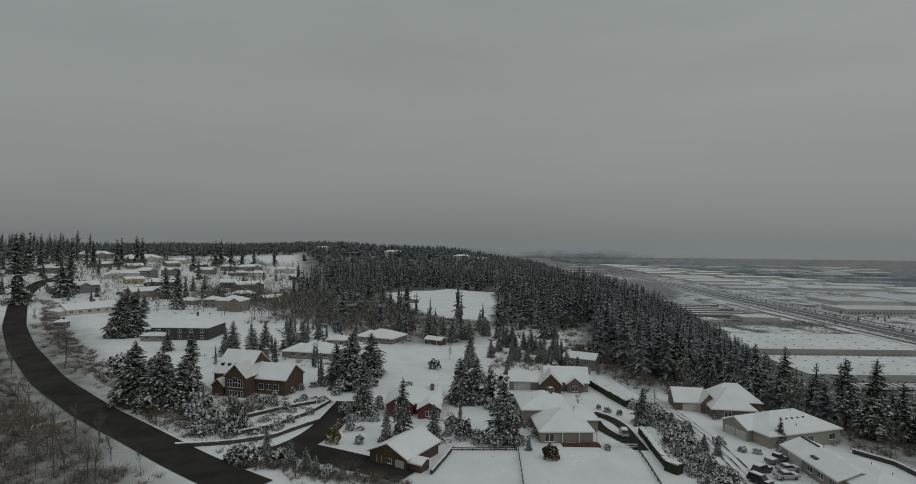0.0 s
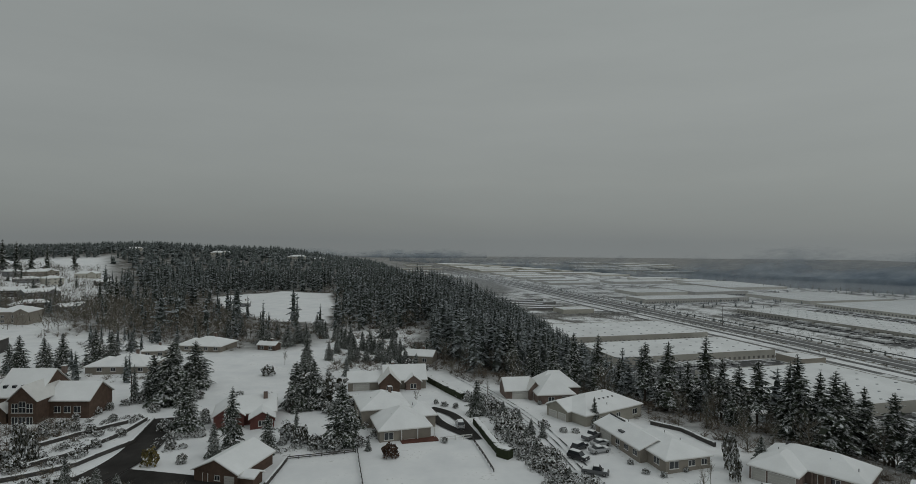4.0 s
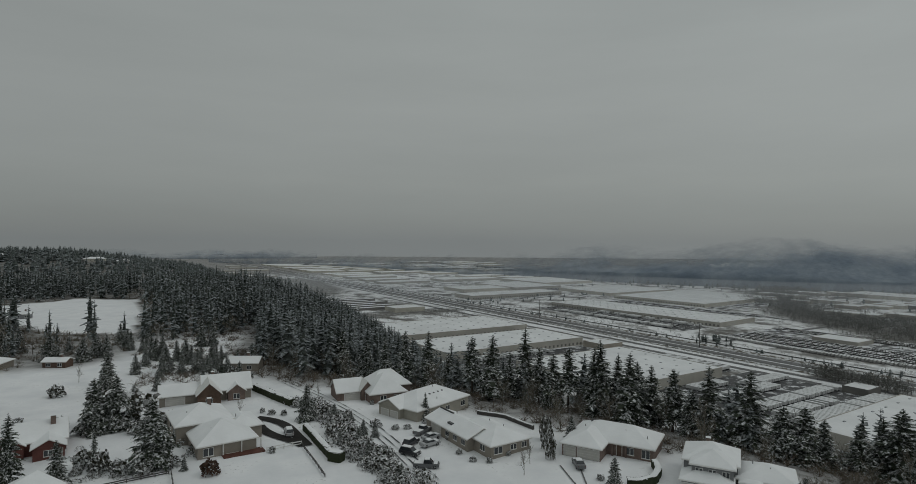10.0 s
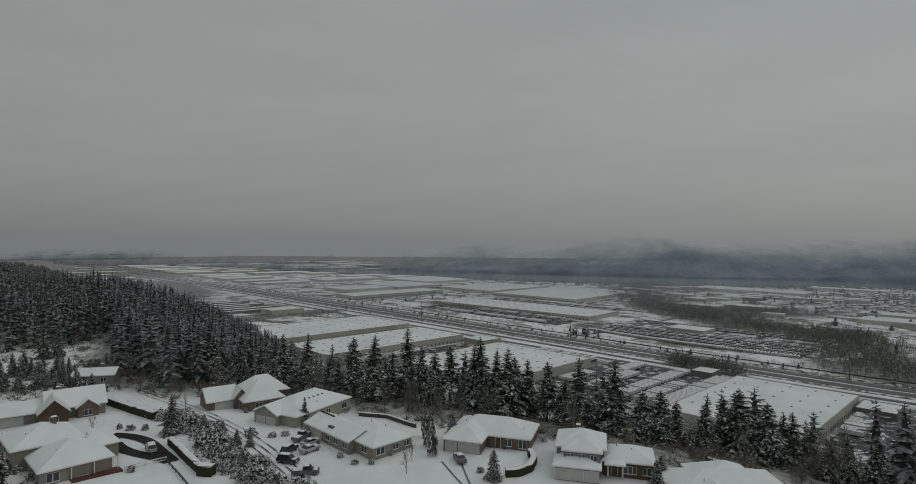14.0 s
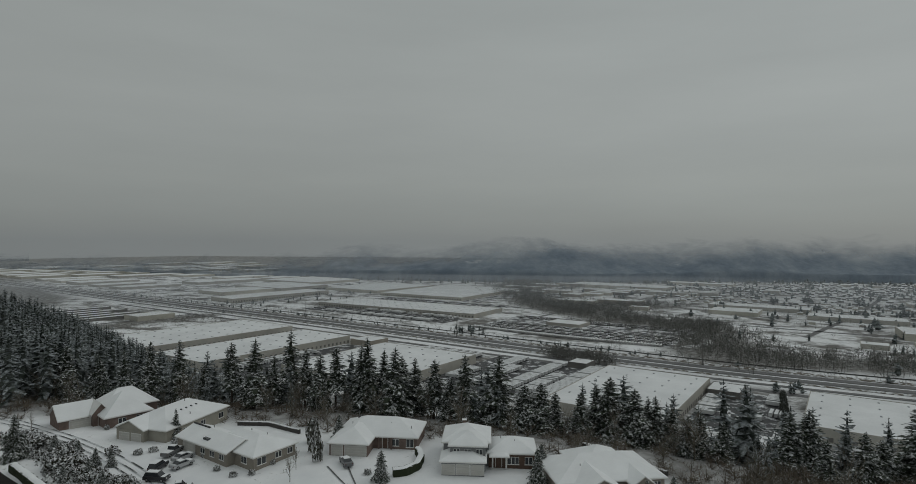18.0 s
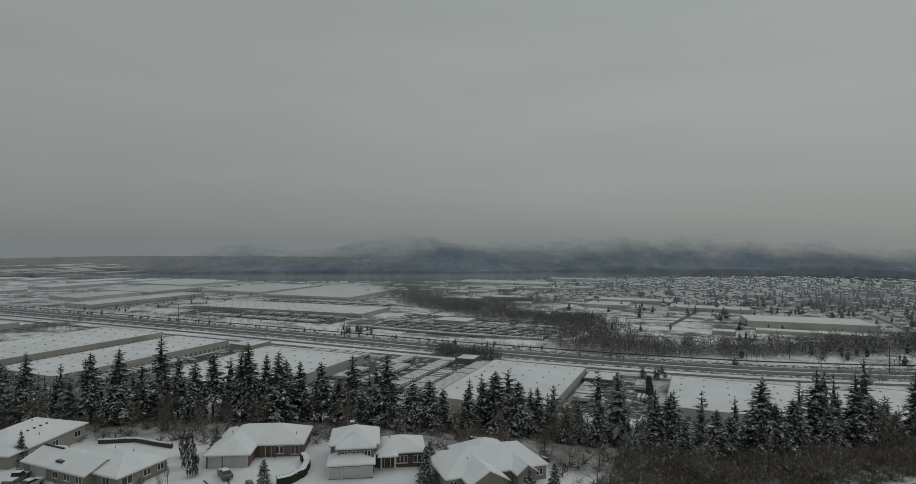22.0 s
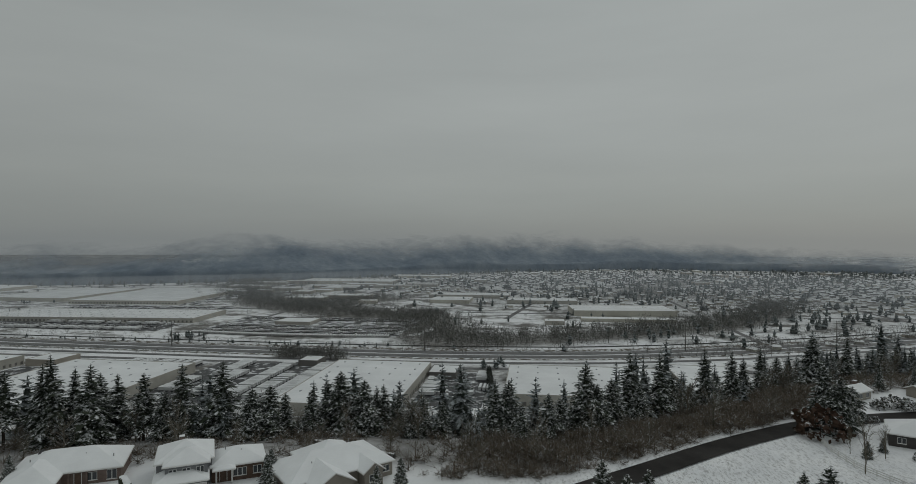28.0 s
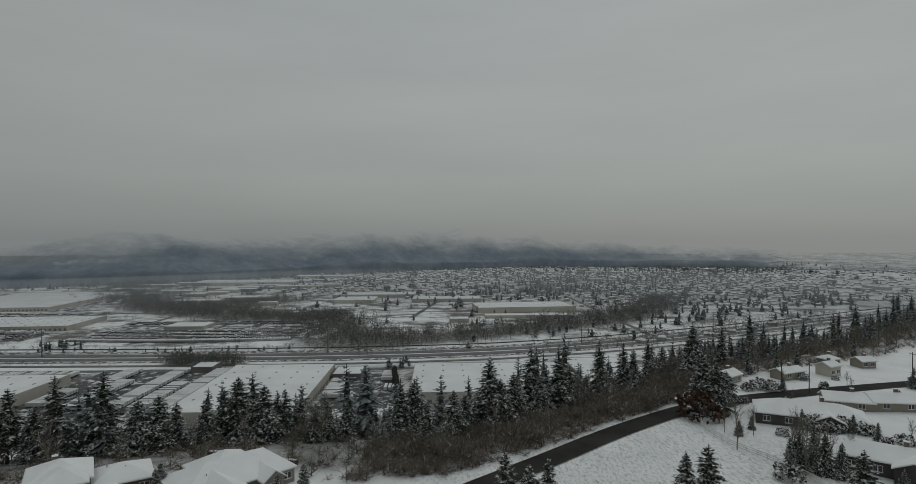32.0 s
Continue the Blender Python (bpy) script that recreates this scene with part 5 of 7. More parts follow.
chimney(h, 6.5, 19.4, 7.8, 0.8), vent(h, 1, 16, 5.9), vent(h, 11.0, 12.6, 4.6), vent(h, 4, 5, 4.6)

# house behind it
h = house(16.0, 178.0, -6, "brown house with steep snowy cross gable")
wing(h, 0, 0, 14, 10, 2.7, 0.36, "gx", "tan")
wing(h, 9.5, -5.0, 16.5, 9, 3.2, 0.75, "gy", "brown")
wing(h, 11, -1, 25, 10.5, 3.2, 0.5, "gx", "tan")
wing(h, 17.6, -2.6, 23.2, 6, 2.9, 0.6, "gy", "brick")
opening(h, "garage", "f", 4.5, 0, 4.8, 2.15, 0.5)
opening(h, "window", "f", 13, 0.8, 1.8, 1.5, -4.5)
opening(h, "window", "f", 20.4, 0.8, 1.8, 1.5, -2.1)
chimney(h, 14.5, 6.5, 7.3, 0.8)

# dark red house
h = house(-19.0, 151.0, 2, "dark red house with snowy roof and brick chimney")
wing(h, 0, 0, 8, 12, 2.8, 0.5, "gy", "red")
wing(h, 5, 1.0, 15.5, 12.5, 3.0, 0.42, "gx", "red")
wing(h, 8.6, -3.2, 15.2, 6, 2.6, 0.42, "gy", "red")
opening(h, "window", "f", 4, 0.8, 1.8, 1.3, 0.5)
opening(h, "window", "f", 11.8, 0.7, 1.6, 1.3, -2.7)
opening(h, "door", "f", 13.8, 0, 1.0, 2.1, -2.7)
chimney(h, 12.6, 5.6, 7.2, 1.0)

# brown outbuilding
h = house(-18.6, 119.0, -30, "brown timber garage with broad snowy gable roof", name="garage_building")
wing(h, 0, 0, 10.4, 13.0, 2.6, 0.36, "gy", "brown", foot=-1.8)
wing(h, 9.0, 0.6, 13.4, 4.6, 2.0, 0.3, "gx", "brown", foot=-1.8)
opening(h, "door", "f", 3.0, 0, 1.0, 2.0, 0.5)
opening(h, "window", "f", 5.6, 0.9, 1.2, 1.0, 0.5)
opening(h, "garage", "f", 8.2, 0, 2.2, 2.0, 0.5, frame_mat="brown")
box("rain_barrel", 10.3, 0.1, -1.0, 11.1, 0.8, 0.3, painted("blue_plastic", (0.03, 0.07, 0.2), 0.5), h, "blue plastic barrel")

# big brown house with the gable window
h = house(-73.7, 172.1, -14, "large brown timber house with white trim and snowy gables", z=91.5)
wing(h, 0, 0, 12, 15, 7.4, 0.6, "gx", "brown", foot=-3)
wing(h, 6.2, -3.4, 14.0, 9, 7.4, 0.75, "gy", "brown", foot=-2)
wing(h, 12.5, 1.5, 24, 13, 6.2, 0.5, "gx", "brown", foot=-2)
wing(h, 1.6, -3.0, 6.4, 3, 4.4, 0.7, "gy", "brown", foot=-2)
for i, u in enumerate((8.3, 10.1, 11.9)):
    opening(h, "window", "f", u, 4.4, 1.6, 2.8 if i == 1 else 2.3, -2.9, 2, 2)
    opening(h, "window", "f", u, 1.4, 1.6, 2.0, -2.9, 2, 1)
for u in (15.5, 18.0, 20.5):
    opening(h, "window", "f", u, 3.0, 1.7, 1.7, 2.0)
opening(h, "window", "f", 4.0, 0.6, 1.5, 1.4, -2.5)
opening(h, "window", "f", 3.0, 3.9, 1.6, 1.4, 0.5)
box("balcony", -1.2, -4.8, -0.6, 23.5, -3.0, -0.35, M["brown"], h)
for z0 in (0.1, 0.45):
    box("balcony_rail", -1.2, -4.8, z0, 23.5, -4.7, z0 + 0.09, M["trim"], h)
for u in np.arange(-1.2, 23.6, 2.05):
    box("baluster_post", u, -4.8, -2.6, u + 0.12, -4.68, 0.5, M["trim"], h)
for k in range(3):
    box("skylight", 1.6 + 2.2 * k, 2.2 + 0.1 * k, 8.9, 2.5 + 2.2 * k, 4.4, 9.9, M["glass"], h, "dark skylight")
chimney(h, 11.5, 11, 13.2, 1.0)

# ---- firs that stand alone or in rows: x, y, height, kind, width ----
BLUFF_FIRS_A = [(88, 168, 18.9, 3, 1.0), (95, 165, 20.0, 1, 1.0), (104, 167, 14.6, 0, 1.0), (86, 179, 16.5, 1, 1.0), (81, 184, 14.6, 0, 1.0), (77, 197, 17.2, 2, 1.0), (79, 209, 19.0, 0, 1.0), (101, 148, 19.2, 5, 1.0), (104, 142, 20.2, 1, 1.2), (110, 141, 15.6, 3, 1.0), (117, 141, 24.5, 1, 1.0), (117, 135, 18.1, 3, 1.0), (114, 125, 16.9, 0, 1.0), (117, 122, 18.8, 5, 1.0), (123, 118, 20.1, 1, 1.0), (122, 114, 22.1, 0, 1.0), (126, 112, 18.8, 3, 1.0), (124, 106, 19.6, 1, 1.0), (130, 108, 17.6, 0, 1.0)]
BLUFF_FIRS_B = [(135, 107, 17.9, 1, 1.0), (131, 97, 17.0, 3, 1.0), (132, 87, 19.2, 1, 1.0), (131, 91, 12.4, 0, 1.0), (135, 78, 19.8, 1, 1.0), (133, 69, 12.7, 2, 1.0), (136, 66, 13.4, 2, 1.0), (140, 64, 11.4, 0, 1.0), (139, 56, 12.1, 0, 1.0), (145, 54, 14.6, 1, 1.0), (144, 50, 17.1, 2, 1.0), (142, 43, 14.5, 2, 1.0), (148, 42, 13.0, 1, 1.0), (146, 39, 13.5, 1, 1.0), (148, 36, 11.4, 0, 1.0), (140, 30, 9.6, 0, 1.0), (143, 28, 10.7, 1, 1.0), (141, 23, 9.8, 1, 1.0), (151, 20, 9.4, 0, 1.0)]
ROAD_FIRS_A = [(145, 10, 14.2, 1, 1.0), (147, 7, 15.1, 0, 1.0), (135, 3, 10.2, 0, 1.0), (138, -3, 12.5, 0, 1.0), (144, -6, 10.5, 4, 1.0), (149, -13, 18.3, 2, 1.0), (148, -16, 13.0, 0, 1.0), (154, -20, 13.6, 2, 1.0), (163, -26, 20.4, 1, 1.0), (158, -28, 11.2, 0, 1.0), (167, -35, 18.3, 1, 1.0), (174, -40, 11.8, 0, 1.0), (170, -44, 8.6, 0, 1.0), (177, -50, 17.9, 1, 1.0), (183, -55, 9.4, 0, 1.0), (189, -61, 15.9, 1, 1.0), (190, -65, 12.9, 0, 1.0), (195, -72, 15.2, 1, 1.0), (203, -80, 11.3, 2, 1.0)]
ROAD_FIRS_B = [(202, -83, 9.2, 0, 1.0), (207, -93, 16.4, 2, 1.0), (214, -102, 10.9, 0, 1.0), (224, -112, 15.8, 1, 1.0), (235, -125, 10.5, 0, 1.0), (232, -128, 12.1, 1, 1.0), (239, -137, 12.0, 0, 1.0), (239, -131, 11.1, 0, 1.0), (244, -145, 11.0, 1, 1.0), (255, -158, 7.9, 0, 1.0), (261, -172, 12.0, 1, 1.0), (279, -196, 17.9, 1, 1.0), (286, -212, 6.7, 0, 1.0), (301, -235, 5.0, 1, 1.0), (316, -256, 7.8, 2, 1.0), (325, -274, 5.0, 0, 1.0)]
YARD_FIRS_A = [(-89, 159, 17.1, 4, 1.2), (-80, 155, 15.9, 4, 1.3), (-80, 173, 18.6, 0, 1.0), (-77, 161, 13.2, 4, 1.3), (-89, 228, 13.3, 2, 1.0), (-82, 229, 12.4, 2, 1.0), (-79, 236, 12.5, 2, 1.0), (-92, 227, 10.5, 2, 1.0), (-69, 237, 13.6, 2, 1.2), (-66, 246, 10.6, 2, 1.2), (-63, 262, 8.6, 4, 1.0), (-40, 121, 7.5, 0, 0.8), (-33, 179, 17.8, 2, 1.35), (-29, 194, 14.6, 2, 1.4), (-39, 186, 13.0, 2, 1.3), (-25, 153, 14.9, 2, 1.0), (-13, 137, 14.0, 0, 0.9), (-16, 132, 7.5, 2, 1.0), (-5, 132, 8.8, 2, 1.0)]
YARD_FIRS_B = [(1, 136, 8.6, 0, 0.6), (11, 131, 14.1, 2, 1.2), (1, 162, 13.2, 2, 1.2), (6, 162, 13.6, 2, 1.1), (10, 169, 9.5, 2, 1.0), (5, 214, 11.6, 2, 1.1), (40, 189, 9.1, 2, 1.0), (47, 144, 9.6, 2, 1.0), (-34, 118, 5.4, 2, 1.0), (-30, 115, 4.7, 4, 1.0), (-13, 273, 11.5, 2, 1.2), (-2, 266, 9.5, 2, 1.3), (2, 273, 8.5, 2, 1.3), (-30, 297, 9.6, 2, 1.3), (12, 299, 9.7, 2, 1.1), (15, 280, 8.6, 0, 1.0), (-24, 299, 9.1, 2, 1.2), (-6, 162, 3.0, 4, 0.8), (-43, 182, 11.2, 1, 0.7)]
YARD_FIRS_C = [(4, 200, 10.2, 2, 1.0), (5, 167, 8.6, 2, 1.0), (21, 256, 9.7, 2, 1.0), (23, 229, 10.8, 0, 1.0), (28, 225, 8.0, 2, 1.0), (35, 230, 9.2, 0, 1.0), (40, 228, 8.4, 2, 1.0), (46, 221, 7.2, 2, 1.0), (51, 220, 9.5, 0, 1.0), (14, 232, 7.6, 2, 1.0), (18, 200, 6.2, 2, 1.0), (-193, 395, 21.8, 0, 0.9), (-189, 397, 15.0, 2, 1.0), (-201, 435, 12.4, 2, 1.0), (-197, 337, 11.0, 4, 1.2), (-187, 332, 12.6, 4, 1.3), (-185, 338, 9.3, 4, 1.2), (21, 281, 7.8, 0, 1.0), (25, 258, 9.8, 0, 1.0)]
YARD_FIRS_D = [(42, 276, 14.1, 0, 1.0), (47, 276, 11.3, 2, 1.0), (-99, 355, 12.7, 2, 1.0), (-42, 237, 9.7, 2, 1.0), (-99, 444, 15.9, 2, 1.0), (-117, 231, 7.6, 4, 1.2), (-108, 233, 6.7, 4, 1.2), (-126, 224, 5.3, 4, 1.2), (136, -88, 5.0, 2, 1.0), (111, -71, 8.7, 0, 1.2), (114, -76, 8.3, 2, 1.0), (109, -75, 8.2, 0, 1.2), (107, -77, 7.1, 2, 1.0), (109, -68, 6.9, 0, 1.1), (126, -99, 4.4, 2, 1.0), (152, -127, 2.7, 2, 1.0), (168, -143, 6.5, 2, 1.0), (103, -86, 3.8, 2, 1.0), (137, -76, 3.3, 4, 1.0)]
YARD_FIRS_E = [(187, -112, 7.8, 0, 1.0), (187, -119, 8.8, 0, 1.0), (216, -160, 9.1, 1, 1.0), (188, -103, 9.8, 1, 1.0), (149, -73, 13.6, 4, 1.1), (153, -71, 15.2, 2, 1.3), (157, -80, 9.2, 4, 1.2), (87, -38, 13.6, 2, 1.0), (90, -43, 13.5, 2, 1.1), (87, -10, 14.7, 2, 1.0), (88, -17, 13.2, 2, 1.0), (83, -63, 15.2, 2, 1.2), (84, -13, 13.8, 4, 1.0), (74, 130, 7.2, 1, 1.0), (84, 75, 6.0, 2, 1.2), (100, 49, 7.5, 0, 1.2), (94, 97, 6.4, 2, 1.1), (106, 51, 6.0, 0, 1.3), (96, 27, 7.9, 2, 1.0)]
YARD_FIRS_F = [(101, 24, 7.7, 2, 1.0), (24, 253, 7.5, 2, 1.1), (29, 248, 8.3, 2, 1.1), (18, 246, 6.9, 2, 1.2), (41, 214, 6.4, 2, 1.2), (40, 237, 9.3, 2, 1.0), (33, 240, 5.9, 2, 1.1), (22, 254, 8.9, 2, 1.2), (21, 223, 6.0, 2, 1.1), (38, 215, 5.9, 2, 1.1), (41, 237, 5.9, 2, 1.2), (24, 233, 8.7, 2, 1.3), (35, 216, 7.8, 2, 1.3), (44, 240, 5.9, 2, 1.1), (33, 225, 8.9, 2, 1.2), (32, 244, 7.4, 2, 1.3), (32, 248, 8.3, 2, 1.2), (41, 211, 6.2, 2, 1.1), (33, 239, 7.4, 2, 1.0)]
YARD_FIRS_G = [(42, 221, 6.8, 2, 1.3), (39, 213, 6.4, 2, 1.0), (4, 274, 6.1, 2, 1.1), (6, 271, 9.1, 2, 1.1), (-7, 287, 7.3, 2, 1.0), (14, 286, 8.7, 2, 1.3), (-10, 273, 6.6, 2, 1.0), (-3, 273, 6.1, 2, 1.1), (3, 278, 8.8, 2, 1.0), (19, 274, 6.4, 2, 1.1)]
HILL_FIRS_A = [(-341, 408, 34.6, 0, 1.1), (-349, 426, 33.3, 1, 1.2), (-343, 421, 31.9, 0, 1.2), (-336, 448, 33.0, 1, 1.0), (-342, 443, 31.8, 0, 1.2), (-332, 476, 26.9, 0, 1.0), (-319, 472, 29.0, 1, 1.0), (-262, 341, 31.2, 2, 1.0), (-256, 370, 28.6, 2, 1.0), (-258, 381, 28.2, 0, 1.0), (-328, 550, 26.6, 0, 1.0), (-324, 552, 28.6, 1, 1.0), (-318, 567, 31.3, 0, 1.0), (-314, 569, 30.1, 1, 1.0), (-171, 350, 25.2, 0, 1.0), (-273, 645, 29.7, 0, 1.0), (-267, 647, 31.6, 1, 1.0), (-258, 651, 29.4, 0, 1.0), (-174, 393, 18.0, 2, 1.0)]
HILL_FIRS_B = [(-240, 636, 26.4, 0, 1.0), (-235, 659, 27.2, 1, 1.0), (-269, 581, 23.3, 0, 1.0), (-333, 523, 25.5, 0, 1.0), (-337, 520, 24.1, 1, 1.0), (-151, 259, 19.5, 4, 1.2), (-148, 263, 19.8, 4, 1.2), (-151, 257, 18.1, 4, 1.2), (-200, 392, 22.4, 2, 1.0), (-231, 510, 20.0, 0, 1.0), (-220, 686, 25.9, 1, 1.0), (-124, 453, 21.3, 2, 1.0), (-129, 452, 17.7, 0, 1.0), (-122, 464, 19.1, 2, 1.0), (-106, 427, 15.1, 2, 1.0)]
for rows, label, group in ((BLUFF_FIRS_A + BLUFF_FIRS_B, "tall dark fir with patchy snow at the bluff edge", "firs along the bluff"),
                           (ROAD_FIRS_A + ROAD_FIRS_B, "snowy fir on the slope beside the road", "firs beside the road"),
                           (YARD_FIRS_A + YARD_FIRS_B + YARD_FIRS_C + YARD_FIRS_D + YARD_FIRS_E + YARD_FIRS_F + YARD_FIRS_G, "snow-laden fir in a garden on the hill", "garden firs"),
                           (HILL_FIRS_A + HILL_FIRS_B, "dark fir among the houses on the upper hill", "firs on the upper hill")):
    for x, y, tall, kind, wide in rows:
        conifer(x, y, tall, kind, wide * ((1.3 if y > 110 else 1.65) if "bluff" in group else 1.5 if "road" in group else 1.12), label, group)


def bluff_filler(x, y, r):
    s = x - bluff(y)
    return (s > 10) & (s < 75) & (r.uniform(0, 1, len(x)) < 0.75)


rows = forest(17, 1900, (50, -300, 400, 260), bluff_filler, 7, 15)
rows[:, 4] *= 1.3
scatter("young_firs", MID_FIRS, rows, "younger snowy firs and saplings below the bluff edge", "trees", M["far_needles"])


def north_wood(x, y, r):
    s = x - bluff(y)
    return (s > 0) & (s < 110)


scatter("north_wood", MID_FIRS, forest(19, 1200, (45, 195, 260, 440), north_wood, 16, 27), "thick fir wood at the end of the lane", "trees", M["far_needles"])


def upper_wood(x, y, r):
    return (y > 985 + 0.78 * x) & (y > 430) & (r.uniform(0, 1, len(x)) < 0.8)


skyline_rows = forest(23, 1300, (-760, 420, -180, 800), upper_wood, 8, 16)
skyline_rows[:, 3] *= 0.7 + 1.0 * patch_noise(skyline_rows[:, 0], skyline_rows[:, 1], 0.02, 61) ** 2
scatter("upper_wood", LOW_FIRS, skyline_rows, "fir wood on the skyline of the hill", "trees", M["far_needles"])


def roadside_firs(x, y, r):
    return (x < -325 - 0.35 * (y - 430)) & (y < 985 + 0.78 * x + 60)


scatter("roadside_firs", MID_FIRS, forest(24, 130, (-520, 410, -330, 640), roadside_firs, 18, 30), "tall snow-dusted firs beside the upper road", "trees", M["far_needles"])


def brush_edge(x, y, r):
    s = x - bluff(y)
    return (s > -13) & (s < 40)


def brush_rows(seed, n, box_, keep, lo, hi):
    rows = forest(seed, n, box_, keep, lo, hi)
    rows[:, 4] = rows[:, 3] * np.random.RandomState(seed).uniform(0.8, 1.4, len(rows))
    return rows


scatter("bluff_brush", BRUSH, brush_rows(29, 16000, (50, -300, 420, 260), brush_edge, 1.6, 4.2), "brown leafless brush along the bluff edge", "shrubs", M["brush"])
scatter("bluff_bare_trees", NEAR_BARE, forest(31, 1500, (50, -300, 420, 260), brush_edge, 6, 12), "bare alders among the firs of the bluff", "trees", M["twigs"])


def road_brush(x, y, r):
    s = x - bluff(y)
    return (s > -12) & (s < 16) & (y < 16 - 0.2 * s)


road_rows = brush_rows(33, 4600, (110, -85, 215, 20), road_brush, 2.0, 4.4)
road_rows[:, 3:] *= (0.6 + 0.7 * patch_noise(road_rows[:, 0], road_rows[:, 1], 0.12, 64))[:, None]
scatter("road_brush", BRUSH, road_rows, "dense brown thicket between the road and the firs", "shrubs", M["thicket"])


def ravine(x, y, r):
    return ~in_field(x, y, 3) & (x - bluff(y) < 10) & (y > 285 + np.abs(x + 20) * 0.15) & (x > -112 - np.maximum(0, y - 400) * 0.28)


scatter("ravine_brush", BRUSH, brush_rows(37, 2100, (-240, 285, 100, 520), ravine, 1.6, 4.2), "brown thicket in the hollow below the field", "shrubs", M["brush"])
def ravine_trees(x, y, r):
    return ravine(x, y, r) & ~((x > -62) & (x < 24) & (y > 296))


scatter("ravine_bare_trees", FAR_BARE, forest(41, 900, (-240, 285, 100, 520), ravine_trees, 6, 11), "bare trees in the hollow below the field", "trees", M["twigs"])


def hollow(x, y, r):
    d = np.full(len(x), 1e9)
    for (x0, y0), (x1, y1) in zip(HOLLOW, HOLLOW[1:]):
        t = np.clip(((x - x0) * (x1 - x0) + (y - y0) * (y1 - y0)) / ((x1 - x0) ** 2 + (y1 - y0) ** 2), 0, 1)
        d = np.minimum(d, np.hypot(x - x0 - t * (x1 - x0), y - y0 - t * (y1 - y0)))
    return (d < 42 * r.uniform(0.4, 1, len(x))) & ~in_field(x, y, 4)


scatter("hollow_brush", BRUSH, brush_rows(81, 2600, (-200, 250, 30, 470), hollow, 1.6, 3.8), "brown thicket in the hollow between lawn and field", "shrubs", M["thicket"])
scatter("hollow_trees", FAR_BARE, forest(82, 1100, (-200, 262, -30, 470), hollow, 5, 10), "leafless grey-brown trees in the hollow", "trees", M["twigs"])
scatter("hollow_firs", MID_FIRS, forest(83, 150, (-200, 250, 10, 440), hollow, 7, 13), "scattered snowy firs in the hollow", "trees", M["far_needles"])


def garden_clumps(x, y, r):
    """Loose evergreens between the houses behind the brown house."""
    return (np.hypot((x + 72) / 48, (y - 248) / 46) < 1) & (np.hypot(x + 56, y - 232) > 15) & (np.hypot(x + 38, y - 266) > 15) & (patch_noise(x, y, 0.05, 84) > 0.5)


scatter("garden_evergreens", MID_FIRS, forest(85, 150, (-125, 196, -20, 296), garden_clumps, 4, 11), "snowy evergreens between the houses on the hill", "trees", M["far_needles"])
scatter("garden_brush", BRUSH, brush_rows(86, 420, (-125, 196, -20, 296), garden_clumps, 1.0, 2.6), "brown bushes between the houses on the hill", "shrubs", M["thicket"])


def plot_edge(x, y, r):
    return (x - bluff(y) < 4) & (x > 12 + (y - 215) * 0.1) & (np.hypot(x - 46, y - 224) > 13) & (r.uniform(0, 1, len(x)) < 0.6)


scatter("plot_brush", BRUSH, brush_rows(45, 700, (10, 205, 80, 305), plot_edge, 1.5, 3.5), "brown brush between the last houses and the wood", "shrubs", M["brush"])

# ---- roads, lanes, hedges and fences on the hill ----
M["slush_track"] = slush_material("slush_track", 0.5, 0.35)
M["verge"] = snow_over("snowy_verge", (0.12, 0.10, 0.07), (0.2, 0.7), (0.38, 0.56), 0.5)
ribbon("road", [(-37.9, 106.2), (-54.2, 117.8), (-71.2, 131.4), (-94.0, 149.2), (-132.3, 184.6), (-173.8, 228.6), (-216.7, 279.7), (-259.2, 337.1), (-287.4, 382.7), (-304.3, 421.3), (-305.4, 444.1)], 9.5, M["asphalt"], "wet black road that curves up the hill between snowy verges", up=0.2)
ribbon("driveway", [(-47.7, 116.7), (-38.8, 122.3), (-32.5, 132.5), (-31.3, 147.0), (-31.8, 164.6)], 7.5, M["asphalt"], "wet asphalt driveway cleared of snow", "driveway", up=0.24)
ribbon("driveway", [(-33.3, 125.3), (-24.6, 120.6), (-16.5, 116.0), (-9.1, 111.9)], 8, M["asphalt"], "wet asphalt forecourt before the brown garage", "driveway", up=0.22)
ribbon("road", [(101.7, -0.6), (108.3, -8.5), (119.3, -22.9), (136.0, -43.0), (153.6, -67.9), (160.8, -88.1), (167.0, -112.8), (174.0, -147.4), (177.6, -165.8)], 6.0, M["asphalt"], "wet black road along the bluff with snowy shoulders", up=0.2)
ribbon("driveway", [(36.7, 152.8), (39.9, 148.9), (41.7, 142.3), (41.5, 134.4), (41.6, 126.8)], 2.6, M["asphalt"], "cleared curved asphalt driveway", "driveway", up=0.22, step=1.5)
ribbon("driveway", [(35.9, 149.3), (35.5, 142.6), (36.9, 136.7), (39.5, 131.9), (41.0, 127.2)], 2.6, M["asphalt"], "cleared curved asphalt driveway", "driveway", up=0.22, step=1.5)
ribbon("tyre_track", [(55.4, 195.1), (58.5, 169.2), (59.7, 145.5), (59.7, 126.6), (58.5, 110.6), (56.6, 96.1)], 0.34, M["slush_track"], "dark tyre track in the snow of the lane", "track", up=0.13, side=-1.3)
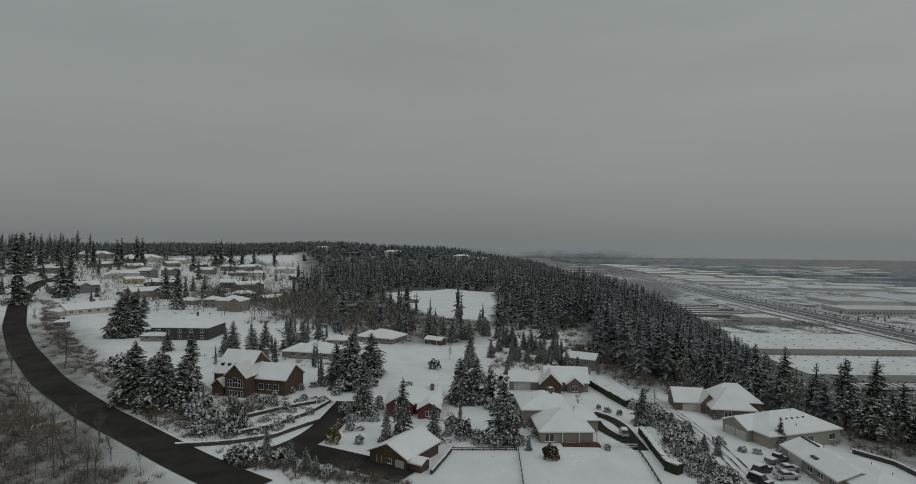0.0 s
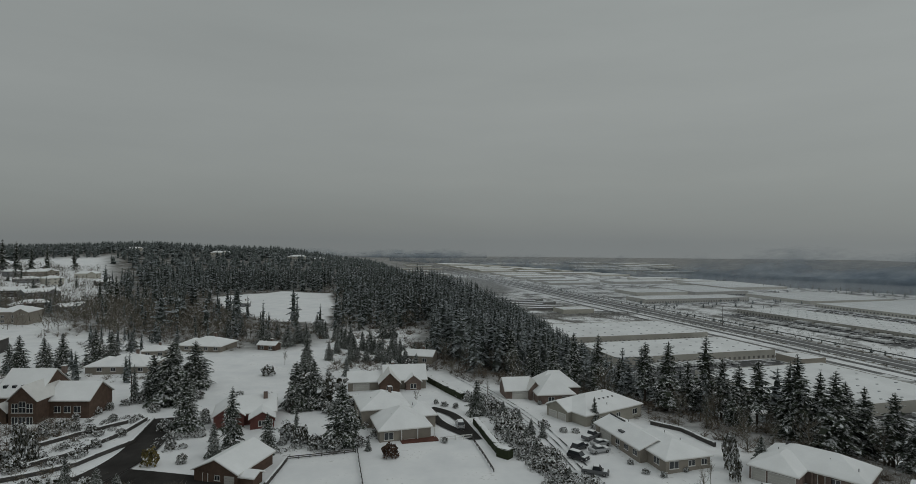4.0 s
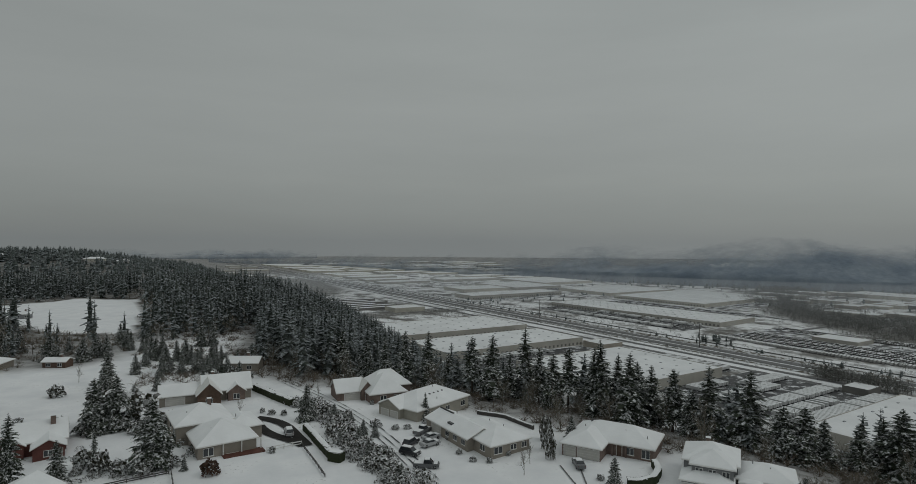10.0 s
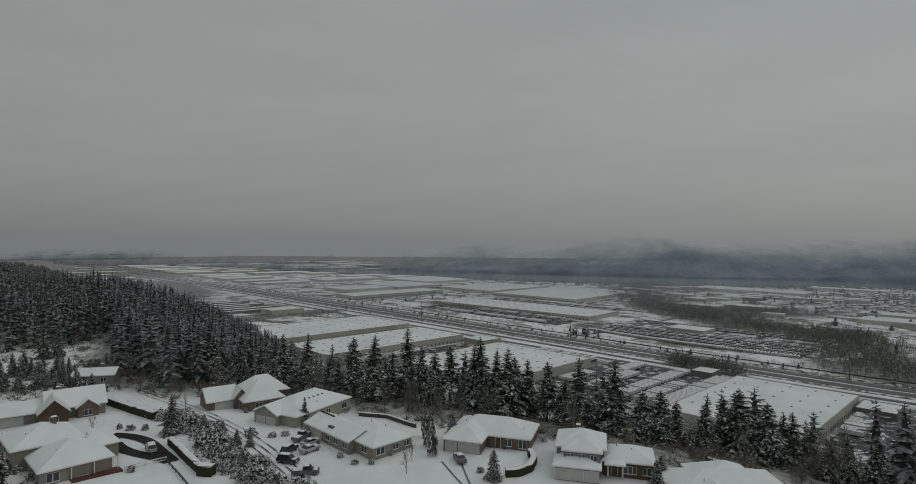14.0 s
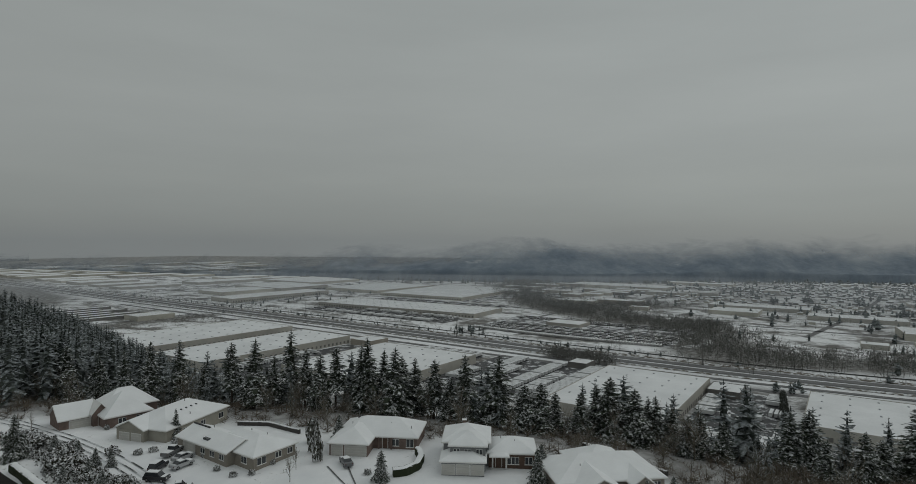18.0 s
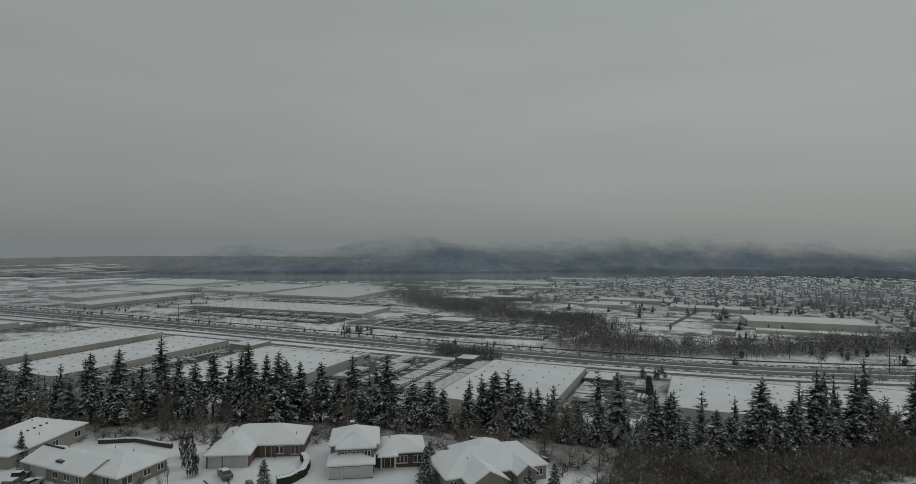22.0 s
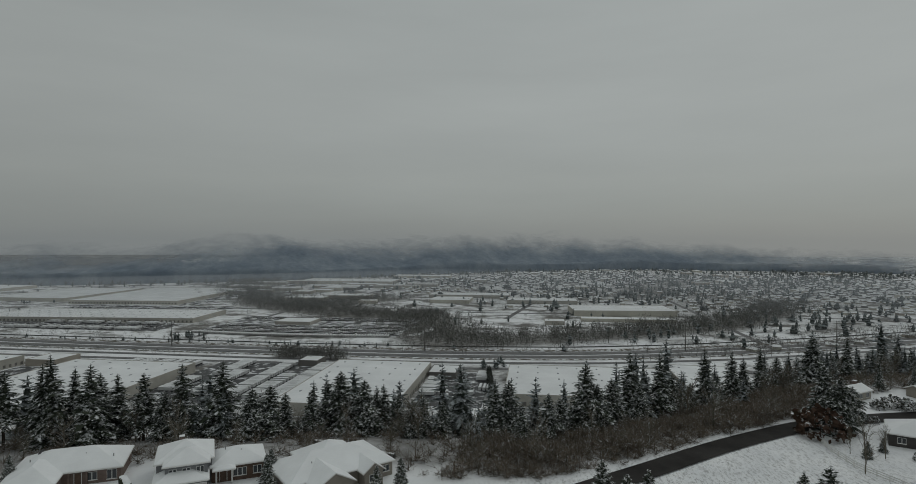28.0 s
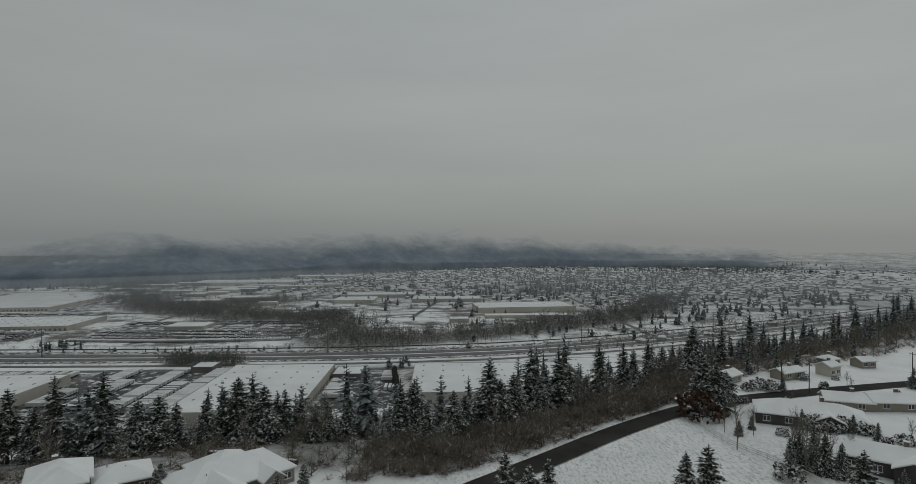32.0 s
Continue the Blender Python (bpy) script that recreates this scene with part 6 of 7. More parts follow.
ribbon("tyre_track", [(55.4, 195.1), (58.5, 169.2), (59.7, 145.5), (59.7, 126.6), (58.5, 110.6), (56.6, 96.1)], 0.34, M["slush_track"], "dark tyre track in the snow of the lane", "track", up=0.13, side=0.3)
ribbon("tyre_track", [(55.4, 195.1), (58.5, 169.2), (59.7, 145.5), (59.7, 126.6), (58.5, 110.6), (56.6, 96.1)], 0.34, M["slush_track"], "dark tyre track in the snow of the lane", "track", up=0.13, side=1.9)
ribbon("tyre_track", [(82.7, 88.5), (79.6, 81.8), (77.1, 75.3)], 0.3, M["lanes"], "dark tyre track across the driveway", "track", up=0.13)
ribbon("tyre_track", [(85.3, 85.3), (82.5, 81.8), (78.5, 75.7)], 0.3, M["lanes"], "dark tyre track across the driveway", "track", up=0.13)


def sweep(name, pts, width, tall, material, label, category, top=None, lumpy=0.0, step=0.8, sides=(0.5, 0.5, 0.42, 0.0)):
    """A hedge or wall that follows the ground: a cross-section drawn along a line, with closed ends."""
    p = np.array(pts, float)
    d = np.concatenate([[0], np.cumsum(np.hypot(*np.diff(p, axis=0).T))])
    q = np.linspace(0, d[-1], max(3, int(d[-1] / step)))
    line = np.stack([np.interp(q, d, p[:, 0]), np.interp(q, d, p[:, 1])], 1)
    t = np.gradient(line, axis=0)
    t /= np.linalg.norm(t, axis=1)[:, None]
    nrm = np.stack([t[:, 1], -t[:, 0]], 1)
    prof = [(-sides[0], -0.2), (-sides[1], tall * 0.75), (-sides[2], tall), (sides[2], tall), (sides[1], tall * 0.75), (sides[0], -0.2)]
    r = np.random.RandomState(len(pts))
    rows = []
    for a, z in prof:
        e = line + nrm * (width * a) + r.normal(0, 1, line.shape) * lumpy
        rows.append(np.stack([e[:, 0], e[:, 1], height(line[:, 0], line[:, 1]) + z + r.normal(0, 1, len(line)) * lumpy], 1))
    v = np.stack(rows, 1).reshape(-1, 3)
    f = [tuple(x) for x in grid_faces(6, len(line))[:, ::-1]]
    f += [(0, 1, 2, 3, 4, 5), tuple(6 * (len(line) - 1) + i for i in (5, 4, 3, 2, 1, 0))]
    me = bpy.data.meshes.new(name)
    me.from_pydata([tuple(x) for x in v], [], f)
    me.materials.append(material)
    root = tagged(new(name, me), label, category)
    if top:
        crest = np.stack([np.stack([(line + nrm * width * a)[:, 0], (line + nrm * width * a)[:, 1], height(line[:, 0], line[:, 1]) + tall + z + r.normal(0, 0.3, len(line)) * lumpy], 1)
                          for a, z in ((-0.46, -0.05), (-0.3, 0.14), (0.3, 0.14), (0.46, -0.05))], 1).reshape(-1, 3)
        cm = mesh_of("snow_crest", crest, grid_faces(4, len(line))[:, ::-1], True)
        cm.materials.append(top)
        o = new("snow_crest", cm)
        o.parent = root
    return root


M["hedge"] = snow_over("clipped_hedge", (0.03, 0.038, 0.022), (0.5, 0.9), (0.5, 0.65), 2.0)


def hedge(pts, width=1.4, tall=1.6, label="clipped dark hedge topped with snow"):
    return sweep("hedge", pts, width, tall, M["hedge"], label, "hedge", M["roof_snow"], 0.07)


def stone_wall(pts, width=0.5, tall=0.8, label="low dark retaining wall capped with snow"):
    return sweep("garden_wall", pts, width, tall, M["dark"], label, "wall", M["roof_snow"], 0.03)


def fence(pts, tall=1.3, gap=2.4, rails=3, paint="dark", label="dark timber rail fence"):
    p = np.array(pts, float)
    d = np.concatenate([[0], np.cumsum(np.hypot(*np.diff(p, axis=0).T))])
    q = np.linspace(0, d[-1], max(2, int(d[-1] / gap) + 1))
    line = [(float(np.interp(k, d, p[:, 0])), float(np.interp(k, d, p[:, 1]))) for k in q]
    root = tagged(new("fence"), label, "fence")
    root.location = (line[0][0], line[0][1], at(*line[0]))
    inv = Matrix.Translation(root.location).inverted()
    for i, (x, y) in enumerate(line):
        v, f = box_arrays(x - 0.08, y - 0.08, at(x, y) - 0.2, x + 0.08, y + 0.08, at(x, y) + tall)
        solid("post", [inv @ Vector(c) for c in v], f, M[paint], root)
        if i:
            x0, y0 = line[i - 1]
            n = Vector((y - y0, x0 - x, 0)).normalized() * 0.03
            for k in range(rails):
                z = tall * (k + 0.8) / rails
                a, b = Vector((x0, y0, at(x0, y0) + z)), Vector((x, y, at(x, y) + z))
                w = Vector((0, 0, 0.1))
                c = [a - n - w, b - n - w, b + n - w, a + n - w, a - n + w, b - n + w, b + n + w, a + n + w]
                solid("rail", [inv @ q_ for q_ in c], [(3, 2, 1, 0), (4, 5, 6, 7), (0, 1, 5, 4), (1, 2, 6, 5), (2, 3, 7, 6), (3, 0, 4, 7)], M[paint], root)
    return root


hedge([(43.7, 185.3), (45.7, 169.1), (47.7, 158.4)], 1.8, 1.9)
hedge([(44.7, 137.6), (44.3, 127.4), (43.7, 117.7)], 1.5, 1.6)
hedge([(43.3, 116.7), (45.1, 114.3)], 2.2, 2.0)
hedge([(86.9, 74.4), (88.8, 72.8), (92.2, 72.5), (96.1, 74.3), (98.6, 77.3)], 1.4, 1.5, "curved clipped hedge with snow along its top")
stone_wall([(-62.6, 127.4), (-52.0, 130.3), (-42.6, 134.4), (-35.0, 145.6), (-34.3, 163.2)], 0.7, 0.9)
stone_wall([(-52.9, 136.0), (-45.0, 141.7), (-39.0, 152.3), (-36.2, 164.2)], 0.7, 0.9)
stone_wall([(-54.8, 148.6), (-47.6, 154.8), (-40.0, 162.4)], 0.7, 0.9)
stone_wall([(-4.8, 113.2), (-1.0, 126.2)])
stone_wall([(89.6, 128.7), (93.8, 121.8), (93.4, 109.6)], 0.6, 1.0)
stone_wall([(125.1, 49.9), (124.3, 43.5), (120.5, 35.4), (119.4, 29.8)], 0.8, 1.2, "dark curved garden wall edged with snow")
fence([(14.0, 130.0), (13.5, 119.7), (13.0, 108.2)], 0.9, 2.2, 2)
fence([(-1.0, 126.5), (13.4, 125.4)], 0.7, 2.2, 2)
fence([(40.6, 127.8), (39.9, 117.2), (39.1, 108.3)], 0.7, 2.2, 2)
fence([(32.7, 126.9), (36.6, 127.7), (40.6, 127.8)], 1.1, 1.8, 2, "trim", "white picket railing beside the deck")
fence([(146.5, -65.1), (135.9, -64.7), (126.6, -65.3), (117.7, -68.3), (108.3, -70.3), (103.9, -71.3)], 1.3, 2.6, 3, "trim", "white rail fence beside the snowy field")

# ---- shrubs and bare garden trees ----
M["shrub"] = snow_over("snowy_shrub", (0.05, 0.048, 0.034), (-0.2, 0.45), (0.37, 0.52), 7.0)
M["russet"] = snow_over("russet_leaves", (0.075, 0.046, 0.036), (0.4, 0.8), (0.5, 0.7), 7.0)
M["gold"] = snow_over("golden_leaves", (0.17, 0.14, 0.06), (0.4, 0.8), (0.45, 0.65), 7.0)


def leaf_ball(seed, n, wide=0.55):
    """A rounded shrub one unit high, made of small loose leaves in clumps."""
    r = np.random.RandomState(seed)
    V, F = [], []
    for _ in range(n):
        a, c = r.uniform(0, 6.28), r.uniform(-0.6, 1)
        k = math.sqrt(max(0, 1 - c * c)) if c > 0 else 1
        lump = 0.8 + 0.2 * math.sin(a * 3 + seed) * math.cos(c * 5 + seed) + r.uniform(-0.12, 0.1)
        p = np.array([math.cos(a) * k * wide * lump, math.sin(a) * k * wide * lump, 0.36 + c * 0.58 * lump])
        s = r.uniform(0.06, 0.12)
        u = r.normal(size=3)
        u /= np.linalg.norm(u)
        w = np.cross(u, r.normal(size=3))
        w /= np.linalg.norm(w) + 1e-9
        i = len(V)
        V += [p - u * s, p + w * s * 0.7, p + u * s, p - w * s * 0.7]
        F += [(i, i + 1, i + 2), (i, i + 2, i + 3)]
    return np.array(V), np.array(F)


SHRUBS = {}
for key in ("shrub", "russet", "gold"):
    SHRUBS[key] = []
    for k in range(3):
        sv, sf = leaf_ball(k + 3, 420, (0.6, 0.75, 0.5)[k])
        me = mesh_of("foliage", sv, sf)
        me.materials.append(M[key])
        SHRUBS[key].append(me)
STEM = mesh_of("stem", TV * np.array([1.6, 1.6, 0.5]), TF)
STEM.materials.append(M["bark"])


def shrub(x, y, tall, key="shrub", label="rounded evergreen shrub heaped with snow", name="shrub", slim=1.0):
    root = tagged(new(name), label, "shrub", "garden shrubs" if key == "shrub" else "")
    root.location = (x, y, at(x, y) - 0.05)
    root.rotation_euler = (0, 0, random.uniform(0, 6.28))
    w = tall * random.uniform(0.9, 1.25) * slim
    root.scale = (w, w, tall)
    for nm, me in (("foliage", random.choice(SHRUBS[key])), ("stem", STEM)):
        o = new(nm, me)
        o.parent = root


def lane_bank(x, y, r):
    mid = np.interp(y, [92, 106, 118, 130, 144, 160], [51.5, 51.0, 50.5, 51.5, 52.5, 51.0])
    return np.abs(x - mid) < 3.6 + 0.8 * np.sin(y * 0.4)


def garden_beds(x, y, r):
    """Beds before the tan house, round the red house and beside the drive."""
    return (np.hypot((x - 6) / 14, (y - 132.5) / 4.5) < 1) | (np.hypot((x + 2) / 9, (y - 150) / 8) < 0.55) | (np.hypot((x - 12) / 9, (y - 165) / 6) < 1) | (np.hypot((x + 26) / 5, (y - 152) / 14) < 1) | ((np.abs(np.hypot(x + 62, (y - 165) * 0.8) - 19) < 2.2) & (x > -62) & (x < -38.5) & (y < 170)) | ((np.abs(np.hypot(x + 62, (y - 165) * 0.8) - 11) < 2.5) & (x > -62) & (x < -42) & (y < 170))


BUSHES = [leaf_ball(k + 31, 130, (0.7, 0.85, 0.6)[k]) for k in range(3)]
scatter("lane_shrubs", BUSHES, forest(71, 560, (44, 92, 60, 162), lane_bank, 1.0, 3.0), "mixed shrubs heaped with snow along the lane", "shrubs", M["shrub"])
scatter("bed_shrubs", BUSHES, forest(72, 1000, (-70, 124, 24, 176), garden_beds, 0.7, 1.8), "low rounded garden shrubs covered with snow", "shrubs", M["shrub"])


def bare_arrays(seed):
    """A leafless tree one unit high: trunk, limbs and twigs as thin tapered prisms."""
    r = np.random.RandomState(seed)
    V, F = [], []

    def limb(a, b, w0, w1):
        d = (b - a) / np.linalg.norm(b - a)
        u = np.cross(d, (0.3, 0.8, 0.5))
        u /= np.linalg.norm(u)
        w = np.cross(d, u)
        i = len(V)
        for p, k in ((a, w0), (b, w1)):
            V.extend([p + u * k, p - u * k * 0.5 + w * k * 0.87, p - u * k * 0.5 - w * k * 0.87])
        F.extend([(i + j, i + (j + 1) % 3, i + 3 + (j + 1) % 3, i + 3 + j) for j in range(3)])

    def grow(a, d, length, w, depth):
        b = a + d * length
        limb(a, b, w, w * 0.6)
        if depth == 0:
            return
        for _ in range(4 if depth > 1 else 5):
            t = r.uniform(0.35, 1.0)
            q = a + (b - a) * t
            e = d + r.normal(size=3) * 0.55 + np.array([0, 0, 0.25])
            grow(q, e / np.linalg.norm(e), length * r.uniform(0.5, 0.75), w * 0.5, depth - 1)
    grow(np.array([0, 0, -0.04]), np.array([0.02, 0.0, 1.0]), 0.38, 0.014, 4)
    V = np.array(V)
    V[:, 2] *= 1 / max(V[:, 2].max(), 0.01)
    return V, np.array(F)


BARE = []
for k in range(3):
    bv, bf = bare_arrays(k + 2)
    me = mesh_of("branch_work", bv, bf)
    me.materials.append(M["twigs"])
    BARE.append(me)


def bare_tree(x, y, tall, label="leafless tree with thin snow-lined twigs"):
    root = tagged(new("bare_tree"), label, "tree", "leafless trees on the hill")
    root.location = (x, y, at(x, y))
    root.rotation_euler = (0, 0, random.uniform(0, 6.28))
    root.scale = (tall, tall, tall)
    o = new("branch_work", random.choice(BARE))
    o.parent = root


G_A = [(-57.7, 160.9, 2.0), (-53.4, 155.7, 1.6), (-50.3, 158.3, 2.2), (-46.3, 155.9, 2.4), (-44.8, 161.7, 1.5), (-44.0, 153.4, 1.5), (-57.3, 153.4, 2.2), (-44.0, 164.9, 2.0), (-48.7, 146.2, 1.5), (-44.2, 143.9, 1.5), (-41.1, 148.6, 1.2), (-50.1, 139.9, 1.4), (-86.7, 159.7, 4.0), (-76.4, 155.4, 4.5), (-86.7, 166.0, 5.0), (-68.4, 148.5, 5.0), (-63.7, 146.4, 4.0)]
G_B = [(-101.2, 178.0, 4.0), (-62.0, 137.7, 3.0), (-46.0, 120.0, 4.0), (-42.9, 119.9, 3.5), (-36.7, 119.7, 3.0), (-27.6, 112.7, 3.0), (-25.1, 111.7, 2.5), (-27.2, 147.4, 2.2), (-21.2, 147.9, 2.0), (-21.1, 158.0, 2.2), (-8.4, 136.5, 2.0), (-2.1, 136.0, 1.4), (2.8, 135.4, 2.2), (5.4, 131.5, 1.5), (7.3, 129.6, 1.4), (-15.0, 181.1, 1.5)]
G_C = [(12.3, 162.6, 3.0), (8.8, 159.0, 3.0), (16.5, 162.9, 2.5), (14.5, 129.0, 2.2), (16.1, 125.6, 2.2), (19.2, 134.5, 2.0), (46.6, 203.8, 2.5), (39.1, 156.6, 1.5), (40.8, 153.9, 1.5), (43.3, 151.4, 1.6), (33.6, 126.3, 1.5), (49.5, 146.7, 3.0), (52.5, 146.8, 3.0), (53.1, 140.3, 3.5), (53.0, 134.5, 3.0), (52.2, 127.6, 3.5), (51.5, 121.2, 3.5), (51.5, 116.8, 3.5), (49.0, 118.1, 3.0), (48.4, 124.3, 2.5), (52.0, 114.0, 3.0), (49.6, 131.0, 3.0), (55.5, 127.5, 3.0), (56.7, 140.4, 2.5), (60.3, 130.9, 2.0), (-190.3, 319.7, 4.0), (-180.8, 311.8, 4.0), (-173.4, 312.8, 4.0), (-171.5, 303.8, 4.0)]
G_D = [(63.7, 126.5, 1.4), (66.4, 125.6, 1.2), (72.2, 127.2, 1.2), (75.4, 126.9, 1.0), (78.3, 151.9, 1.2), (68.2, 150.7, 1.4), (70.2, 147.0, 1.2), (69.0, 100.6, 1.2), (71.5, 98.1, 1.2), (77.1, 98.8, 1.2), (68.7, 105.6, 1.2), (55.9, 136.0, 2.5), (51.4, 128.8, 3.0), (51.9, 120.8, 3.0), (50.9, 113.8, 3.2), (50.6, 107.1, 3.2), (50.9, 102.3, 3.0), (57.3, 124.7, 3.0), (47.9, 116.5, 2.2), (53.9, 111.1, 3.0), (51.9, 100.5, 2.5)]
G_E = [(156.6, -96.6, 2.0), (156.8, -85.1, 2.0), (132.9, -70.7, 3.0), (151.9, -89.7, 1.5), (170.0, -116.6, 2.5), (180.3, -127.5, 1.5), (170.1, -96.8, 3.5), (168.3, -99.3, 3.5), (168.3, -102.9, 3.5), (168.4, -92.2, 3.0), (135.0, -91.2, 4.0), (133.4, -93.0, 4.0), (133.1, -95.6, 4.0), (135.4, -88.6, 4.0), (132.0, -97.7, 3.5), (131.1, -99.7, 3.0), (148.4, -117.7, 2.5), (152.9, -126.2, 3.0), (124.5, -104.2, 2.5), (122.9, -98.8, 2.5), (132.0, -80.7, 2.0), (107.1, -66.7, 3.5), (179.8, -116.6, 2.5)]
G_F = [(71.1, 113.8, 1.2), (63.3, 127.0, 1.0), (84.8, 79.2, 1.2)]
for k, (x, y, tall) in enumerate(G_A + G_B + G_C + G_D + G_E + G_F):
    if 2.2 <= tall <= 3.6 and k % 3 == 1:
        conifer(x, y, tall * 1.25, 2, 1.3, "small snow-laden fir among the shrubs", "garden firs")
    else:
        shrub(x, y, tall)
shrub(-28.0, 130.2, 4.2, "gold", "tall golden-brown conifer bush beside the driveway", "golden_bush", 0.75)
shrub(20.2, 120.7, 3.4, "russet", "round reddish bush with snow on top", "red_bush")
shrub(145.3, -67.0, 7.4, "russet", "large russet-leaved tree beside the road", "russet_tree")
shrub(90.3, 101.6, 6.5, "shrub", "tall dark arborvitae beside the drive", "arborvitae", 0.32)
shrub(86.2, 96.2, 6.0, "shrub", "tall dark arborvitae beside the drive", "arborvitae", 0.32)
shrub(83.3, 92.0, 6.0, "shrub", "tall dark arborvitae beside the drive", "arborvitae", 0.32)
for k in range(3):
    shrub(-54.3 + k * 0.9, 138.8, 9 - k, "shrub", "dark columnar cypress in the garden", "cypress", 0.3)
T_A = [(-119.0, 155.1, 11.0), (-100.5, 136.4, 10.0), (-100.3, 129.0, 10.0), (-88.3, 125.1, 11.0), (-85.2, 128.1, 10.0), (-79.8, 127.9, 9.0), (-77.3, 112.8, 9.0), (-82.3, 111.9, 9.0), (-71.3, 118.1, 8.0), (-70.7, 109.8, 8.0), (-63.7, 115.3, 5.0), (-148.7, 191.0, 12.0), (-119.8, 160.3, 9.0), (-200.6, 279.6, 7.0), (-223.1, 302.2, 7.0), (-157.1, 225.4, 5.0), (-127.3, 191.1, 4.0), (-2.7, 223.7, 6.0), (36.0, 229.3, 6.0), (-57.8, 176.0, 5.0), (57.1, 164.6, 5.0), (33.6, 156.8, 5.0)]
T_B = [(123.5, -65.3, 9.0), (132.7, -74.1, 8.0), (108.3, -70.8, 12.0), (109.5, -74.0, 11.0), (112.5, -71.2, 9.0), (112.2, -78.2, 9.0), (135.0, -68.3, 7.0), (173.0, -105.8, 6.0), (173.2, -126.2, 5.0), (124.6, -105.5, 6.0), (122.0, -79.1, 10.0)]
T_B += [(136.5, -72.0, 8.5), (121.0, -76.5, 9.5), (117.5, -73.5, 10.0), (115.0, -84.0, 8.0), (127.0, -88.0, 6.0), (155.0, -97.0, 5.0), (165.5, -122.0, 5.5)]
T_C = [(73.6, 89.1, 6.0), (78.1, 92.7, 5.0)]
for x, y, tall in T_A + T_B + T_C:
    bare_tree(x, y, tall)


def verge_brush(x, y, r):
    """The overgrown bank on both sides of the left road."""
    d = np.full(len(x), 1e9)
    for (x0, y0), (x1, y1) in zip(BANK, BANK[1:]):
        t = np.clip(((x - x0) * (x1 - x0) + (y - y0) * (y1 - y0)) / ((x1 - x0) ** 2 + (y1 - y0) ** 2), 0, 1)
        d = np.minimum(d, np.hypot(x - x0 - t * (x1 - x0), y - y0 - t * (y1 - y0)))
    return ((d > 6.5) & (d < 20)) | ((d > 6.5) & (d < 65) & (y < 0.9 * -x + 45))


BANK = [(-37.9, 106.2), (-54.2, 117.8), (-71.2, 131.4), (-94.0, 149.2), (-132.3, 184.6), (-173.8, 228.6), (-216.7, 279.7), (-259.2, 337.1)]
scatter("bank_brush", BRUSH, brush_rows(43, 3600, (-230, 50, -20, 320), verge_brush, 0.9, 3.0), "brown brambles and dead grass on the road bank", "shrubs", M["brush"])


def low_bank(x, y, r):
    return (verge_clear(x, y) > 6.5) & (y < 0.9 * -x + 52)


def verge_clear(x, y):
    """Distance from the line of the hill road."""
    d = np.full(len(x), 1e9)
    for (x0, y0), (x1, y1) in zip(BANK, BANK[1:]):
        t = np.clip(((x - x0) * (x1 - x0) + (y - y0) * (y1 - y0)) / ((x1 - x0) ** 2 + (y1 - y0) ** 2), 0, 1)
        d = np.minimum(d, np.hypot(x - x0 - t * (x1 - x0), y - y0 - t * (y1 - y0)))
    return d


def upper_bank(x, y, r):
    d = verge_clear(x, y)
    return (d > 11) & (d < 19) & (y > 0.95 * -x + 62) & (y > 140)


def road_edge(x, y, r):
    d = verge_clear(x, y)
    return (d > 5.2) & (d < 11.5) & (y > 0.9 * -x + 45)


scatter("bank_trees", [bare_arrays(k + 12) for k in range(3)], forest(47, 210, (-150, 66, -30, 205), low_bank, 6, 11.5), "tangle of grey leafless trees below the road", "trees", M["twigs"])
scatter("bank_thicket", BRUSH, brush_rows(48, 3600, (-150, 60, -25, 205), low_bank, 1.4, 3.4), "brown tangled thicket below the road", "shrubs", M["thicket"])
scatter("hedge_bank", BRUSH, brush_rows(49, 16000, (-300, 100, -40, 360), upper_bank, 1.3, 2.8), "brown bushes along the top of the road bank", "shrubs", M["thicket"])
scatter("verge_grass", BRUSH, brush_rows(44, 9000, (-300, 90, -30, 360), road_edge, 0.35, 0.8), "dead grass poking through snow on the verge", "grass", M["brush"])


scatter("forecourt_brush", BRUSH, line_strew([(-44, 119.5), (-27, 112.2), (-8, 105.8)], 2.6, 230, 74, 0.9, 2.0), "dark snowy brush between road and forecourt", "shrubs", M["thicket"])


def utility_pole(x, y, tall=9.0):
    root = tagged(new("utility_pole"), "wooden utility pole with a cross arm", "utility pole", "utility poles on the hill")
    root.location = (x, y, at(x, y))
    n = 8
    V = [(r_ * math.cos(6.2832 * i / n), r_ * math.sin(6.2832 * i / n), z) for r_, z in ((0.17, -0.4), (0.11, tall)) for i in range(n)]
    solid("pole", V, [(i, (i + 1) % n, (i + 1) % n + n, i + n) for i in range(n)] + [tuple(range(n, 2 * n))], M["bark"], root)
    box("cross_arm", -1.2, -0.07, tall - 0.7, 1.2, 0.07, tall - 0.55, M["bark"], root)
    for u in (-1.0, 0.0, 1.0):
        box("insulator", u - 0.05, -0.05, tall - 0.55, u + 0.05, 0.05, tall - 0.35, M["skylight"], root)


utility_pole(-140.0, 204.9, 9.5)
utility_pole(-285.9, 435.1, 9.0)
utility_pole(168.3, -102.5, 9.0)
utility_pole(165.9, -109.4, 9.0)
utility_pole(180.0, -152.8, 9.0)
utility_pole(-43.9, 181.7, 8.0)

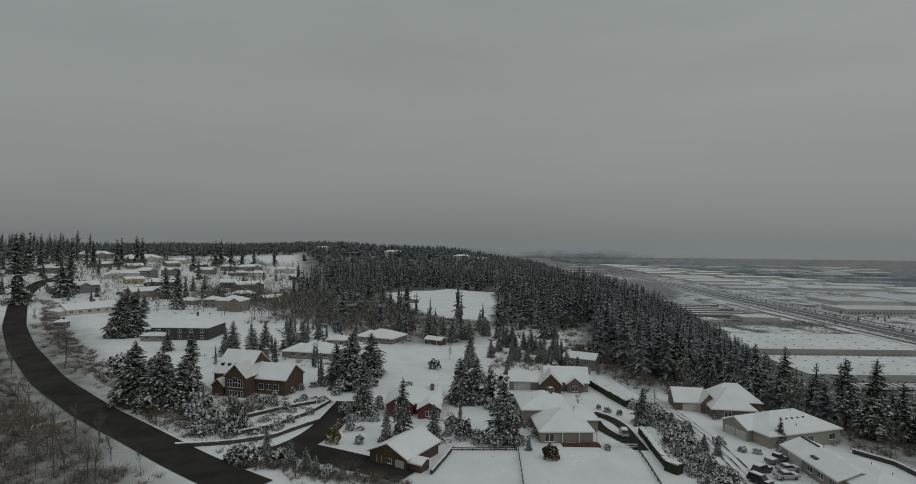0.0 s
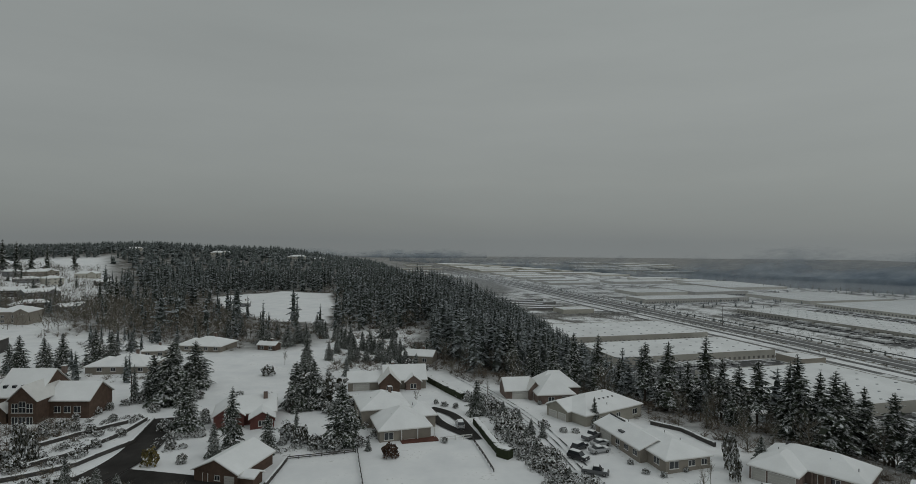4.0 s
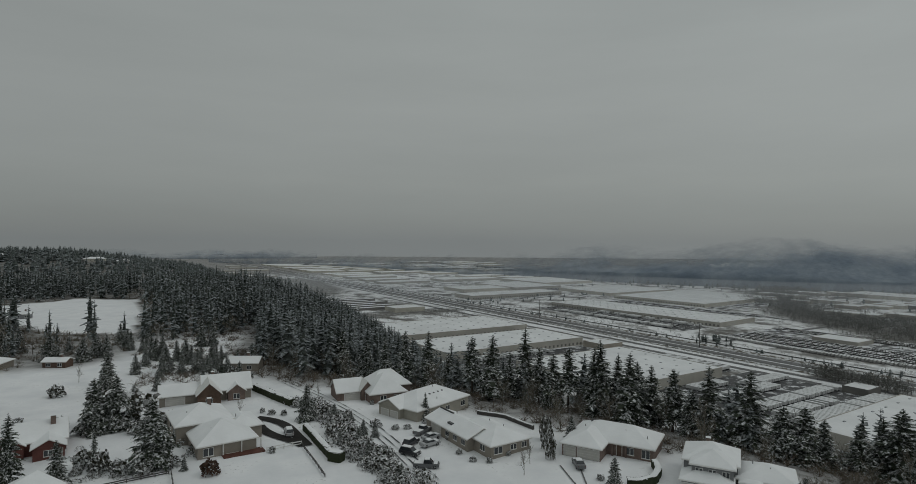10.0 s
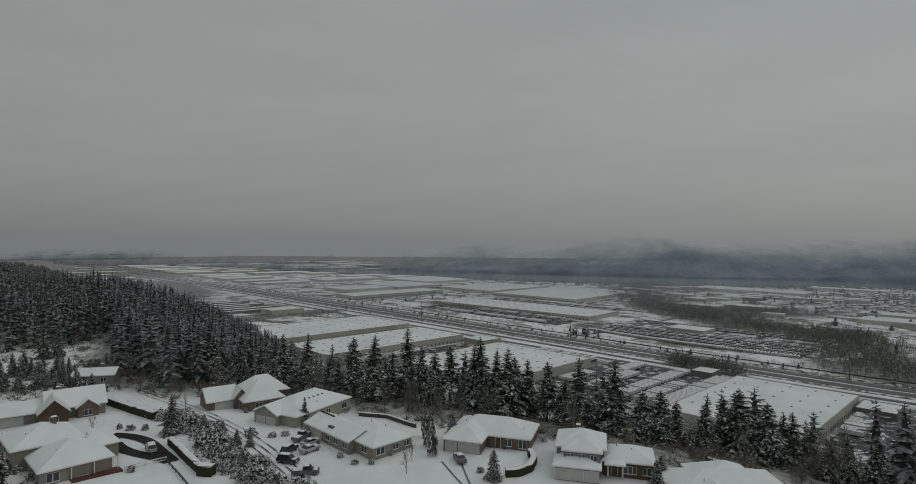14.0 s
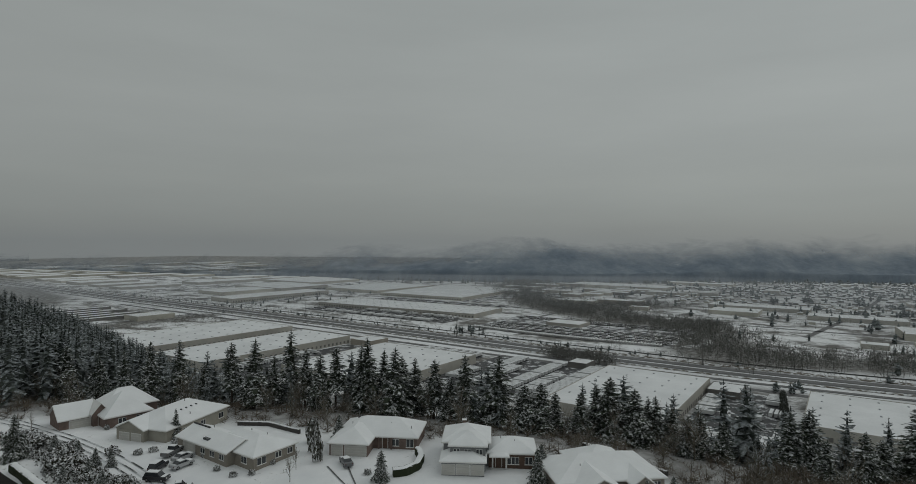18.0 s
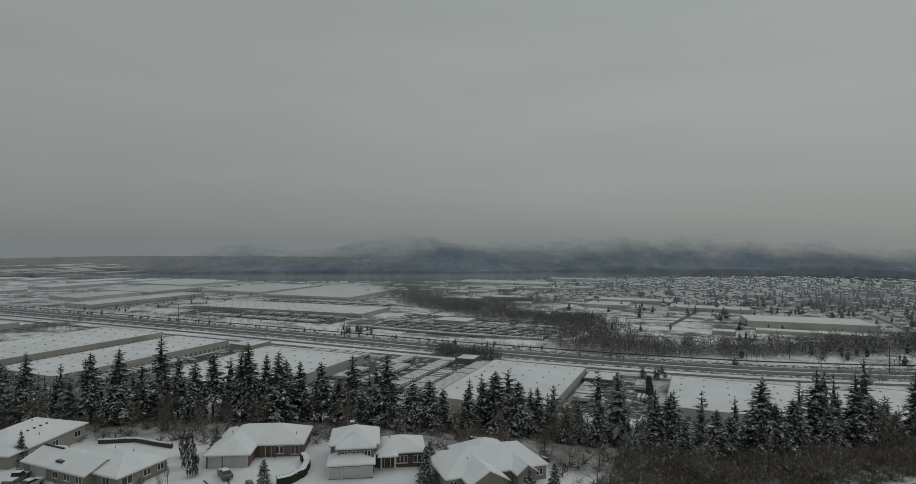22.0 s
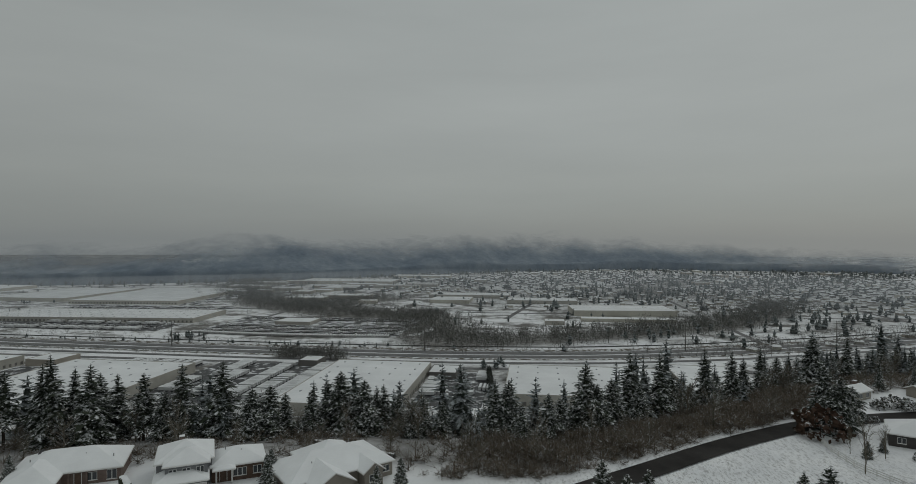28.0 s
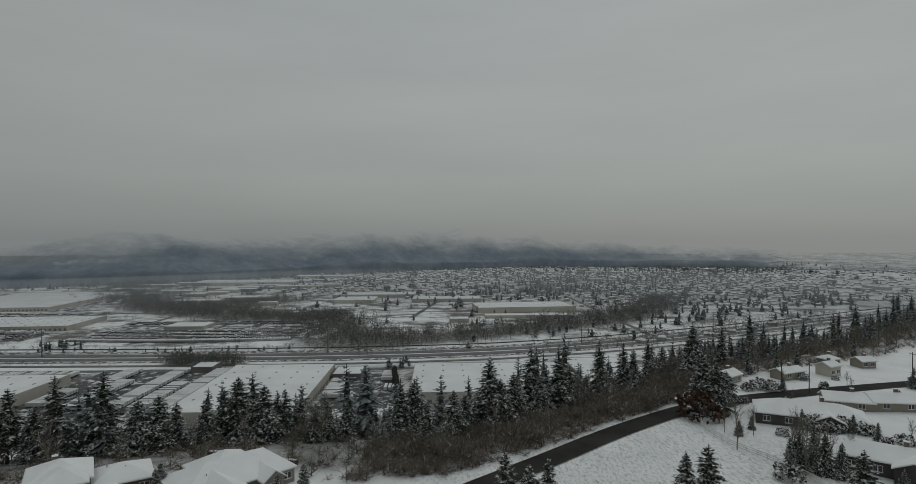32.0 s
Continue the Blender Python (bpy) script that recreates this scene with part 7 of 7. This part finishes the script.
# ---- more houses up the hill and across the road ----
def plain_house(x, y, turn, w, d, h, style, wall, label, slope=0.35, extra=None, board="trim"):
    """A house known from farther off: one or two wings with windows and a chimney."""
    root = house(x, y, turn, label)
    wing(root, 0, 0, w, d, h, slope, style, wall, board=board, foot=-2.5)
    if extra:
        wing(root, *extra, wall, board=board, foot=-2.5)
    n = max(2, int(w / 4.5))
    for i in range(n):
        u = 0.5 + (w - 1) * (i + 0.5) / n
        opening(root, "window", "f", u, 0.8, 1.6, 1.3, 0.5)
        if h > 4.5:
            opening(root, "window", "f", u, 3.3, 1.6, 1.3, 0.5)
    chimney(root, w * 0.62, d * 0.55, h + d * 0.25 + 0.7, 0.8)
    return root


UP = [(-267, 374, 48, 30, 12, 4.4, "gx", "grey", "grey chalet with twin gables and snowy roof"),
      (-212, 310, 55, 28, 15, 2.8, "gx", "cream", "long cream bungalow with broad snowy roof"),
      (-135, 251, 0, 26, 20, 5.4, "hip", "dark", "large dark two-storey house with low snowy roof"),
      (-138, 248, 2, 12, 6, 2.4, "hip", "tan", "small tan outbuilding with snowy roof"),
      (-147, 348, -4, 16, 14, 6.4, "hip", "tan", "brown two-storey house with flat snowy roof"),
      (-162, 362, -2, 10, 11, 5.0, "hip", "tan", "tan house with snowy hip roof and porch"),
      (-181, 370, -0, 12, 9, 3.0, "hip", "grey", "small grey house with snowy hip roof"),
      (-217, 381, 54, 22, 12, 4.2, "gx", "tan", "tan house with wide snowy gable roof and balcony"),
      (-234, 430, 2, 20, 12, 4.6, "gx", "dark", "dark gabled house with snowy roof"),
      (-252, 434, 45, 14, 9, 3.6, "gx", "yellow", "small yellow house with snowy roof"),
      (-277, 454, 30, 22, 12, 4.4, "hip", "cream", "cream house with snowy hip roof"),
      (-270, 479, 40, 18, 12, 4.8, "hip", "grey", "grey house with snowy hip roof"),
      (-266, 512, 18, 16, 9, 4.8, "gx", "grey", "grey gabled house with snowy roof"),
      (-351, 602, 48, 40, 18, 3.6, "hip", "cream", "long pale house near the top of the hill"),
      (-405, 607, 35, 35, 16, 4.0, "hip", "tan", "long low house below the skyline firs"),
      (-314, 630, 50, 21, 12, 3.4, "hip", "cream", "pale house near the top of the hill"),
      (-257, 561, -2, 17, 11, 4.4, "gx", "tan", "tan gabled house with snowy roof"),
      (-197, 472, 10, 14, 12, 4.6, "gx", "dark", "dark split-level house with snowy roof"),
      (-179, 465, 46, 24, 12, 4.2, "gx", "grey", "grey house with two snowy gables"),
      (-162, 411, 34, 18, 10, 4.5, "hip", "dark", "dark house with steep snowy roof"),
      (-236, 618, 46, 28, 12, 4.0, "hip", "tan", "tan house with snowy hip roof"),
      (-202, 628, 4, 21, 12, 4.0, "hip", "cream", "pale house at the edge of the thicket"),
      (-138, 408, 44, 16, 9, 3.0, "gx", "grey", "grey house with long snowy roof"),
      (-195, 275, 9, 6, 6, 3.0, "hip", "grey", "small grey shed with flat snowy roof"),
      (-337, 456, 10, 20, 12, 4.0, "hip", "tan", "tan house behind the roadside firs")]
UP += [(-66, 221, -12, 19, 15, 2.5, "hip", "tan", "tan house with long snowy roof and skylights"),
       (-57, 247, -4, 10, 8, 2.8, "hip", "tan", "small tan outbuilding with snowy roof"),
       (-45, 260, -22, 18, 15, 2.5, "hip", "tan", "low tan house with layered snowy roof"),
       (-15, 258, -28, 9, 6, 2.6, "gx", "brown", "small brown shed with snowy gable roof")]
UP += [(40, 218, -28, 13, 9, 3.0, "gx", "tan", "tan house half hidden by trees"),
       (-37, 413, -5, 9, 7, 2.8, "gx", "grey", "lone grey cottage at the edge of the snowy field"),
       (-6, 905, -10, 24, 12, 3.4, "hip", "cream", "pale house on the wooded skyline"),
       (30, 930, 5, 22, 12, 3.4, "hip", "cream", "pale house on the wooded skyline"),
       (-232, 930, 20, 24, 12, 3.4, "hip", "cream", "pale house on the wooded skyline"),
       (-118, 915, 4, 30, 12, 4.4, "hip", "cream", "long pale house on the wooded skyline")]
rh = random.Random(21)
for q in UP:
    x, y, turn, w, d, tall, style, wall, label = q
    side = None
    if w > 15:
        side = (w * 0.55, -2.5, w * 0.55 + 7.5, d * 0.7, tall - 0.1, 0.4, "gy") if rh.random() < 0.55 else (-3.5, 2.0, w * 0.4, d - 1, tall * 0.8, 0.34, "hip")
    plain_house(*q, 0.3, side)
for k in range(14):
    x, y = -330 + 26 * (k % 7) + rh.uniform(-6, 6), 520 + 62 * (k // 7) + 10 * (k % 7) + rh.uniform(-8, 8)
    if all(math.hypot(x - q[0] - 8, y - q[1] - 8) > 24 for q in UP):
        plain_house(x, y, 45 + rh.uniform(-15, 15), rh.uniform(13, 20), rh.uniform(9, 11), rh.choice((3.0, 3.2, 5.0)), rh.choice(("gx", "hip")),
                    rh.choice(("tan", "grey", "cream", "dark")), "snow-roofed house on the upper hill", 0.32)


def garden_spot(x, y, r):
    return (x < -112 - np.maximum(0, y - 400) * 0.28) & (y < 985 + 0.78 * x) & (y > 330) & (x > -420)


def clear_of_houses(p, gap):
    return np.array([all((q[0] + 0.4 * q[3] * math.cos(radians(q[2])) - x) ** 2 + (q[1] + 0.4 * q[3] * math.sin(radians(q[2])) + 4 - y) ** 2 > (gap + q[3] * 0.45) ** 2 for q in UP) for x, y in p[:, :2]])


plot_firs = forest(51, 520, (-420, 340, -110, 680), garden_spot, 5, 13)
plot_firs = plot_firs[clear_of_houses(plot_firs, 5)]
for k, q in enumerate(plot_firs[:46]):
    conifer(q[0], q[1], q[3], k % 3, 1.25, "dark fir in a garden on the upper hill", "firs on the upper hill")
plot_trees = forest(52, 1500, (-420, 330, -110, 700), garden_spot, 4, 9)
scatter("upper_garden_trees", FAR_BARE, plot_trees[clear_of_houses(plot_trees, 4)], "bare trees and bushes between the upper houses", "trees", M["twigs"])
plot_brush = brush_rows(53, 1100, (-420, 330, -110, 700), garden_spot, 1, 2.2)
scatter("upper_hedges", BRUSH, plot_brush[clear_of_houses(plot_brush, 3)], "low brown hedges and brush between the upper houses", "shrubs", M["brush"])

ACROSS = [(141.4, -79, -117, 25, 12, 2.8, "hip", "dark", "low dark-walled house with wide snowy roof"),
          (150, -103.0, -112, 12, 8, 2.4, "gx", "tan", "house with skylights in its snowy roof"),
          (146, -113.5, -98, 13, 8, 2.4, "gx", "tan", "tan house with snowy gable roof beside the road"),
          (112.6, -79.7, -131, 18, 10, 3.0, "gx", "dark", "dark-walled house with snowy roof and skylights"),
          (174, -90, -55, 8, 6.5, 2.6, "gx", "beige", "beige house with two snowy roofs by the firs"),
          (177.5, -109, -69, 10.5, 6, 2.4, "gx", "tan", "low house with long snowy roof"),
          (183.0, -128, -66, 6.5, 6, 3.4, "gx", "cream", "pale two-storey house below the firs"),
          (197, -149, -80, 7, 6, 2.6, "gx", "tan", "small tan house with snowy roof"),
          (199, -139, -70, 6, 6, 2.6, "hip", "grey", "small grey house under tall firs"),
          (164, -142, -100, 10, 7, 2.6, "gx", "tan", "tan house with snowy roof")]
for q in ACROSS:
    plain_house(*q, 0.34, (q[3] * 0.5, -2.2, q[3] * 0.5 + 7, q[4] * 0.7, q[5] - 0.1, 0.36, "gy") if q[3] > 14 else None)

# ---- parked cars ----
PAINT = {"dark": painted("dark_car_paint", (0.02, 0.021, 0.025), 0.3, 0.1, 1, 5, spec=0.6), "grey": painted("grey_car_paint", (0.12, 0.125, 0.13), 0.35, 0.1, 1, 5, spec=0.6),
         "silver": painted("silver_car_paint", (0.38, 0.39, 0.4), 0.35, 0.05, 1, 5, spec=0.6)}


def car(x, y, turn, shape, paint, label, snow=True, z=None):
    """A car from its side outline, drawn out to its width, with cabin, wheels, lamps and snow."""
    root = tagged(new("car" if shape != "pickup" else "pickup_truck"), label, "car")
    root.matrix_world = pose(x, y, at(x, y, 0.12) if z is None else z, 0, 0, turn)
    L, W = (5.4, 0.95) if shape == "pickup" else (4.7, 0.92)
    low = [(-L / 2, 0.35), (L / 2, 0.35), (L / 2, 0.75), (L / 2 - 0.2, 0.95), (L / 2 - 1.2, 1.02), (-L / 2 + 0.15, 1.05), (-L / 2, 0.9)]
    n = len(low)
    V = [(a, -W, z_) for a, z_ in low] + [(a, W, z_) for a, z_ in low]
    solid("body", V, [tuple(range(n)), tuple(range(2 * n - 1, n - 1, -1))] + [(i, i + n, (i + 1) % n + n, (i + 1) % n) for i in range(n)], PAINT[paint], root)
    if shape == "pickup":
        top = [(-0.5, 1.0), (1.35, 1.0), (0.8, 1.72), (-0.4, 1.75)]
    elif shape == "suv":
        top = [(-L / 2 + 0.1, 1.0), (1.2, 1.0), (0.55, 1.66), (-L / 2 + 0.4, 1.7)]
    else:
        top = [(-1.7, 1.0), (1.15, 1.0), (0.35, 1.42), (-1.0, 1.44)]
    k = W - 0.08
    V = [(a, -k + (0.14 if i > 1 else 0), z_) for i, (a, z_) in enumerate(top)] + [(a, k - (0.14 if i > 1 else 0), z_) for i, (a, z_) in enumerate(top)]
    solid("cabin", V, [(0, 1, 2, 3), (7, 6, 5, 4), (0, 4, 5, 1), (1, 5, 6, 2), (2, 6, 7, 3), (3, 7, 4, 0)], M["glass"], root, "dark car windows")
    (a, za), (b, zb) = top[3], top[2]
    roofp = box("roof_panel", a + 0.02, -k + 0.12, za - 0.03, b - 0.02, k - 0.12, za + 0.03, PAINT[paint], root)
    if snow:
        box("snow_cap", a + 0.08, -k + 0.2, za + 0.03, b - 0.1, k - 0.2, za + 0.11, M["roof_snow"], root, "snow lying on the roof")
        box("bonnet_snow", L / 2 - 1.1, -W + 0.15, 0.99, L / 2 - 0.35, W - 0.15, 1.06, M["roof_snow"], root, "snow lying on the bonnet")
        if shape == "pickup":
            box("bed_snow", -L / 2 + 0.2, -W + 0.12, 1.0, -0.6, W - 0.12, 1.12, M["roof_snow"], root, "snow in the truck bed")
    for px_ in (-L / 2 + 0.85, L / 2 - 0.9):
        for s in (-1, 1):
            m = 12
            V = [(px_ + 0.36 * math.cos(6.2832 * i / m), s * (W - 0.2 + t), 0.36 + 0.36 * math.sin(6.2832 * i / m)) for t in (0, 0.22) for i in range(m)]
            wheel = solid("wheel", V, [tuple(range(m)), tuple(range(2 * m - 1, m - 1, -1))] + [(i, (i + 1) % m, (i + 1) % m + m, i + m) for i in range(m)], M["rubber"], root)
            V = [(px_ + 0.2 * math.cos(6.2832 * i / m), s * (W + 0.03), 0.36 + 0.2 * math.sin(6.2832 * i / m)) for i in range(m)]
            solid("rim", V, [tuple(range(m)) if s > 0 else tuple(range(m - 1, -1, -1))], M["metal"], wheel)
    for s in (-1, 1):
        box("headlight", L / 2 - 0.06, s * 0.6 - 0.16, 0.68, L / 2 + 0.02, s * 0.6 + 0.16, 0.82, M["trim"], root)
        box("tail_light", -L / 2 - 0.02, s * 0.7 - 0.1, 0.7, -L / 2 + 0.05, s * 0.7 + 0.1, 0.9, M["red"], root)
    return root




# rounded evergreens and bushes round the tan house
for x, y, tall in [(4, 169, 9.0), (9, 166, 9.0), (6, 161, 4.0), (10, 156, 3.5), (13, 156, 3.5), (-1, 139, 4.0), (2, 135, 4.5), (5, 131, 3.5), (9, 128, 3.0), (-6, 171, 3.0), (15, 156, 5.0), (17, 142, 3.0), (36, 210, 4.0), (42, 210, 4.0), (-8, 208, 4.0)]:
    shrub(x, y, tall, "shrub", "broad rounded evergreen bush dusted with snow", "evergreen_bush" if tall > 6 else "shrub", 0.95)

# evergreens and shrubs round the big brown house
for x, y, tall in [(-103, 182, 9.0), (-93, 173, 10.0), (-83, 165, 9.0), (-76, 161, 8.0), (-70, 156, 6.0), (-112, 192, 8.0), (-101, 195, 8.0)]:
    shrub(x, y, tall, "shrub", "large spreading evergreen heavy with snow", "evergreen_bush", 0.9)
for x, y, tall in [(-56, 156, 2.0), (-54, 161, 2.2), (-53, 167, 2.0), (-50, 172, 2.4), (-48, 176, 2.2), (-45, 180, 2.0), (-42, 182, 2.4), (-52, 140, 2.0), (-47, 136, 2.2), (-44, 140, 2.0), (-42, 145, 2.2), (-39, 152, 2.0), (-38, 163, 2.2), (-36, 172, 2.4), (-54, 136, 3.0), (-59, 140, 3.5), (-26, 140, 2.5), (-22, 130, 2.2), (-30, 155, 3.0), (-22, 163, 2.5), (-13, 162, 2.5), (-8, 157, 2.2), (-26, 181, 2.6), (-60, 136, 3.0), (-63, 161, 2.5)]:
    shrub(x, y, tall)


def garden_bank(x, y, r):
    """The rough slope between the road and the garden of the brown house."""
    return (np.hypot((x - -70) * 0.9, y - 152) < 20) & (verge_clear(x, y) > 6)


scatter("garden_bank_brush", BRUSH, brush_rows(57, 900, (-99, 115, -40, 182), garden_bank, 1.2, 3.4), "brown bushes on the slope below the brown house", "shrubs", M["brush"])
car(67.9, 120.7, 25, "pickup", "grey", "grey pickup truck with snow in its bed")
car(67.6, 116.0, 10, "sedan", "silver", "silver sedan dusted with snow")
car(62.1, 115.6, 30, "suv", "dark", "dark sport utility car on the lane")
car(59.2, 110.7, -60, "suv", "dark", "dark hatchback with snow on its bonnet")
car(58.9, 102.9, -35, "pickup", "grey", "grey pickup truck with snowy bonnet")
car(65.5, 112.8, 5, "sedan", "silver", "car buried under snow beside the garage")
car(40.2, 136.3, 80, "suv", "silver", "pale car on the cleared driveway")
car(85.5, 85.9, 60, "sedan", "grey", "grey car with snowy roof before the garage doors")
car(-232.9, 394.5, 40, "suv", "grey", "grey car parked by an upper house")
